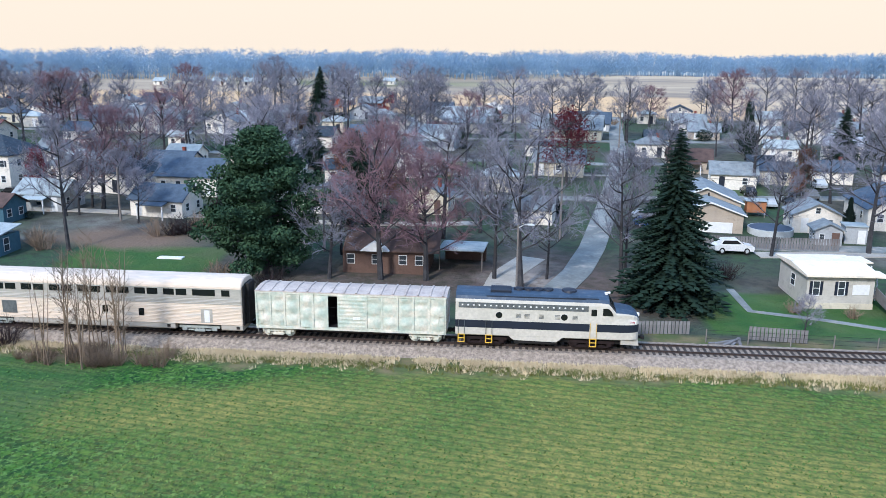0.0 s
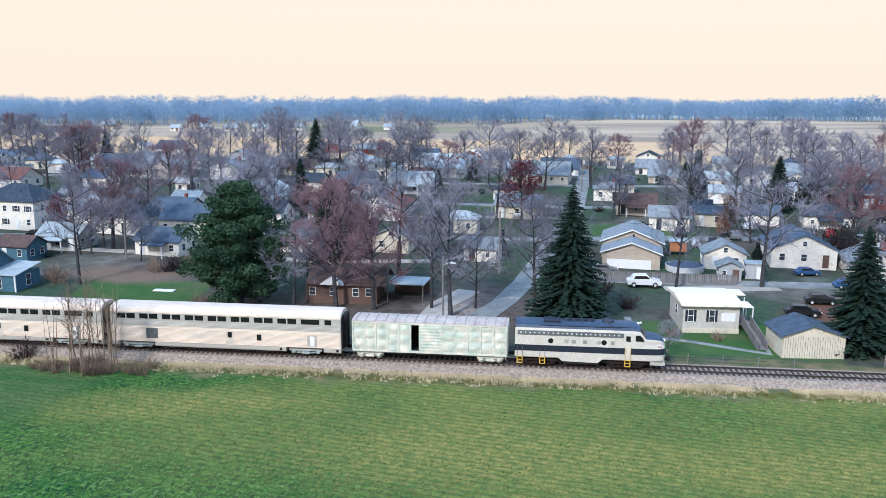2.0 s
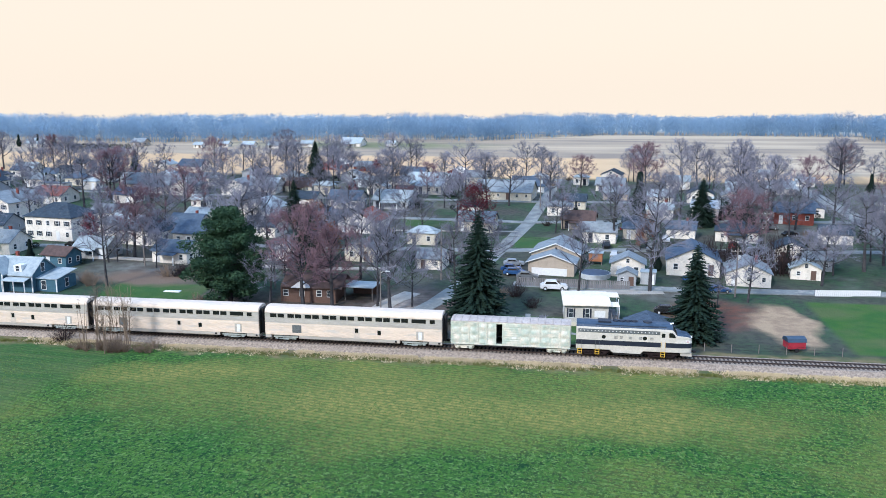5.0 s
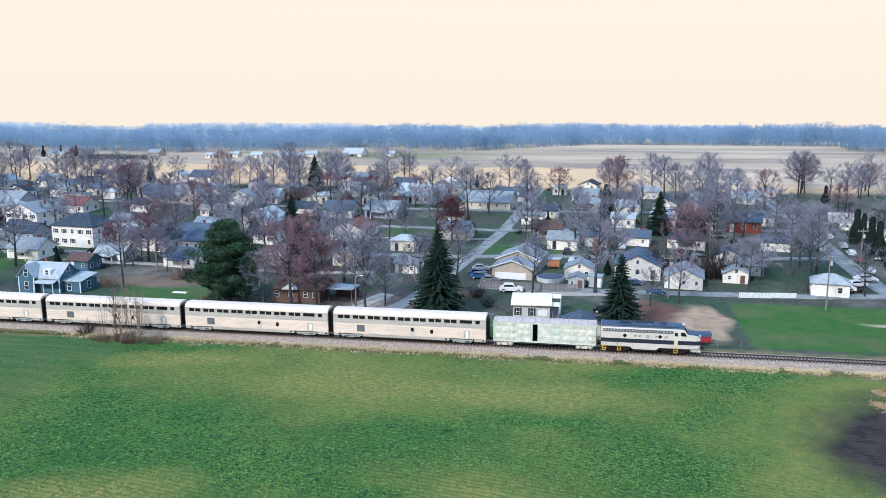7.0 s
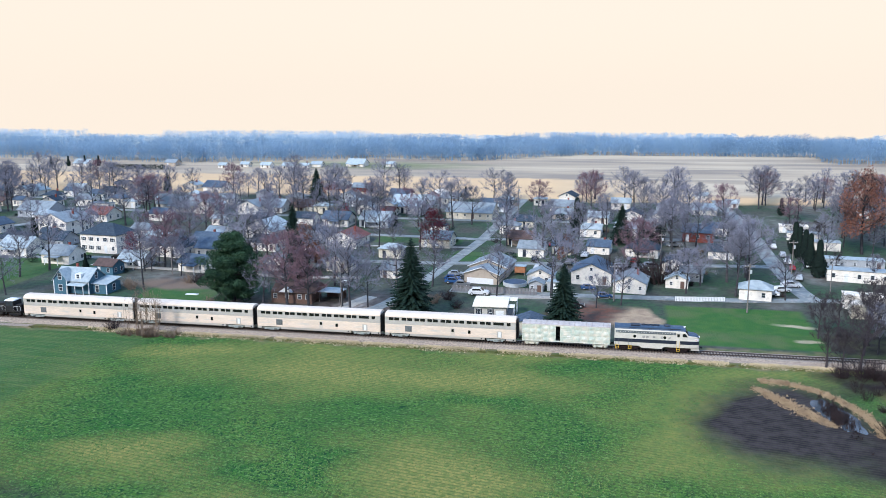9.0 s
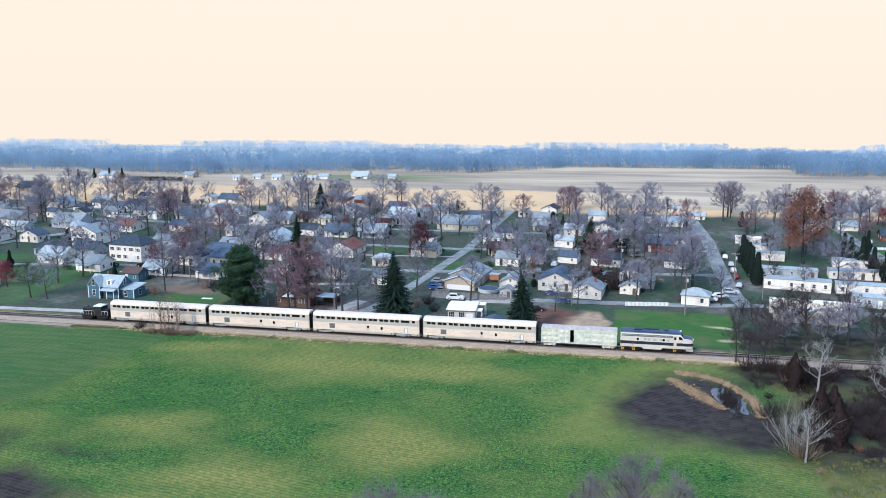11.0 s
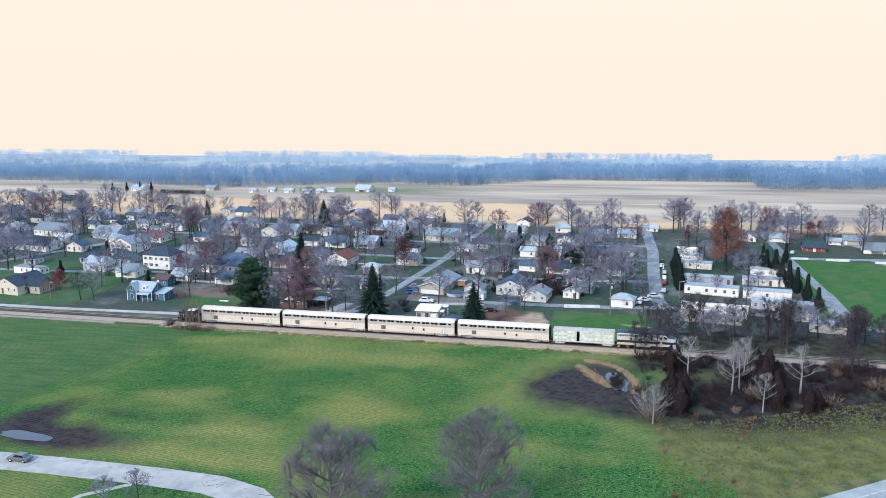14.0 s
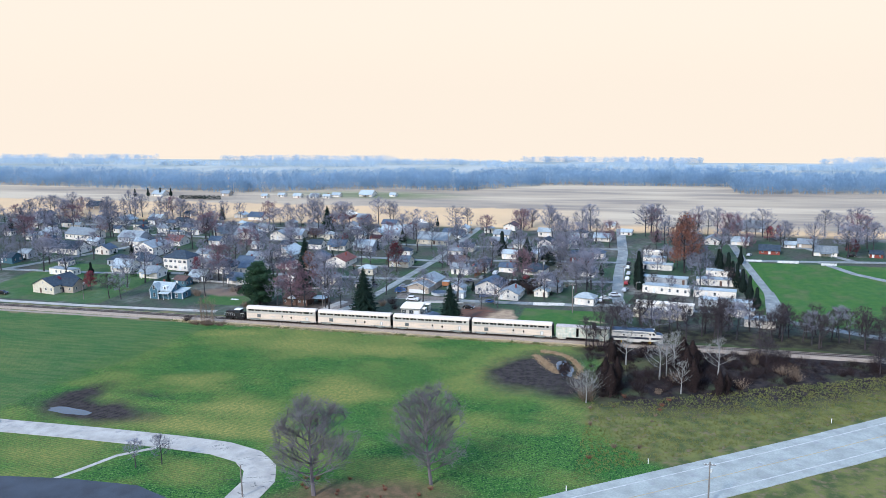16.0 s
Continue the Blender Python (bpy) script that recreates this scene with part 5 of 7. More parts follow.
def plants_all():
    grow_kinds()
    R = random.Random(5)
    # beside the track, across from the field
    plant("spruce", 16.2, 11.5, 1.03, 20)
    plant("spruce2", 47.7, 8.0, 1.05, 50)
    plant("pine", -26.4, 17.5, 1.24, 10)
    plant("russet", -13.4, 16.8, 1.75, 30, "broad leafless maple with russet buds behind the train")
    plant("bare2", -19.0, 16.5, 1.1)
    plant("bare4", 1.7, 15.2, 1.7, 0)
    plant("bare1", -1.2, 18.5, 1.35)
    plant("russet", -8.5, 17, 1.4)
    plant("bare0", 4.5, 19, 1.0)
    plant("bare3", 12.2, 16.5, 1.5)
    plant("bare1", 13.6, 24, 0.9)
    plant("spruce2", -20.5, 41, 0.95, None, "dark spruce standing among the town houses")
    plant("leafy0", 9.2, 67.8, 1.4)
    plant("leafy1", -17.5, 47, 0.85)
    plant("spruce2", -3.8, 117, 0.48, None, "small dark conifer on a lawn")
    plant("spruce2", -46.8, 129, 1.05, None, "tall dark spruce standing among the town houses")
    plant("leafy1", 123.4, 82.6, 2.5, 0, "large rounded tree with rust-brown leaves")
    plant("leafy0", -103, 24, 0.85)
    plant("leafy0", -116, 22, 0.6)
    plant("dark0", -88, 15, 1.0)
    plant("bare3", 25.8, 4.6, 0.42, None, "small thin leafless tree in front of the mobile home")
    plant("bare4", -91, 30, 1.3)
    plant("bare2", -82.5, 14.5, 1.1)
    for x, y, s in ((-61.8, 39.8, 0.95), (-60.4, 40.6, 0.85), (-54.5, 40.5, 0.95), (-50.2, 37.3, 0.75)):
        plant("bare3", x, y, s)
    for x, y in ((106, 75.8), (106.3, 71), (106.4, 66), (106.6, 57.7), (105.8, 80), (139.4, 81), (145.4, 98.3), (136.4, 89.9), (141.5, 66), (143, 60), (144.4, 50.4), (146, 42), (136.8, 84), (140.5, 74)):
        plant("cedar", x, y, R.uniform(0.85, 1.1))
    plant("spruce2", -36.3, 78.9, 0.8, None, "dark spruce standing among the town houses")
    plant("leafy1", -23.9, 55.8, 1.15, None, "rounded tree with rust-red leaves behind the pine")
    plant("cedar", 47.0, 101.0, 1.2)
    plant("leafy1", 45.8, 64.3, 0.85, None, "rounded tree with bronze foliage")
    plant("evergreen", 70.2, 85.3, 1.6)
    plant("spruce2", 60.3, 87.0, 0.85, None, "dark spruce standing beside a white shed")
    plant("bush0", 58.0, 49.0, 2.2, None, "large dark tangled shrub between the houses")
    plant("bush0", 69.0, 47.5, 2.4, None, "large dark tangled shrub between the houses")
    plant("bare2", 88.1, 58.0, 1.05, None, "dark spreading leafless tree")
    plant("bare0", 72.2, 44, 0.9)
    plant("bare4", 78, 47, 0.95)
    plant("bare2", 54, 26, 0.75)
    plant("leafy1", 44.5, 62, 0.5, None, "small rounded tree with bronze foliage")
    for x, y, s in ((63, 57, 0.55), (70, 94, 0.7), (66, 97, 0.75), (31, 63, 0.35)):
        plant("evergreen", x, y, s * 3, None, "large rounded dark evergreen shrub")
    # track side saplings and the brush by the far end of the field
    for x, y, s, kd in ((-34.2, -6.6, 1.15, "thicket"), (-31.4, -5.0, 1.12, "thicket"), (-36.2, -7.4, 0.9, "thicket"), (-32.8, -7.6, 1.0, "thicket"), (-30.4, -6.0, 0.95, "thicket"), (-33.2, -5.0, 1.2, "thicket")):
        plant(kd, x, y, s)
    for k in range(26):
        plant("bush1", -33 + R.gauss(0, 2.4), -5.9 + R.uniform(-1.8, 1.2), R.uniform(0.25, 0.5))
    plant("bush0", -42, -3.8, 0.8)
    for x, y, s in ((92.5, -3.0, 0.9), (94.7, -4.5, 0.75), (97.8, -3.2, 0.95), (101, 4.5, 1.0), (104, 5.5, 0.9), (109, 7, 0.9), (112, 4.5, 1.0), (118, 9, 0.95), (122, 6, 1.05), (127, 10, 0.9), (131, 5, 1.0), (137, 9, 1.1), (143, 6, 1.0), (150, 10, 1.0), (158, 8, 1.0), (166, 11, 1.1), (172, 7, 1.0), (180, 9, 1.0), (190, 8, 1.1)):
        plant(R.choice(("dark0", "dark1", "bare3")), x, y, s * 1.05)
    for x, y, s in ((105.1, -19.7, 1.1), (114.2, -29.9, 1.2), (116.0, -27, 1.25), (119.5, -39.5, 0.95), (129.1, -25.9, 1.2), (118, -18, 1.1)):
        plant("birch", x, y, s * 0.95)
    for k in range(44):
        plant(R.choice(("dark0", "dark1", "dark1")), R.uniform(96, 205), R.uniform(6, 21), R.uniform(0.8, 1.25))
    for k in range(9):
        plant("dark0", R.uniform(140, 205), R.uniform(-14, -6), R.uniform(0.7, 1.1))
    plant("greybush", 96.2, -45.8, 1.6)
    plant("birch", 96.9, -50.6, 0.85, None, "small leafless tree with whitish bark beside the field")
    plant("bush1", 97, -49, 1.2)
    def thick(r):
        x = r.uniform(94, 205) if r.random() < 0.6 else r.uniform(99, 150)
        return x, (r.uniform(min(-12, -48 + max(0, x - 102) * 0.48), -5.5) if r.random() < 0.85 else r.uniform(-9, -4.5))

    for k in range(110):
        plant(R.choice(("bush0", "bush0", "bush0", "bush0", "bush1")), *thick(R), R.uniform(0.4, 1.1))
    rest = Geo()
    for k in range(380):
        b = bush_geo(200 + k % 12, 3.0, 3.2, 48, 0.028)
        x, y = thick(R)
        s, i = R.uniform(0.3, 0.85), len(rest.v)
        rest.v += [(x + p * s, y + q * s, gz(x, y) + z * s) for p, q, z in b.v]
        rest.f += [tuple(j + i for j in f) for f in b.f]
        rest.m += b.m
    tagged(new("brush", rest.mesh("brush", TWIG_DARK)), "dense dark leafless brush between the track and the verge", "brush", kind="stuff")
    for x, y, s in ((101.2, -18.5, 0.85), (103.0, -16.5, 0.7), (102.4, -44.5, 0.95), (100.8, -40.5, 1.0), (103.6, -37, 0.9), (122.5, -36.5, 1.0), (121.0, -30, 1.1), (122.5, -24, 1.1), (120.4, -18, 1.0), (128.8, -38.0, 0.75), (130.6, -36.4, 0.6)):
        plant("bronze", x, y, s)
    for k in range(12):
        x = R.uniform(98, 120)
        plant(R.choice(("bush1", "bush2")), x, -58 - R.uniform(-10, 26) + (x - 98) * 0.6, R.uniform(0.2, 0.4))
    for x, y, s, kd in ((50.6, -109.8, 1.95, "park"), (71.3, -100.3, 2.0, "park"), (14, -104.5, 0.7, "bare1"), (9.5, -107, 0.62, "bare3")):
        plant(kd, x, y, s, None, "leafless park tree with a dense fan of twigs")
    for k in range(14):
        plant("bush2", 60 + R.uniform(-14, 12), -107 + R.uniform(-3, 5), R.uniform(0.15, 0.3))
    # hedges in the town
    for x, y, s in ((-44.9, 31.6, 0.8), (-43, 32, 0.8), (-41.5, 33, 0.9), (-39.8, 34, 0.9), (-38, 34, 0.7), (-56, 24, 0.9), (-58, 26, 0.8), (21, 27, 0.9), (18.5, 24, 0.8), (24, 21, 0.7), (28, 10.5, 0.45), (33, 9.5, 0.4), (-30, 14, 0.8), (-24, 12, 0.7)):
        plant(R.choice(("bush1", "bush0")), x, y, s)
    # the town's trees, between houses and streets
    spots = [(h[0] + 0.7, h[1] - 2.6 - 0.018 * (h[1] - 10), max(h[2], h[3]) * 0.6) for h in HOUSES]
    streets = [(x0, y0, x1, y1) for x0, y0, x1, y1 in ((8, 22, 26, 150), (100, 38, 95, 156), (-60, 57, 98, 66))]
    n = 0
    while n < 300:
        x = R.uniform(-250, 205)
        y = 24 + R.random() ** 0.85 * 132
        if y > 140 and R.random() < 0.4:
            y = R.uniform(146, 160)
        if x > 100 and y < 60 or (x > 143 and y < 112) or (60 < x < 98 and y < 36) or (-52 < x < -32 and y < 40) or (x < -85 and y < 34):
            continue
        if any(abs(x - a) < s and -2.5 * 1 < y - b < s or math.hypot(x - a, y - b) < s * 0.8 for a, b, s in spots):
            continue
        if any(abs((x - x0) * (y1 - y0) - (y - y0) * (x1 - x0)) / math.hypot(x1 - x0, y1 - y0) < 3.6 for x0, y0, x1, y1 in streets):
            continue
        kd = R.choice(("bare0", "bare1", "bare2", "bare3", "bare4", "bare0", "bare1", "bare3", "bare4", "bare2", "russet"))
        if R.random() < 0.07:
            kd = R.choice(("spruce2", "cedar", "leafy0", "leafy1", "evergreen"))
        size = {"spruce2": 0.6, "cedar": 0.7, "leafy0": 0.8, "leafy1": 0.8, "evergreen": 1.2}.get(kd, 1.42) * R.uniform(0.7, 1.2) * (1.0 if y < 60 else 0.88)
        plant(kd, x, y, size)
        n += 1
    for k in range(16):
        plant(R.choice(("bare1", "bare3", "dark1")), R.uniform(104, 144), R.uniform(40, 104), R.uniform(0.6, 0.95))
    # shrubs in the yards, close to the houses
    n = 0
    while n < 150:
        a, b, w, d = R.choice(HOUSES)
        x, y = a + R.choice((-1, 1)) * (w * 0.5 + R.uniform(0.8, 3.5)), b + R.uniform(-0.8, 0.5) * d
        if not (-230 < x < 98 and 26 < y < 150) or any(abs(x - p) < u * 0.5 + 0.5 and abs(y - q) < v * 0.5 + 0.5 for p, q, u, v in HOUSES):
            continue
        plant(R.choice(("evergreen", "bush0", "bush1", "bush0", "evergreen", "cedar")), x, y, R.uniform(0.3, 0.6))
        n += 1
    for x, y in ((-213.7, 209), (-206, 211.7), (-198.6, 214), (-191, 214)):
        plant("cedar", x, y, 0.62)
    for k in range(9):
        plant("evergreen", -178 + 3.2 * k, 206, 1.1)
    # straw along the rails, reeds at the pond
    def bank(r):
        while True:
            x = r.uniform(-48, 95)
            if noise.noise(Vector((x * 0.16, 7, 0))) + 0.8 * noise.noise(Vector((x * 0.55, 3, 0))) > r.uniform(-0.5, 0.5):
                return x, -2.9 - abs(r.gauss(0, 1.0))

    straw_strip("dry_grass", "tan dry grass along the foot of the ballast", 8500, bank, 0.28, STRAW, 1)
    straw_strip("green_grass", "ragged green grass along the foot of the ballast", 2200, lambda r: (r.uniform(-60, 98), -4.2 - abs(r.gauss(0, 0.7))), 0.3, GRASS_BLADE, 21)
    straw_strip("reeds", "tan flattened reeds round the pond", 1300, lambda r: (lambda a: (81.3 + (12.2 + r.gauss(0, 0.5)) * math.cos(a), -32.1 + (19.3 + r.gauss(0, 0.7)) * math.sin(a)))(r.uniform(-0.1, 1.65)), 0.35, REED, 2)
    straw_strip("bank_reeds", "tan flattened reeds on the pond bank", 1300, lambda r: (lambda q: (79.3 + 8.1 * q + r.gauss(0, 0.35 + 1.6 * q * (1 - q)), -16.6 - 14.2 * q + r.gauss(0, 0.35 + 1.6 * q * (1 - q))))(r.random()), 0.3, REED, 12)
    # dark blades added over the water in place of the trees' dark reflection
    straw_strip("pond_rushes", "dark blades added to darken the pond like reflected trees", 300, lambda r: (88.9 + r.gauss(0, 0.9) , -26.5 + r.gauss(0, 3.0)), 0.6, TWIG_DARK, 14)
    straw_strip("rough_grass", "rough olive grass on the highway verge", 7000, lambda r: (lambda x: (x, r.uniform(-92 + (x - 98) * 0.72, -50 + max(0, x - 102) * 0.5)))(r.uniform(98, 185)), 0.4, GRASS_BLADE, 3)
    crop_tufts()


def crop_tufts():
    """Short young blades that roughen the near half of the field."""
    r = random.Random(6)
    g = Geo()
    for k in range(60000):
        x, y = r.uniform(-46, 84), -6.5 - 62 * r.random() ** 0.9
        if (x - 82) ** 2 / 200 + (y + 32) ** 2 / 300 < 1:
            continue
        a, w, h = r.uniform(0, 6.283), r.uniform(0.06, 0.13), r.uniform(0.05, 0.12)
        s = Vector((math.cos(a), math.sin(a), 0)) * w
        p = Vector((x, y, -0.6))
        g.face([p - s, p + s, p + Vector((math.sin(a) * 0.1, math.cos(a) * 0.1 + 0.06, h))])
    m = surface("young_crop", (0.045, 0.125, 0.03), (0.15, 0.18, 0.05), 0.9, 0.045, 3, 0)
    nt = m.node_tree
    geo = nt.nodes.new("ShaderNodeNewGeometry")
    hs = nt.nodes.new("ShaderNodeHueSaturation")
    mr = nt.nodes.new("ShaderNodeMapRange")
    mr.inputs[3].default_value, mr.inputs[4].default_value = 0.65, 1.5
    nt.links.new(geo.outputs["Random Per Island"], mr.inputs[0])
    nt.links.new(mr.outputs[0], hs.inputs["Value"])
    b = nt.nodes["Principled BSDF"]
    nt.links.new(b.inputs["Base Color"].links[0].from_socket, hs.inputs["Color"])
    nt.links.new(hs.outputs[0], b.inputs["Base Color"])
    tagged(new("crop_blades", g.mesh("crop_blades", m)), "short young green crop in the near field", "crop", kind="stuff")


def far_woods():
    """Bare woods behind the stubble, many trunks deep, and woods beyond the next fields, coloured paler for haze."""
    r = random.Random(8)

    def front(x):
        for x0, y0, x1, y1 in ((-700, 250, -337, 236), (-337, 236, -152, 222), (-152, 222, -60, 246), (-60, 246, -11, 240), (-11, 240, 47, 268), (47, 268, 154, 270), (154, 252, 158, 245), (158, 245, 232, 252), (232, 252, 700, 275)):
            if x0 <= x <= x1:
                return y0 + (y1 - y0) * (x - x0) / (x1 - x0)
        return 262

    def grow(g, p, h, wide, n, thick):
        g.face([p + Vector((-0.12, 0, 0)), p + Vector((0.12, 0, 0)), p + Vector((0.03, 0, h * 0.8)), p + Vector((-0.03, 0, h * 0.8))])
        for j in range(n):
            a, u = r.uniform(0, 6.283), r.uniform(-0.9, 1)
            rad = wide * math.sqrt(1 - u * u * 0.9) * r.uniform(0.2, 1)
            q = p + Vector((math.cos(a) * rad, math.sin(a) * rad, h * (0.55 + 0.38 * u)))
            d = Vector((math.cos(a) * 0.8, math.sin(a) * 0.8, r.uniform(0.1, 1.0))).normalized()
            s = d.cross(Vector((0.3, 1, 0.1))).normalized() * thick * r.uniform(0.7, 1.3)
            g.face([q - s, q + s, q + d * h * r.uniform(0.10, 0.2)])

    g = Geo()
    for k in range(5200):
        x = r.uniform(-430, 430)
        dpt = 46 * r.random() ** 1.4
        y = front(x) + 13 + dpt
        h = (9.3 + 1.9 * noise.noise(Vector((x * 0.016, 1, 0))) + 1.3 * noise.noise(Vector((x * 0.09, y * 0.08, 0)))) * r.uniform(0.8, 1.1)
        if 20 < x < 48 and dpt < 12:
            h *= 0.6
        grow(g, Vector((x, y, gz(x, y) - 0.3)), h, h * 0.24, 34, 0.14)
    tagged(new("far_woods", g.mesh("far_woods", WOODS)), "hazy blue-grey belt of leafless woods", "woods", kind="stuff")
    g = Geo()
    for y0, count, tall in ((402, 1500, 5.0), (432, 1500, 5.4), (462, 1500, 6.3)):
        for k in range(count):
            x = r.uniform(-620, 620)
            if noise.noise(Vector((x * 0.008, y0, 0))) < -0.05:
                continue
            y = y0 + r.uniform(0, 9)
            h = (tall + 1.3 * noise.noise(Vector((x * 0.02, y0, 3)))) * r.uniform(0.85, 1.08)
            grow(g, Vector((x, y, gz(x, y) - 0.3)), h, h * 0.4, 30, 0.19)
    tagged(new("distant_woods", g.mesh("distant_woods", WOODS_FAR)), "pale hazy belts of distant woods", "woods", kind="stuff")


# ---- houses ----
HOUSES = []


def window_part(parent, x, y, z, w, h, axis, s, shutters=False):
    """A window on a wall facing axis 'x' or 'y' in direction s, at wall plane x or y."""
    f = Geo()
    t = 0.06

    def slab(a0, a1, z0, z1, d0, d1, g):
        d = sorted((d0 * s, d1 * s))
        if axis == "y":
            g.box(x + a0, x + a1, y + d[0], y + d[1], z0, z1)
        else:
            g.box(x + d[0], x + d[1], y + a0, y + a1, z0, z1)

    slab(-w / 2 - t, w / 2 + t, z - h / 2 - t, z - h / 2, 0.0, 0.05, f)
    slab(-w / 2 - t, w / 2 + t, z + h / 2, z + h / 2 + t, 0.0, 0.05, f)
    slab(-w / 2 - t, -w / 2, z - h / 2, z + h / 2, 0.0, 0.05, f)
    slab(w / 2, w / 2 + t, z - h / 2, z + h / 2, 0.0, 0.05, f)
    slab(-w / 2, w / 2, z - 0.025, z + 0.025, 0.0, 0.04, f)
    win = part("window", f, TRIM, parent)
    p = Geo()
    slab(-w / 2, w / 2, z - h / 2, z + h / 2, 0.004, 0.02, p)
    part("pane", p, GLASS, win)
    if shutters:
        for q in (-1, 1):
            sh = Geo()
            a = sorted((q * (w / 2 + t + 0.02), q * (w / 2 + t + 0.32)))
            slab(*a, z - h / 2, z + h / 2, 0.0, 0.04, sh)
            part("shutter", sh, NAVY, parent)


def roof_geo(w, d, h, rise, kind, over=0.35, t=0.14):
    """Roof over a w by d block whose walls end at h."""
    g = Geo()
    a, b = w / 2 + over, d / 2 + over
    lo = h - over * rise / ((d if kind == "gx" else w) / 2)
    if kind == "flat":
        g.box(-w / 2 - 0.15, w / 2 + 0.15, -d / 2 - 0.15, d / 2 + 0.15, h + 0.002, h + 0.16, b=0.03)
    elif kind == "gx":
        for s in (-1, 1):
            g.loft([[(x, 0, h + rise + t), (x, s * b, lo + t), (x, s * b, lo), (x, 0, h + rise)] for x in (-a, a)])
    elif kind == "gy":
        for s in (-1, 1):
            g.loft([[(0, y, h + rise + t), (s * a, y, lo + t), (s * a, y, lo), (0, y, h + rise)] for y in (-b, b)])
    else:
        r = max(0.0, w / 2 - d / 2)
        base = [(-a, -b, h), (a, -b, h), (a, b, h), (-a, b, h)]
        up = [(x, y, z + t) for x, y, z in base]
        ridge = [(-r, 0, h + rise + t), (r, 0, h + rise + t)]
        g.v = base + up + ridge
        g.f = [(3, 2, 1, 0), (0, 1, 5, 4), (1, 2, 6, 5), (2, 3, 7, 6), (3, 0, 4, 7), (4, 5, 9, 8), (6, 7, 8, 9), (5, 6, 9), (7, 4, 8)]
        g.m = [0] * 9
    return g


def house(x, y, w, d, h, kind, wall, roof, turn=None, rise=None, porch=None, chimney=None, name="house", label=None, rnd=random.Random(3)):
    """A small dwelling: walls, roof, windows, doors, now and then a porch or chimney."""
    HOUSES.append((x, y, w, d))
    turn = rnd.uniform(-11, -4) if turn is None else turn
    names = {WHITE: "white", CREAM: "cream", GREY: "grey", BLUE: "dark blue", TAN: "tan", BRICK: "red brick", TIN: "galvanised", BROWN: "brown"}
    rn = {ROOF_DARK: "dark shingles", ROOF_BLUE: "slate-blue shingles", ROOF_GREY: "grey shingles", ROOF_LIGHT: "pale grey roofing", ROOF_RED: "red-brown shingles", ROOF_BROWN: "brown shingles", ROOF_WHITE: "a white roof", TIN: "metal sheet"}
    if kind == "flat":
        name = "mobile_home"
        label = label or f"long {names[wall]} mobile home with {rn[roof]}"
    label = label or f"{names[wall]} {'two-storey' if h > 4 else 'small'} house roofed in {rn[roof]}"
    ob = thing(name, label, name.replace("_", " "), pose(x, y, gz(x, y) - 0.1, 0, 0, turn))
    rise = rise or (0.0 if kind == "flat" else (0.306 * d if kind in ("gx", "hip") else 0.23 * w))
    g = Geo()
    g.box(-w / 2, w / 2, -d / 2, d / 2, -0.8, h)
    if kind == "gx":
        for s in (-1, 1):
            g.loft([[(s * (w / 2) - q, -d / 2, h), (s * (w / 2) - q, d / 2, h), (s * (w / 2) - q, 0, h + rise - 0.02)] for q in ((0.0, 0.15 * s))])
    if kind == "gy":
        for s in (-1, 1):
            g.loft([[(-w / 2, s * (d / 2) - q, h), (w / 2, s * (d / 2) - q, h), (0, s * (d / 2) - q, h + rise - 0.02)] for q in ((0.0, 0.15 * s))])
    part("wall", g, wall, ob)
    part("roof", roof_geo(w, d, h, rise, kind), roof, ob)
    storeys = 2 if h > 4 else 1
    ww, wh = (0.75, 1.0) if h > 2.3 else (0.55, 0.7)
    for st in range(storeys):
        zc = h * (0.55 if storeys == 1 else (0.27 + 0.48 * st))
        n = max(2, int(w / 2.4))
        door = rnd.randrange(n) if st == 0 else -1
        for k in range(n):
            xx = -w / 2 + w * (k + 0.5) / n
            if k == door:
                dg = Geo()
                dg.box(xx - 0.45, xx + 0.45, -d / 2 - 0.05, -d / 2, 0.05, 0.05 + min(2.0, h * 0.8), b=0.01)
                part("door", dg, rnd.choice((TRIM, NAVY, BROWN, TRIM)), ob)
            elif rnd.random() < 0.85:
                window_part(ob, xx, -d / 2, zc, ww, wh, "y", -1, h > 4 and rnd.random() < 0.9)
        for s in (-1, 1):
            for yy in (-d / 4, d / 4):
                window_part(ob, s * w / 2, yy, zc, ww, wh, "x", s)
    if kind == "gy" and w > 5:
        window_part(ob, 0, -d / 2, h + rise * 0.4, 0.55, 0.7, "y", -1)
    if chimney or (chimney is None and rnd.random() < 0.3 and kind != "flat"):
        c = Geo()
        c.box(w * 0.2 - 0.25, w * 0.2 + 0.25, d * 0.08 - 0.25, d * 0.08 + 0.25, h, h + rise + 0.6)
        c.box(w * 0.2 - 0.3, w * 0.2 + 0.3, d * 0.08 - 0.3, d * 0.08 + 0.3, h + rise + 0.6, h + rise + 0.7)
        part("chimney", c, BRICK, ob)
    if porch or (porch is None and rnd.random() < 0.3 and kind in ("gx", "hip") and w > 7):
        p = Geo()
        pw = w * 0.5
        p.loft([[(xx, -d / 2, h * 0.92), (xx, -d / 2 - 1.8, h * 0.8), (xx, -d / 2 - 1.8, h * 0.8 - 0.12), (xx, -d / 2, h * 0.92 - 0.12)] for xx in (-pw / 2, pw / 2)])
        part("porch_roof", p, roof, ob)
        for xx in (-pw / 2 + 0.1, pw / 2 - 0.1):
            q = Geo()
            q.box(xx - 0.07, xx + 0.07, -d / 2 - 1.7, -d / 2 - 1.56, -0.6, h * 0.8 - 0.1)
            part("porch_post", q, TRIM, ob)
    return ob


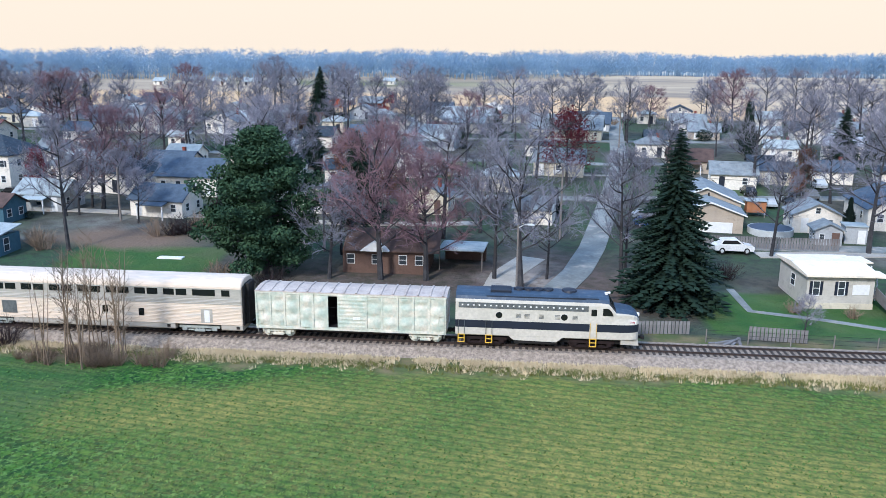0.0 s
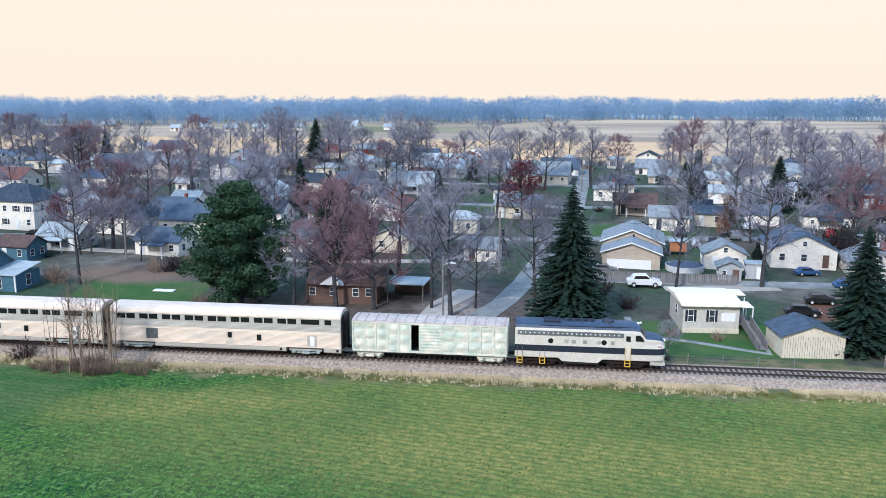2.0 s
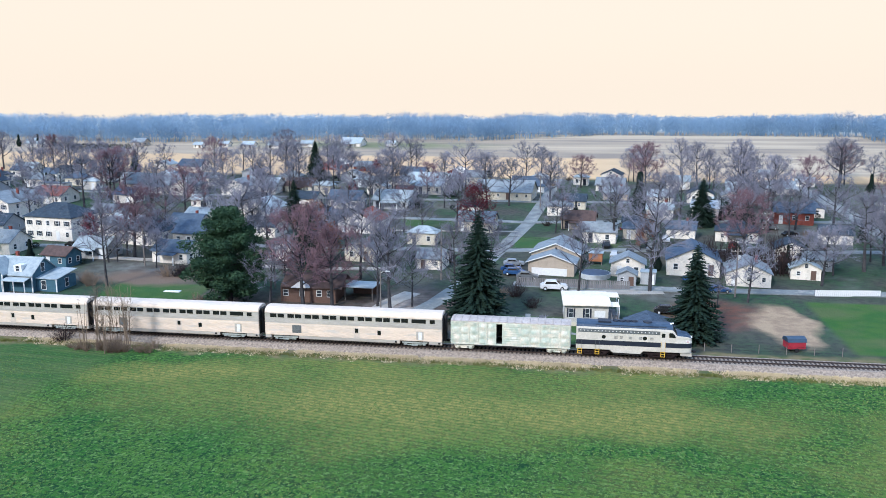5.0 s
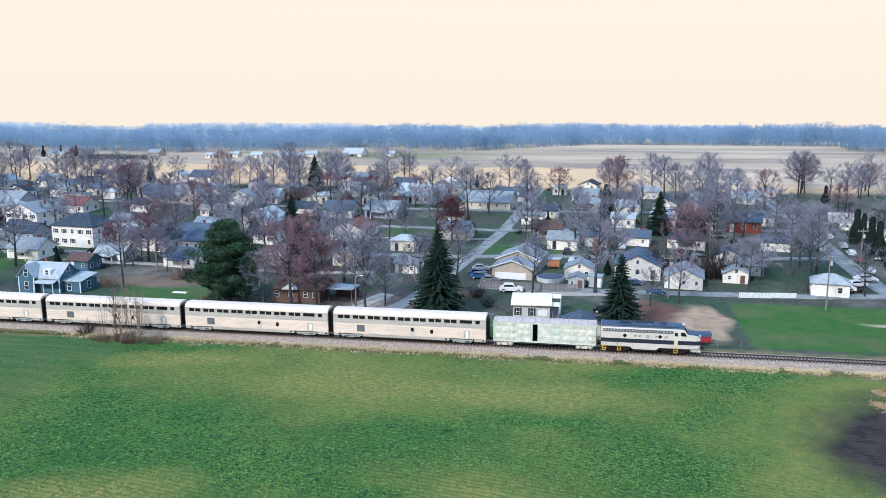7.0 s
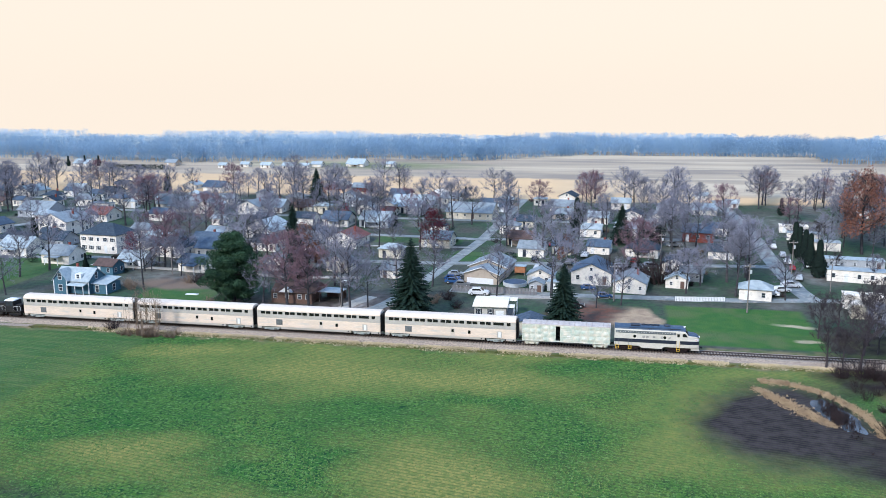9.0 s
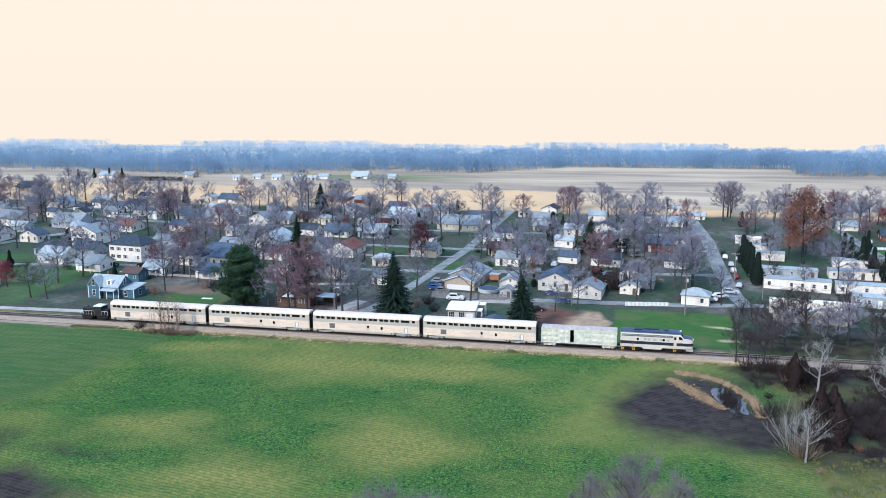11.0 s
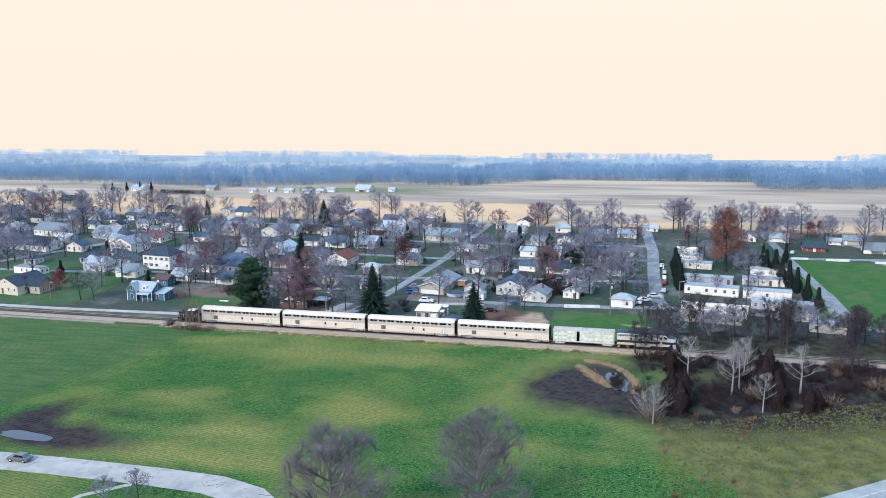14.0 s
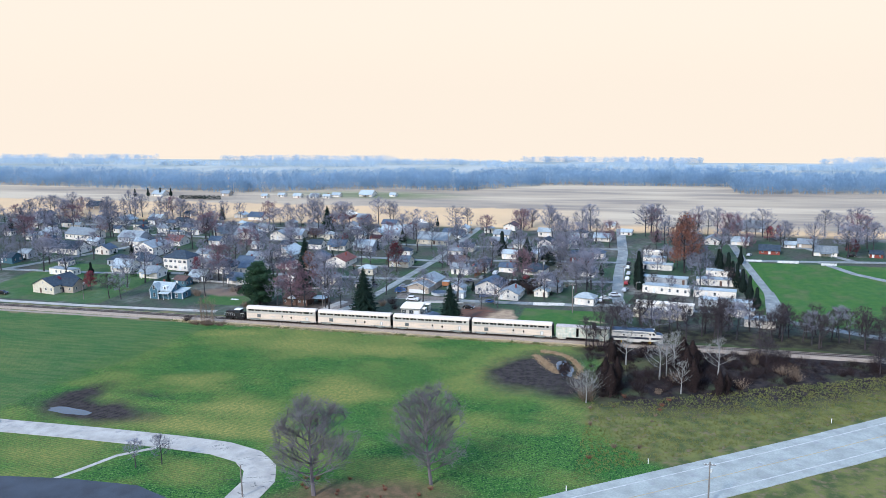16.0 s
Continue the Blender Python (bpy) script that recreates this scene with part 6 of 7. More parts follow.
def cottage():
    """The dark blue cottage with pale roof and white trim that stands by the line."""
    HOUSES.append((-66.3, 24.5, 16, 9))
    ob = thing("cottage", "dark blue gabled cottage with pale roof and white trim", "house", pose(-66.3, 24.5, gz(-65, 24.5) - 0.1, 0, 0, -4))
    g = Geo()
    g.box(-7, 2.5, -3.2, 3.2, -0.8, 3.2)
    g.box(-6.2, -2.6, -4.3, -3.2, -0.8, 3.4)
    for x0, x1, yy, h, rise in ((-6.2, -2.6, -4.3, 3.4, 2.3),):
        g.loft([[(x0, y, h), (x1, y, h), ((x0 + x1) / 2, y, h + rise)] for y in (yy, yy + 2.5)])
    for s, xx in ((-1, -7), (1, 2.5)):
        g.loft([[(xx, -3.2, 3.2), (xx, 3.2, 3.2), (xx, 0, 5.6)], [(xx - s * 0.15, -3.2, 3.2), (xx - s * 0.15, 3.2, 3.2), (xx - s * 0.15, 0, 5.6)]])
    g.box(2.5, 6.6, -2.2, 3.0, -0.8, 2.4)
    part("wall", g, BLUE, ob)
    r = Geo()
    for s in (-1, 1):
        r.loft([[(x, 0, 5.75), (x, s * 3.6, 3.0), (x, s * 3.6, 2.88), (x, 0, 5.6)] for x in (-7.3, 2.8)])
        r.loft([[(-4.4, y, 5.85), (-4.4 + s * 2.15, y, 3.2), (-4.4 + s * 2.15, y, 3.08), (-4.4, y, 5.7)] for y in (-4.6, -1.0)])
    r.loft([[(x, 3.2, 3.3), (x, -2.5, 2.42), (x, -2.5, 2.32), (x, 3.2, 3.2)] for x in (2.5, 6.9)])
    part("roof", r, ROOF_LIGHT, ob)
    p = Geo()
    p.loft([[(x, -3.2, 2.75), (x, -5.0, 2.3), (x, -5.0, 2.2), (x, -3.2, 2.65)] for x in (-2.4, 2.3)])
    part("porch_roof", p, ROOF_LIGHT, ob)
    for x in (-2.3, 0.0, 2.2):
        q = Geo()
        q.box(x - 0.06, x + 0.06, -4.95, -4.83, -0.6, 2.25)
        part("porch_post", q, TRIM, ob)
    for x, y, z, ax, s in ((-4.4, -4.3, 1.5, "y", -1), (-4.4, -4.3, 4.2, "y", -1), (2.5, -1.6, 1.5, "x", 1), (2.5, 1.0, 1.5, "x", 1), (2.5, -0.3, 4.0, "x", 1), (4.0, -2.2, 1.2, "y", -1), (6.6, 0.5, 1.3, "x", 1)):
        window_part(ob, x, y, z, 0.9, 1.5, ax, s)
    dm = Geo()
    dm.box(-1.3, 0.3, -2.9, -0.9, 3.4, 4.7)
    part("dormer", dm, TRIM, ob)
    window_part(ob, -0.5, -2.9, 4.1, 0.7, 0.9, "y", -1)
    for x0, x1, y0, y1, top in ((-7.12, -6.88, -3.32, -3.2, 3.2), (2.38, 2.62, -3.32, -3.2, 3.2), (-6.3, -6.1, -4.4, -4.3, 3.4), (-2.7, -2.5, -4.4, -4.3, 3.4), (6.5, 6.72, -2.32, -2.2, 2.4)):
        boxpart("corner_trim", (x0, x1, y0, y1, -0.5, top), TRIM, ob)
    c = Geo()
    c.box(-3.2, -2.7, 0.1, 0.6, 5.2, 6.5)
    part("chimney", c, BRICK, ob)


def mobile_home():
    """The white-roofed home behind the line, with ramp, carport and shutters."""
    HOUSES.append((31.7, 18.6, 8, 7))
    ob = thing("mobile_home", "pale mobile home with white overhanging roof and wooden ramp", "mobile home", pose(32.0, 19.2, gz(32, 18), 0, 0, 3))
    ob.scale = (0.9, 1.25, 1.15)
    g = Geo()
    g.box(-3.9, 3.3, -3.4, 2.4, -0.3, 2.9)
    part("wall", g, PUTTY, ob)
    sk = Geo()
    sk.box(-3.95, 3.35, -3.45, -3.402, -0.3, 0.45)
    part("skirting", sk, CREAM, ob)
    r = Geo()
    r.loft([[(x, -3.9, 2.85), (x, -3.9, 3.02), (x, -0.4, 3.35), (x, 3.0, 3.05), (x, 3.0, 2.9)] for x in (-4.3, 3.7)])
    r.box(3.7, 5.6, 0.6, 2.9, 2.86, 2.98, b=0.02)
    r.box(3.7, 5.2, -3.2, -1.0, 2.6, 2.7, b=0.02)
    part("roof", r, ROOF_WHITE, ob, "white coated roof")
    for x in (-2.9, -0.2):
        window_part(ob, x, -3.4, 1.75, 0.65, 1.2, "y", -1, True)
    bd = Geo()
    bd.box(1.0, 2.8, -3.43, -3.4, 1.2, 2.1, b=0.01)
    part("window_board", bd, TRIM, ob, "white boarded window")
    window_part(ob, -3.9, -0.6, 1.7, 0.8, 1.0, "x", -1)
    for x, y in ((5.5, 2.8), (5.5, 0.7), (5.1, -3.1), (5.1, -1.1)):
        q = Geo()
        q.box(x - 0.06, x + 0.06, y - 0.06, y + 0.06, -0.3, 2.65)
        part("porch_post", q, TRIM, ob)
    dk = Geo()
    dk.box(3.32, 5.2, -3.0, 2.0, 0.75, 0.9)
    part("deck", dk, WOOD_GREY, ob)
    rp = Geo()
    rp.loft([[(x, -3.0, 0.9), (x, -3.0, 0.75), (x, -8.2, -0.3), (x, -8.2, -0.15)] for x in (3.8, 4.9)])
    part("ramp", rp, WOOD_GREY, ob, "grey wooden ramp")
    for x in (3.8, 4.9):
        q = Geo()
        q.loft([[(x - 0.05, -3.0, 1.8), (x + 0.05, -3.0, 1.8), (x + 0.05, -3.0, 0.85), (x - 0.05, -3.0, 0.85)], [(x - 0.05, -8.2, 0.75), (x + 0.05, -8.2, 0.75), (x + 0.05, -8.2, -0.15), (x - 0.05, -8.2, -0.15)]])
        part("ramp_rail", q, WOOD_GREY, ob)


def garden_shed():
    HOUSES.append((40.9, 9.6, 7, 5))
    ob = thing("shed", "weathered pale board shed with blue-grey tin roof", "shed", pose(40.9, 9.6, gz(41, 9.6), 0, 0, 4))
    g = Geo()
    g.box(-3.3, 3.3, -2.6, 2.6, -0.2, 2.4)
    for s in (-1, 1):
        y = s * 2.6
        g.loft([[(-3.3, q, 2.4), (3.3, q, 2.4), (-0.2, q, 3.55)] for q in (y, y - s * 0.15)])
    part("wall", g, CREAM, ob)
    boards = Geo()
    for k in range(26):
        x = -3.25 + k * 0.26
        boards.box(x, x + 0.03, -2.615, -2.6, -0.1, 2.35)
    part("batten", boards, WOOD_GREY, ob)
    r = Geo()
    r.loft([[(-0.2, y, 3.65), (-3.6, y, 2.4), (-3.6, y, 2.32), (-0.2, y, 3.55)] for y in (-2.9, 2.9)])
    r.loft([[(-0.2, y, 3.65), (3.6, y, 2.4), (3.6, y, 2.32), (-0.2, y, 3.55)] for y in (-2.9, 2.9)])
    roof = part("roof", r, ROOF_BLUE, ob)
    for s in (-1, 1):
        for k in range(9):
            y, far = -2.8 + k * 0.68, -3.6 if s < 0 else 3.6
            q = Geo()
            q.loft([[(-0.2, y + e, 3.69), (far, y + e, 2.44), (far, y + e, 2.40), (-0.2, y + e, 3.64)] for e in (0, 0.05)])
            part("roof_rib", q, ROOF_BLUE, roof)


def big_garage():
    """The cream gabled building with two stepped roofs at the street corner."""
    HOUSES.append((26, 52, 11, 16))
    ob = thing("garage_building", "cream double-gabled garage building with grey shingle roofs", "garage", pose(25.8, 44.2, gz(26, 44) - 0.1, 0, 0, -7))
    for y0, y1, w, h, rise, nm in ((0, 6, 8.6, 2.6, 1.5, "front"), (6, 16, 9.4, 3.2, 1.9, "rear")):
        g = Geo()
        g.box(-w / 2, w / 2, y0, y1, -1.2, h)
        g.loft([[(-w / 2, y, h), (w / 2, y, h), (0, y, h + rise)] for y in (y0, y1)])
        part("wall", g, TAN, ob)
        r = Geo()
        for s in (-1, 1):
            r.loft([[(0, y, h + rise + 0.14), (s * (w / 2 + 0.4), y, h - 0.03), (s * (w / 2 + 0.4), y, h - 0.15), (0, y, h + rise)] for y in (y0 - 0.4, y1 + 0.3)])
        part("roof", r, ROOF_GREY, ob)
        f = Geo()
        for s in (-1, 1):
            f.loft([[(0, y, h + rise + 0.16), (s * (w / 2 + 0.42), y, h - 0.01), (s * (w / 2 + 0.42), y, h - 0.2), (0, y, h + rise - 0.04)] for y in (y0 - 0.46, y0 - 0.402)])
        part("barge_board", f, TRIM, ob, "white barge board")
    d = Geo()
    d.box(-3.6, 3.0, -0.08, 0.0, -0.2, 1.5, b=0.02)
    part("garage_door", d, TRIM, ob, "long white garage door")
    v = Geo()
    v.tube((0.2, 5.0, 3.6), (0.2, 5.0, 4.6), 0.12, 0.12, 8, cap=True)
    part("vent_pipe", v, BLACK, ob)


def brown_ranch():
    HOUSES.append((-10, 25, 16, 7))
    ob = thing("house", "low brown-roofed house with white trim behind the trees", "house", pose(-13.2, 25.0, gz(-10, 25), 0, 0, 0))
    g = Geo()
    g.box(-5.5, 4.0, -3.2, 3.2, -0.3, 2.6)
    for s, xx in ((-1, -5.5), (1, 4.0)):
        g.loft([[(xx, -3.2, 2.6), (xx, 3.2, 2.6), (xx, 0, 4.2)], [(xx - s * 0.15, -3.2, 2.6), (xx - s * 0.15, 3.2, 2.6), (xx - s * 0.15, 0, 4.2)]])
    part("wall", g, BROWN, ob)
    part("roof", roof_geo(9.8, 6.6, 2.6, 1.6, "gx"), ROOF_BROWN, ob)
    gb = Geo()
    gb.loft([[(-3.4, y, 2.6), (-0.2, y, 2.6), (-1.8, y, 3.7)] for y in (-4.2, -3.0)])
    part("porch_gable", gb, TRIM, ob, "white porch gable")
    for x in (-4.6, -1.8, 1.2, 3.0):
        window_part(ob, x, -3.2, 1.5, 0.8, 1.0, "y", -1)
    cp = thing("carport", "dark open carport with a pale flat roof", "carport", pose(-5.6, 26.0, gz(-3, 26), 0, 0, -4))
    r = Geo()
    r.box(-2.6, 2.6, -2.4, 2.4, 2.2, 2.34, b=0.02)
    part("roof", r, ROOF_LIGHT, cp)
    for x in (-2.4, 2.4):
        for y in (-2.2, 2.2):
            q = Geo()
            q.box(x - 0.06, x + 0.06, y - 0.06, y + 0.06, -0.3, 2.2)
            part("post", q, POLE, cp)
    b = Geo()
    b.box(-2.4, 2.4, 2.2, 2.3, -0.2, 2.2)
    part("back_wall", b, BROWN, cp)


def cars_all():
    rnd = random.Random(17)
    paints = {}
    for nm, c in (("white", (0.75, 0.75, 0.74)), ("black", (0.015, 0.016, 0.018)), ("silver", (0.42, 0.44, 0.46)), ("blue", (0.03, 0.09, 0.22)), ("red", (0.32, 0.03, 0.03)), ("grey", (0.14, 0.15, 0.16))):
        paints[nm] = surface(nm + "_car_paint", c, tuple(q * 0.9 for q in c), 0.25, 1, 6, 0)
    protos = {}

    def car(nm, x, y, turn, size=1.0, z=None):
        x, y = site(x, y)
        m = pose(x, y, gz(x, y) + 0.07 if z is None else z, 0, 0, turn)
        if nm in protos:
            ob = copy_thing(protos[nm], m)
        else:
            ob = thing("car", f"{nm} car parked on the pale paving", "car", m, "parked cars")
            g = Geo()
            prof = [(-2.2, 0.35), (-2.25, 0.75), (-1.9, 0.95), (1.0, 0.98), (2.1, 0.82), (2.25, 0.55), (2.2, 0.3)]
            g.loft([[(a, yy * k, z) for a, z in prof] for yy, k in ((-0.86, 1), (-0.8, 1), (0.8, 1), (0.86, 1))])
            g.loft([[(-1.75, -0.78, 0.94), (-1.35, -0.66, 1.45), (0.35, -0.66, 1.47), (1.05, -0.78, 0.97)], [(-1.75, 0.78, 0.94), (-1.35, 0.66, 1.45), (0.35, 0.66, 1.47), (1.05, 0.78, 0.97)]])
            part("body", g, paints[nm], ob)
            for s in (-1, 1):
                q = Geo()
                q.loft([[(-1.45, s * 0.765, 1.0), (-1.25, s * 0.70, 1.36), (0.25, s * 0.70, 1.38), (0.75, s * 0.77, 1.02)], [(-1.45, s * 0.785, 1.0), (-1.25, s * 0.72, 1.36), (0.25, s * 0.72, 1.38), (0.75, s * 0.79, 1.02)]])
                part("side_window", q, CARGLASS, ob)
            q = Geo()
            q.loft([[(0.45, -0.6, 1.42), (1.06, -0.7, 1.0), (1.1, -0.7, 1.0), (0.5, -0.6, 1.43)], [(0.45, 0.6, 1.42), (1.06, 0.7, 1.0), (1.1, 0.7, 1.0), (0.5, 0.6, 1.43)]])
            part("windscreen", q, CARGLASS, ob)
            for a in (-1.4, 1.4):
                for s in (-1, 1):
                    wv = Geo()
                    wv.tube((a, s * 0.7, 0.32), (a, s * 0.9, 0.32), 0.33, 0.33, 14, cap=True)
                    wl = part("wheel", wv, BLACK, ob)
                    hb = Geo()
                    hb.tube((a, s * 0.9, 0.32), (a, s * 0.915, 0.32), 0.19, 0.19, 10, cap=True)
                    part("hubcap", hb, LAMP, wl)
            for s in (-1, 1):
                lg = Geo()
                lg.box(2.2, 2.27, s * 0.62 - 0.15, s * 0.62 + 0.15, 0.58, 0.72)
                part("headlight", lg, TRIM, ob)
            protos[nm] = ob
        ob.scale = (size,) * 3
        return ob

    suv = car("white", 27.3, 31.6, 2, 1.0)
    suv.scale = (1.05, 1.05, 1.2)
    suv["label"] = "white sport utility car parked behind a fence"
    for nm, x, y, t, s in (("black", 45.5, 20.5, -5, 0.95), ("black", 49.5, 26, -3, 0.9), ("blue", 19.8, 40.5, 4, 0.95), ("blue", 19, 43, 2, 0.9), ("silver", 19.2, 47, 5, 0.9), ("grey", 22.3, 38.2, 0, 0.9), ("silver", 38.9, 56, 80, 0.85), ("black", 42, 58, 80, 0.85), ("black", 63, 59, 0, 0.95), ("grey", 68, 60.5, 0, 0.95), ("white", 92.5, 41, -15, 0.95), ("white", 95.5, 44, 20, 0.95),
                           ("silver", 101.8, 55, 75, 0.9), ("red", 102.0, 64, 80, 0.9), ("white", 102.0, 70, 85, 0.9), ("silver", 102.2, 77, 85, 0.9), ("white", 101.5, 86, 85, 0.85), ("black", 101.6, 92, 85, 0.8), ("silver", -139, 12.5, 0, 1.0), ("black", -134.5, 12.6, 4, 1.0), ("black", -76, 50.5, 0, 0.9), ("grey", -71, 52, 30, 0.85), ("blue", 55.6, 33.8, 4, 0.85),
                           ("white", 142, 44, 60, 0.9), ("white", 140, 36, 10, 0.9), ("red", 36, 76, 60, 0.8), ("black", 78, 78, 20, 0.8), ("grey", 160, 118, 10, 0.8), ("black", 190, 116, 0, 0.8), ("red", 40, 80, 0, 0.7), ("blue", 52, 40, 10, 0.8), ("silver", 150, 112, 70, 0.8), ("black", 64.4, 55.3, 3, 1.05), ("silver", 67.2, 61.1, 8, 1.0), ("red", 63.5, 65.2, 78, 1.0), ("white", 50.4, 69.7, 84, 1.0), ("white", 106.9, 78.9, 80, 1.0), ("white", 106.7, 67.0, 82, 1.0), ("white", 98.5, 48.2, 4, 1.0), ("grey", 74.7, 84.4, 5, 1.0), ("silver", 71.5, 56.5, 2, 1.0), ("black", 60.2, 57.4, 0, 1.0), ("grey", 46.5, 62.0, 85, 1.0), ("black", 37.5, 63.5, 88, 1.0), ("white", 8.5, 76.0, 80, 1.0)):
        car(nm, x, y, t, s)
    mover = car("grey", 0, -93.5, 180, 1.0)
    mover["label"] = "grey car driving along the park driveway"
    MOVING.append((mover, [(0.0, 30.0, -97.0, 150), (6.0, 26.0, -95.5, 160), (11.0, 13.0, -93.9, 178), (12.5, 2.6, -91.8, 180), (14.5, -24.6, -92.9, 180), (15.0, -29.0, -93.1, 180), (16.0, -40.0, -93.6, 180)]))


# ---- poles, fences, small things ----
def utility_pole(x, y, h, cross=True, label="weathered wooden utility pole with crossarm and insulators"):
    x, y = site(x, y)
    ob = thing("utility_pole", label, "pole", pose(x, y, gz(x, y), 0, 0, 8), "utility poles")
    g = Geo()
    g.tube((0, 0, -0.4), (0, 0, h), 0.17, 0.11, 8, cap=True)
    part("pole", g, POLE, ob)
    if cross:
        c = Geo()
        c.box(-1.1, 1.1, -0.06, 0.06, h - 0.7, h - 0.55)
        part("crossarm", c, POLE, ob)
        for q in (-1.0, -0.4, 0.4, 1.0):
            i = Geo()
            i.tube((q, 0, h - 0.55), (q, 0, h - 0.35), 0.05, 0.04, 6, cap=True)
            part("insulator", i, TRIM, ob)
        t = Geo()
        t.tube((0.3, -0.1, h - 2.1), (0.3, -0.1, h - 1.3), 0.2, 0.2, 10, cap=True)
        part("transformer", t, LAMP, ob)
    return ob


def wire(a, b, sag=0.5):
    g = Geo()
    a, b = Vector((*site(a[0], a[1]), a[2])), Vector((*site(b[0], b[1]), b[2]))
    rings = []
    for k in range(9):
        t = k / 8
        p = a.lerp(b, t) - Vector((0, 0, sag * 4 * t * (1 - t)))
        rings.append([p + Vector((0, 0, 0.025)), p + Vector((0, 0.02, -0.012)), p + Vector((0, -0.02, -0.012))])
    g.loft(rings)
    tagged(new("overhead_wire", g.mesh("overhead_wire", WIRE)), "thin black overhead wire between poles", "wire")


def street_lamp(x, y, h):
    x, y = site(x, y)
    ob = thing("street_lamp", "white-headed street lamp on a wooden pole", "street lamp", pose(x, y, gz(x, y)))
    g = Geo()
    g.tube((0, 0, -0.3), (0, 0, h), 0.12, 0.09, 8, cap=True)
    part("pole", g, POLE, ob)
    a = Geo()
    a.tube((0, 0, h - 0.4), (0.5, -0.2, h), 0.035, 0.035, 6)
    a.tube((0.5, -0.2, h), (1.0, -0.3, h + 0.05), 0.035, 0.035, 6)
    part("arm", a, LAMP, ob)
    hd = Geo()
    hd.loft([[(0.9, -0.42, h), (0.9, -0.18, h), (0.9, -0.2, h + 0.14), (0.9, -0.4, h + 0.14)], [(1.55, -0.42, h - 0.02), (1.55, -0.2, h - 0.02), (1.55, -0.26, h + 0.08), (1.55, -0.36, h + 0.08)]])
    part("head", hd, LAMP, ob)


def board_fence(x0, y0, x1, y1, h, mat, label):
    (x0, y0), (x1, y1) = site(x0, y0), site(x1, y1)
    ob = thing("fence", label, "fence")
    n = max(2, int(math.hypot(x1 - x0, y1 - y0) / 0.32))
    me = None
    ang = math.atan2(y1 - y0, x1 - x0)
    g = Geo()
    g.box(-0.13, 0.13, -0.015, 0.015, -0.1, h)
    me = g.mesh("board", mat)
    for k in range(n):
        t = (k + 0.5) / n
        x, y = x0 + (x1 - x0) * t, y0 + (y1 - y0) * t
        b = part("board", me, None, ob)
        b.matrix_basis = pose(x, y, gz(x, y), 0, 0, math.degrees(ang))
    return ob


def wire_fence(x0, y0, x1, y1, h=1.2):
    (x0, y0), (x1, y1) = site(x0, y0), site(x1, y1)
    ob = thing("wire_fence", "low wire fence on weathered wooden posts", "fence")
    n = max(2, int(math.hypot(x1 - x0, y1 - y0) / 3.2))
    for k in range(n + 1):
        t = k / n
        x, y = x0 + (x1 - x0) * t, y0 + (y1 - y0) * t
        g = Geo()
        g.tube((x, y, gz(x, y) - 0.2), (x, y, gz(x, y) + h), 0.06, 0.05, 6, cap=True)
        part("post", g, POLE, ob)
    for q in (0.35, 0.75, 1.1):
        g = Geo()
        g.tube((x0, y0, gz(x0, y0) + q), (x1, y1, gz(x1, y1) + q), 0.015, 0.015, 3)
        part("wire", g, WIRE, ob)


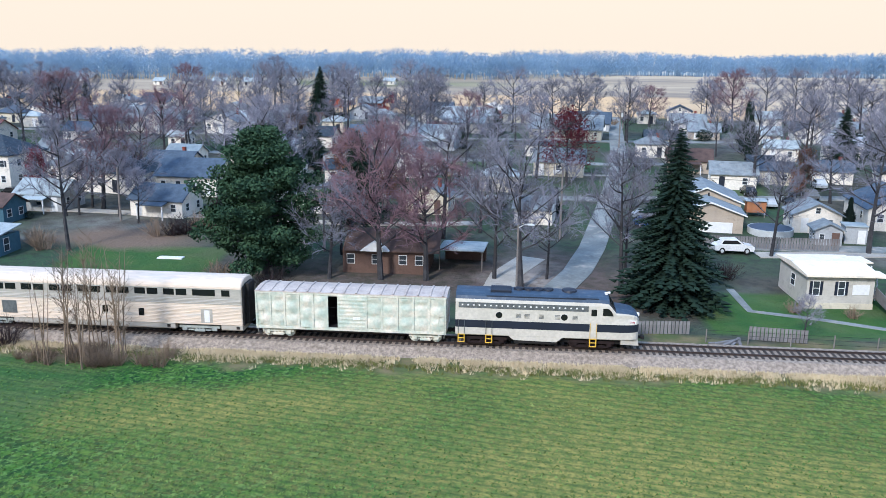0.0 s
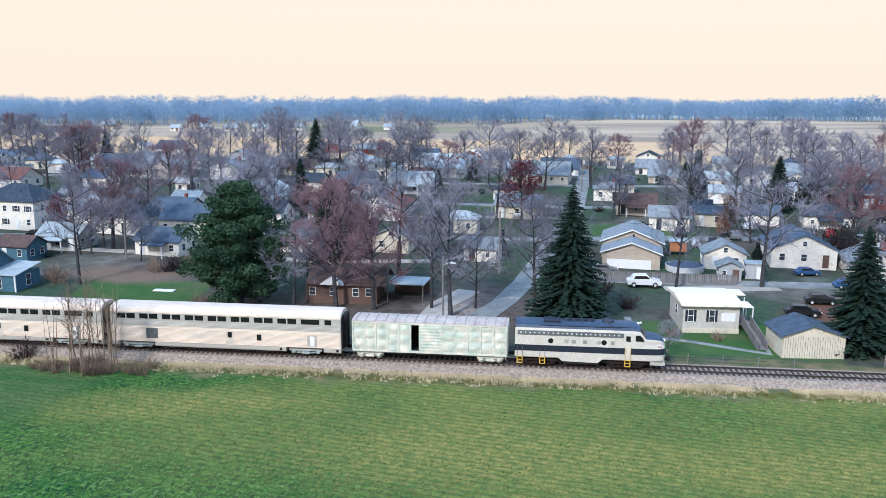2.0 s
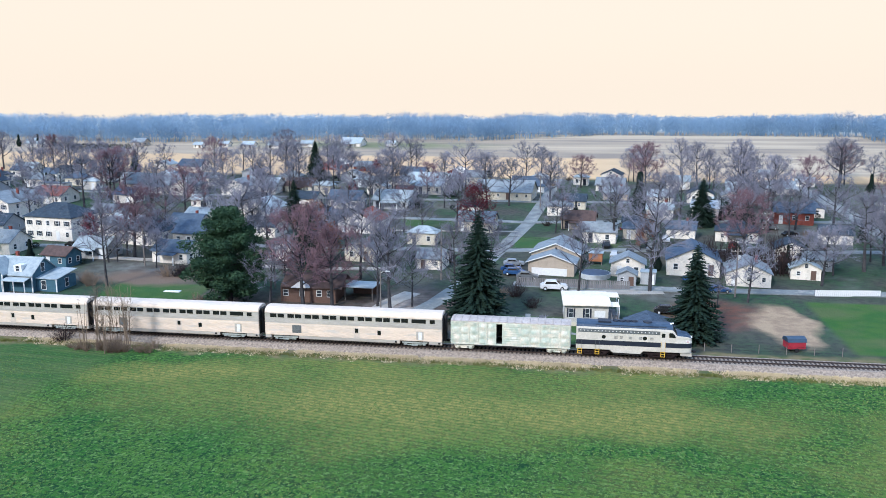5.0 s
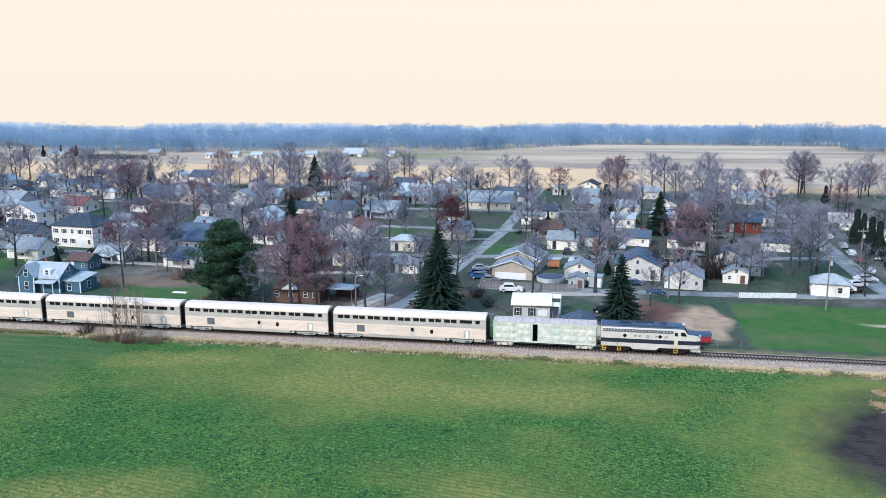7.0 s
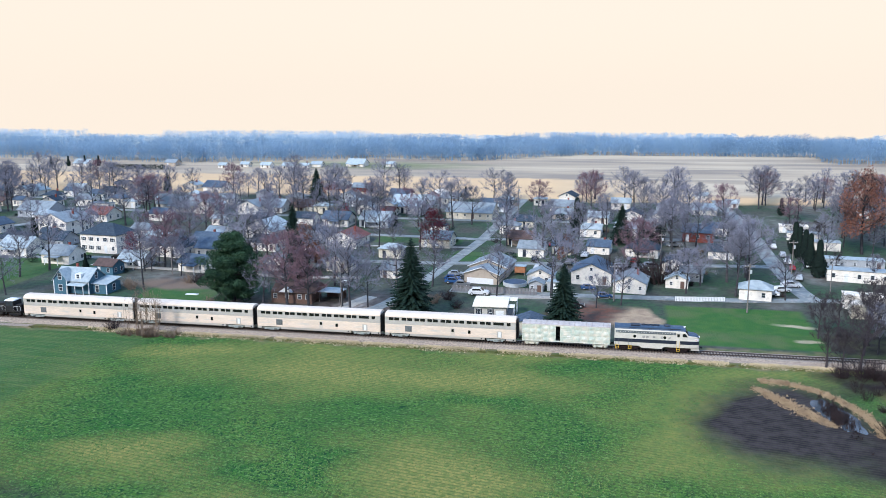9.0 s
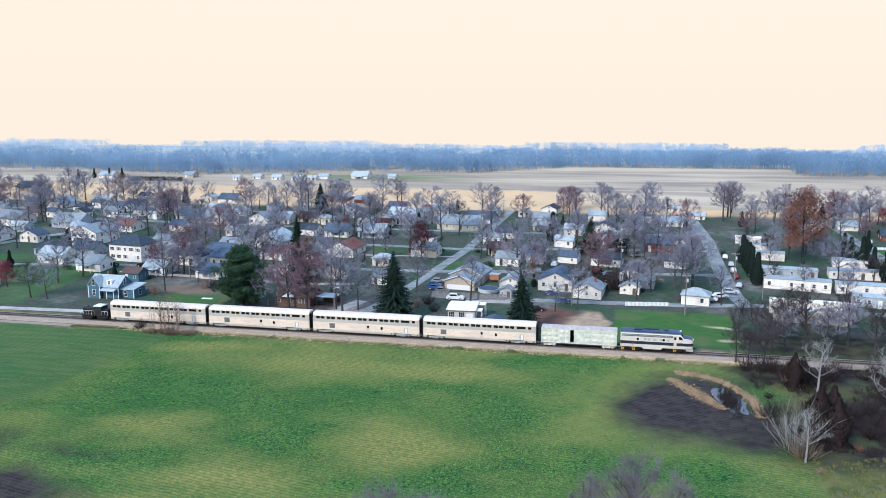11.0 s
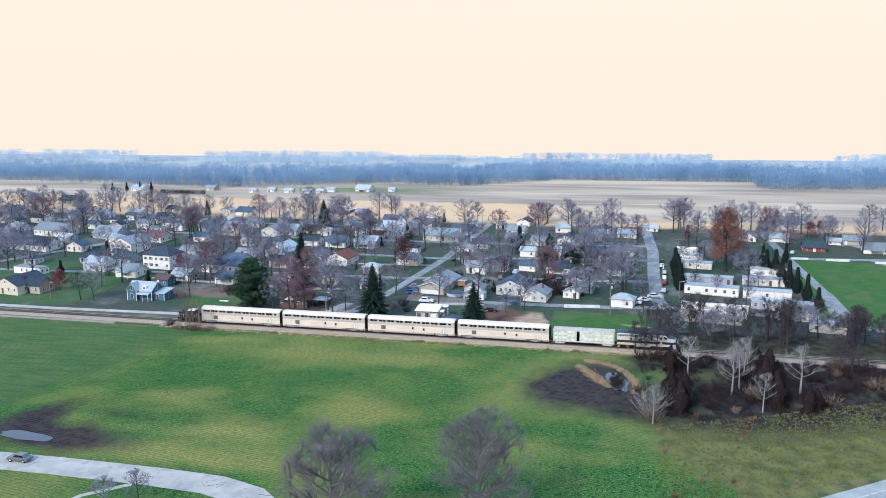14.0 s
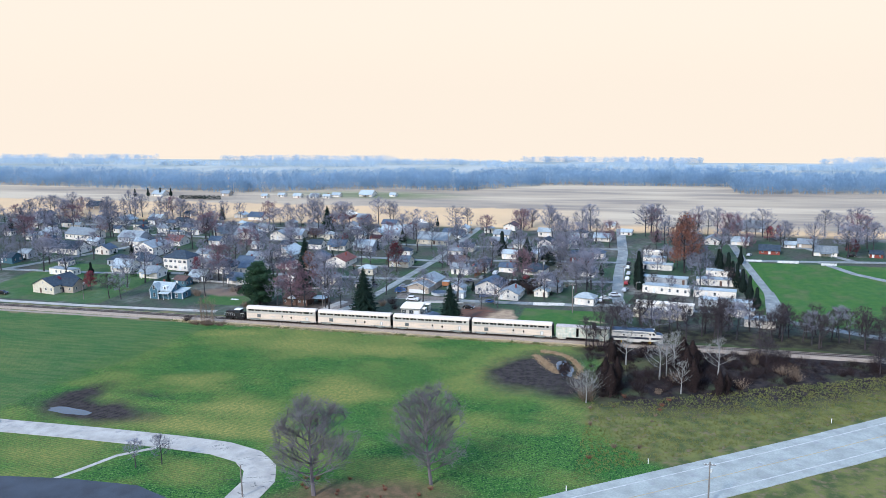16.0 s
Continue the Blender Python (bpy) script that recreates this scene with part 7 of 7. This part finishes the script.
def small_things():
    utility_pole(6.7, 35.6, 9.6, False, "tall weathered wooden pole by the street")
    utility_pole(85.5, 27.5, 10.6)
    utility_pole(57.8, 31.5, 8.5)
    utility_pole(-22, 27, 8.5)
    utility_pole(-53, 38, 7.5, False, "thin pale wooden pole on the lawn")
    utility_pole(22, 104, 8.5)
    utility_pole(26, 131, 8.5)
    utility_pole(101, 60, 8.5)
    utility_pole(70, 66, 8)
    utility_pole(123.3, -96.5, 8.5, True, "roadside utility pole with crossarm")
    utility_pole(37.4, -113.4, 6.5, False, "thin pole by the driveway")
    for a, b in (((57.8, 31.5, 8.6), (85.5, 27.5, 10.6)), ((85.5, 27.5, 10.6), (120, 22, 9)), ((57.8, 31.5, 8.6), (6.7, 35.6, 9.8)), ((6.7, 35.6, 9.8), (-22, 27, 8.8)), ((22, 104, 14), (26, 131, 15.5)), ((101, 60, 11), (70, 66, 11))):
        wire(a, b)
    street_lamp(1.2, 10.8, 7.9)
    street_lamp(-97, 12, 6.5)
    street_lamp(106, 44, 7.0)
    board_fence(20.6, 33.6, 40.5, 33.4, 1.6, WOOD_GREY, "weathered grey board fence behind the driveway")
    board_fence(11.2, 4.6, 16.2, 4.9, 1.2, WOOD_GREY, "short grey board fence beside the track")
    board_fence(21.0, 4.4, 25.8, 4.0, 1.2, WOOD_GREY, "short grey board fence beside the track")
    board_fence(71.2, 33.6, 82.0, 34.6, 1.1, TRIM, "low white board fence along the lane")
    board_fence(148, 103, 154, 103.3, 0.9, TRIM, "low white rail fence at the green")
    board_fence(160, 102.6, 168, 102.8, 0.9, TRIM, "low white rail fence at the green")
    board_fence(176, 101, 182, 101.4, 0.9, TRIM, "low white rail fence at the green")
    wire_fence(17, 3.6, 38, 3.0)
    wire_fence(48, 4.6, 66, 4.8)
    # red covered trailer beside the line
    ob = thing("trailer", "small dark red covered trailer by the track", "trailer", pose(60.0, 7.6, gz(60, 7), 0, 0, 10))
    g = Geo()
    g.box(-1.2, 1.2, -0.9, 0.9, 0.45, 1.5, b=0.05)
    part("body", g, RED, ob)
    r = Geo()
    r.loft([[(x, yy, z) for yy, z in ((-1.0, 1.45), (-0.8, 1.9), (0.0, 2.1), (0.8, 1.9), (1.0, 1.45))] for x in (-1.3, 1.3)])
    part("cover", r, NAVY_ROOF, ob)
    for s in (-1, 1):
        w = Geo()
        w.tube((0, s * 0.75, 0.3), (0, s * 0.95, 0.3), 0.3, 0.3, 12, cap=True)
        part("wheel", w, BLACK, ob)
    # sheds, a hut and a pool behind the fence
    house(39.5, 40.6, 3.2, 3.2, 2.1, "gy", GREY, ROOF_GREY, None, None, False, False, "shed", "small grey gabled garden shed")
    house(43.3, 41.6, 2.6, 2.6, 2.2, "flat", GREY, ROOF_LIGHT, None, None, False, False)["label"] = "small grey flat-roofed shed"
    ob = thing("hut", "orange-brown timber hut on posts", "hut", pose(34.3, 53.8, gz(34, 54), 0, 0, -6))
    g = Geo()
    g.box(-1.3, 1.3, -1.0, 1.0, 0.6, 2.2, b=0.03)
    part("wall", g, surface("orange_timber", (0.42, 0.18, 0.09), None, 0.8, 1, 8, 0.3), ob)
    g = Geo()
    g.box(-1.5, 1.5, -1.2, 1.2, 2.2, 2.36, b=0.03)
    part("roof", g, ROOF_LIGHT, ob)
    for x in (-1.2, 1.2):
        for y in (-0.9, 0.9):
            g = Geo()
            g.box(x - 0.06, x + 0.06, y - 0.06, y + 0.06, -0.2, 0.6)
            part("post", g, POLE, ob)
    ob = thing("swimming_pool", "round covered garden pool with pale rim", "pool", pose(33.9, 44.7, gz(34, 45)))
    g = Geo()
    g.tube((0, 0, -0.2), (0, 0, 0.75), 2.9, 2.9, 28, cap=True)
    part("wall", g, LAMP, ob)
    g = Geo()
    g.tube((0, 0, 0.752), (0, 0, 0.80), 2.75, 2.6, 28, cap=True)
    part("cover", g, NAVY_ROOF, ob)
    # delineator posts on the highway
    for x, y in ((112, -80.5), (152, -50), (97, -96)):
        g = Geo()
        g.box(x - 0.08, x + 0.08, y - 0.08, y + 0.08, -0.7, 0.5, b=0.02)
        tagged(new("marker_post", g.mesh("marker_post", TRIM)), "short white roadside marker post", "post")
    # rail ties stacked on the bank
    for k in range(5):
        g = Geo()
        g.box(-1.3, 1.3, -0.12, 0.12, -0.1, 0.1, b=0.01)
        ob = tagged(new("old_tie", g.mesh("old_tie", WOOD_GREY)), "grey discarded railway tie on the bank", "railway tie")
        ob.matrix_basis = pose(18.3 + 0.35 * k, 3.6 + 0.2 * (k % 2), gz(18, 3.6) + 0.1 + 0.05 * (k % 3), 0, 0, 12 + 17 * k)


def houses_all():
    cottage()
    mobile_home()
    garden_shed()
    big_garage()
    brown_ranch()
    house(-158.7, 82.2, 21.1, 9.0, 2.5, "gx", WHITE, ROOF_DARK)
    house(-85.7, 63.5, 12.4, 9.0, 5.1, "hip", WHITE, ROOF_DARK)
    house(-62.9, 61.4, 11.1, 8.3, 3.0, "hip", WHITE, ROOF_DARK)
    house(-50.4, 60.6, 10.0, 7.5, 3.0, "gx", WHITE, ROOF_BLUE)
    house(-92.1, 122.1, 19.8, 9.0, 2.5, "gx", WHITE, ROOF_GREY)
    house(-81.5, 119.2, 7.1, 8.2, 2.9, "gy", WHITE, ROOF_LIGHT)
    house(-65.8, 120.9, 8.2, 9.5, 2.7, "gy", WHITE, ROOF_GREY)
    house(-132.1, 47.0, 13.4, 4.2, 2.5, "flat", WHITE, ROOF_GREY)
    house(-118.6, 25.8, 11.4, 13.1, 3.2, "gy", CREAM, ROOF_DARK)
    house(-112.4, 25.6, 9.5, 7.1, 2.8, "gx", TAN, ROOF_DARK)
    house(-171.9, 61.0, 7.7, 5.8, 2.8, "gx", BLUE, ROOF_DARK)
    house(-113.7, 83.6, 10.5, 12.1, 4.2, "gy", WHITE, ROOF_GREY)
    house(-138.9, 106.2, 13.1, 9.0, 2.4, "gx", GREY, ROOF_GREY)
    house(-168.7, 107.7, 18.3, 9.0, 2.7, "gx", WHITE, ROOF_GREY)
    house(-124.0, 118.5, 8.5, 4.2, 2.5, "flat", WHITE, ROOF_GREY)
    house(-113.0, 102.6, 9.3, 7.0, 2.4, "gx", WHITE, ROOF_RED)
    house(-47.4, 88.3, 9.6, 11.1, 2.9, "gy", WHITE, ROOF_LIGHT)
    house(-99.8, 161.6, 9.2, 6.9, 1.8, "gx", WHITE, ROOF_BLUE)
    house(-216.0, 179.6, 10.2, 7.6, 2.1, "gx", TAN, ROOF_DARK)
    house(-228.4, 149.4, 8.3, 9.5, 2.1, "gy", WHITE, ROOF_DARK)
    house(-119.8, 137.9, 7.6, 8.7, 2.1, "gy", WHITE, ROOF_GREY)
    house(-171.1, 143.1, 9.2, 10.6, 2.0, "gy", WHITE, ROOF_LIGHT)
    house(-155.3, 150.9, 8.0, 6.0, 1.8, "gx", WHITE, ROOF_LIGHT)
    house(-111.9, 164.9, 5.4, 6.2, 1.7, "gy", WHITE, ROOF_LIGHT)
    house(-143.5, 164.9, 5.5, 4.1, 1.7, "gx", TAN, ROOF_DARK)
    house(-67.6, 48.0, 7.4, 5.5, 2.5, "gx", TIN, ROOF_LIGHT)
    house(-70.8, 40.2, 5.8, 4.3, 2.5, "gx", BLUE, ROOF_BROWN)
    house(-90.8, 49.8, 9.0, 6.8, 2.5, "gx", WHITE, ROOF_GREY)
    house(-108.7, 56.7, 10.3, 7.8, 2.5, "gx", WHITE, ROOF_LIGHT)
    house(-192.7, 112.4, 7.5, 5.6, 2.2, "gx", WHITE, ROOF_LIGHT)
    house(-169.0, 123.6, 7.6, 5.7, 1.7, "gx", TAN, ROOF_BROWN)
    house(-155.0, 226.6, 6.2, 4.6, 1.7, "gx", TAN, ROOF_GREY)
    house(-200.3, 221.7, 8.6, 6.4, 1.4, "gx", WHITE, ROOF_LIGHT)
    house(-126.0, 222.0, 3.9, 3.2, 1.4, "gx", WHITE, ROOF_LIGHT)
    house(-116.2, 225.8, 4.5, 3.4, 1.4, "gx", WHITE, ROOF_LIGHT)
    house(11.3, 122.3, 15.7, 9.0, 2.2, "gx", CREAM, ROOF_GREY)
    house(52.3, 52.2, 9.4, 10.8, 2.8, "gy", WHITE, ROOF_BLUE)
    house(61.1, 45.4, 7.4, 8.6, 2.3, "gy", WHITE, ROOF_GREY)
    house(65.2, 78.1, 8.7, 6.5, 2.2, "hip", WHITE, ROOF_DARK)
    house(61.1, 96.3, 6.1, 4.6, 3.7, "gx", WHITE, TIN)
    house(53.6, 79.2, 6.1, 4.6, 2.2, "gx", WHITE, ROOF_BLUE)
    house(41.5, 123.7, 6.7, 5.0, 1.8, "gx", TAN, ROOF_GREY)
    house(63.6, 122.0, 6.7, 7.7, 2.5, "gy", WHITE, ROOF_DARK)
    house(71.6, 121.5, 4.9, 5.6, 2.2, "gy", WHITE, ROOF_GREY)
    house(43.4, 85.4, 4.2, 3.2, 2.2, "gx", BRICK, ROOF_DARK)
    house(41.8, 154.0, 6.0, 6.9, 2.2, "gy", WHITE, ROOF_DARK)
    house(40.7, 137.3, 8.0, 6.0, 1.8, "gx", WHITE, ROOF_GREY)
    house(-13.5, 136.1, 11.2, 8.4, 2.0, "gx", WHITE, ROOF_LIGHT)
    house(-20.5, 152.1, 7.7, 5.7, 2.0, "gx", WHITE, ROOF_BLUE)
    house(17.2, 134.8, 9.8, 7.4, 1.8, "gx", GREY, ROOF_BLUE)
    house(19.5, 145.5, 5.3, 6.1, 2.1, "gy", WHITE, ROOF_LIGHT)
    house(-16.8, 105.4, 9.9, 7.4, 2.4, "gx", GREY, ROOF_LIGHT)
    house(-29.7, 104.7, 8.9, 6.7, 2.4, "gx", WHITE, ROOF_BLUE)
    house(-18.7, 79.3, 9.2, 10.6, 2.5, "gy", WHITE, ROOF_RED)
    house(-49.7, 127.5, 8.5, 6.4, 1.8, "gx", CREAM, ROOF_BROWN)
    house(-60.1, 124.1, 10.1, 7.6, 2.0, "gx", WHITE, ROOF_LIGHT)
    house(-51.8, 171.4, 7.8, 9.0, 1.8, "gy", BRICK, ROOF_WHITE)
    house(-40.5, 167.0, 6.5, 4.8, 1.7, "gx", BRICK, ROOF_GREY)
    house(-44.7, 84.1, 5.9, 6.7, 2.5, "gy", WHITE, ROOF_LIGHT)
    house(31.2, 86.6, 7.6, 5.7, 2.2, "gx", TAN, ROOF_BROWN)
    house(29.9, 109.8, 6.5, 4.9, 2.2, "gx", CREAM, ROOF_DARK)
    house(-17.5, 122.1, 5.2, 3.9, 1.7, "gx", WHITE, ROOF_RED)
    house(-6.9, 153.4, 7.3, 8.4, 1.8, "gy", BRICK, ROOF_WHITE)
    house(53.0, 118.2, 6.5, 4.9, 2.2, "gx", WHITE, ROOF_LIGHT)
    house(72.2, 61.8, 5.7, 6.5, 2.7, "gy", WHITE, ROOF_DARK)
    house(75.7, 55.1, 5.4, 4.0, 2.3, "gx", GREY, ROOF_GREY)
    house(-8.5, 144.1, 6.0, 4.5, 1.8, "gx", GREY, ROOF_LIGHT)
    house(-93.0, 223.6, 6.0, 4.5, 1.4, "gx", WHITE, ROOF_LIGHT)
    house(-81.0, 229.2, 5.2, 3.9, 1.4, "gx", WHITE, ROOF_LIGHT)
    house(-62.3, 233.6, 8.9, 6.7, 1.4, "gx", WHITE, ROOF_LIGHT)
    house(-45.7, 233.6, 3.9, 3.2, 1.3, "gx", WHITE, ROOF_LIGHT)
    house(-85.6, 224.5, 4.5, 3.3, 1.4, "gx", WHITE, ROOF_LIGHT)
    house(-104.8, 224.3, 5.1, 3.8, 1.4, "gx", WHITE, ROOF_LIGHT)
    house(88.3, 42.0, 6.8, 5.1, 2.5, "hip", WHITE, ROOF_LIGHT)
    house(115.1, 37.1, 19.1, 4.2, 3.0, "flat", WHITE, ROOF_WHITE)
    house(113.8, 30.8, 17.0, 4.2, 2.9, "flat", CREAM, ROOF_WHITE)
    house(115.9, 59.2, 16.7, 4.2, 2.8, "flat", WHITE, ROOF_LIGHT)
    house(115.5, 72.3, 16.2, 4.2, 2.3, "flat", GREY, ROOF_LIGHT)
    house(112.3, 91.3, 11.8, 4.2, 2.2, "flat", WHITE, ROOF_LIGHT)
    house(111.2, 102.1, 8.8, 4.2, 2.1, "flat", WHITE, ROOF_LIGHT)
    house(110.5, 112.1, 7.9, 4.2, 2.0, "flat", WHITE, ROOF_WHITE)
    house(132.5, 57.2, 14.3, 4.2, 2.6, "flat", WHITE, ROOF_LIGHT)
    house(135.3, 45.7, 17.3, 4.2, 2.6, "flat", GREY, ROOF_LIGHT)
    house(134.2, 72.6, 14.9, 4.2, 2.3, "flat", WHITE, ROOF_LIGHT)
    house(136.9, 85.1, 12.4, 4.2, 2.2, "flat", WHITE, ROOF_LIGHT)
    house(144.6, 26.9, 9.3, 4.2, 2.5, "flat", WHITE, ROOF_LIGHT)
    house(135.5, 138.2, 6.7, 7.7, 1.8, "gy", WHITE, ROOF_GREY)
    house(154.2, 166.3, 12.6, 9.0, 1.8, "gx", GREY, ROOF_GREY)
    house(157.9, 123.2, 8.1, 6.1, 1.7, "gx", BRICK, ROOF_DARK)
    house(174.5, 136.4, 7.2, 5.4, 1.8, "gx", TAN, ROOF_GREY)
    house(179.7, 123.5, 8.9, 6.7, 1.7, "gx", WHITE, ROOF_GREY)
    house(198.8, 121.9, 4.9, 3.7, 1.7, "gx", BRICK, ROOF_DARK)
    house(147.3, 137.6, 7.1, 5.3, 1.7, "gx", WHITE, ROOF_LIGHT)
    house(167.4, 134.7, 4.9, 3.6, 1.5, "gx", WHITE, ROOF_LIGHT)
    house(87.5, 137.0, 7.6, 5.7, 1.7, "gx", WHITE, ROOF_LIGHT)
    house(97.7, 150.0, 5.0, 3.8, 1.5, "gx", WHITE, ROOF_LIGHT)
    house(81.6, 97.5, 8.6, 6.2, 2.9, "gx", BRICK, ROOF_BLUE)
    house(85.5, 77.9, 6.5, 4.9, 2.2, "gx", WHITE, ROOF_DARK)
    house(89.4, 164.0, 4.2, 3.2, 1.5, "gx", WHITE, ROOF_LIGHT)
    house(138.1, 36.9, 11.5, 4.2, 2.5, "flat", WHITE, ROOF_LIGHT)
    # the smaller houses and sheds that fill the blocks
    r = random.Random(31)
    n = 0
    while n < 84:
        x, y = r.uniform(-235, 92), 46 + r.random() * 100
        if x < -150 and y < 60 or any(math.hypot(x - a, (y - b) * 1.25) < max(w, d) * 0.5 + 5.2 for a, b, w, d in HOUSES):
            continue
        if any(abs((x - x0) * (y1 - y0) - (y - y0) * (x1 - x0)) / math.hypot(x1 - x0, y1 - y0) < 6.5 for x0, y0, x1, y1 in ((10, 32, 26, 150), (100, 38, 95, 156), (-60, 57, 98, 66), (-60, 90, 98, 93), (-150, 115, 97, 115))):
            continue
        w = r.uniform(5, 9) * (1 if y < 90 else 0.85)
        house(x, y, w, w * r.uniform(0.65, 0.85), r.uniform(2.1, 2.7), r.choice(("gx", "gx", "gy", "hip")), r.choice((WHITE, WHITE, WHITE, WHITE, CREAM, GREY)), r.choice((ROOF_GREY, ROOF_DARK, ROOF_LIGHT, ROOF_LIGHT, ROOF_BLUE)))
        n += 1


build_ground()
track = build_railway()
build_roads()
build_train()
houses_all()
small_things()
cars_all()
far_woods()
plants_all()
lay_ties(track)
motions()
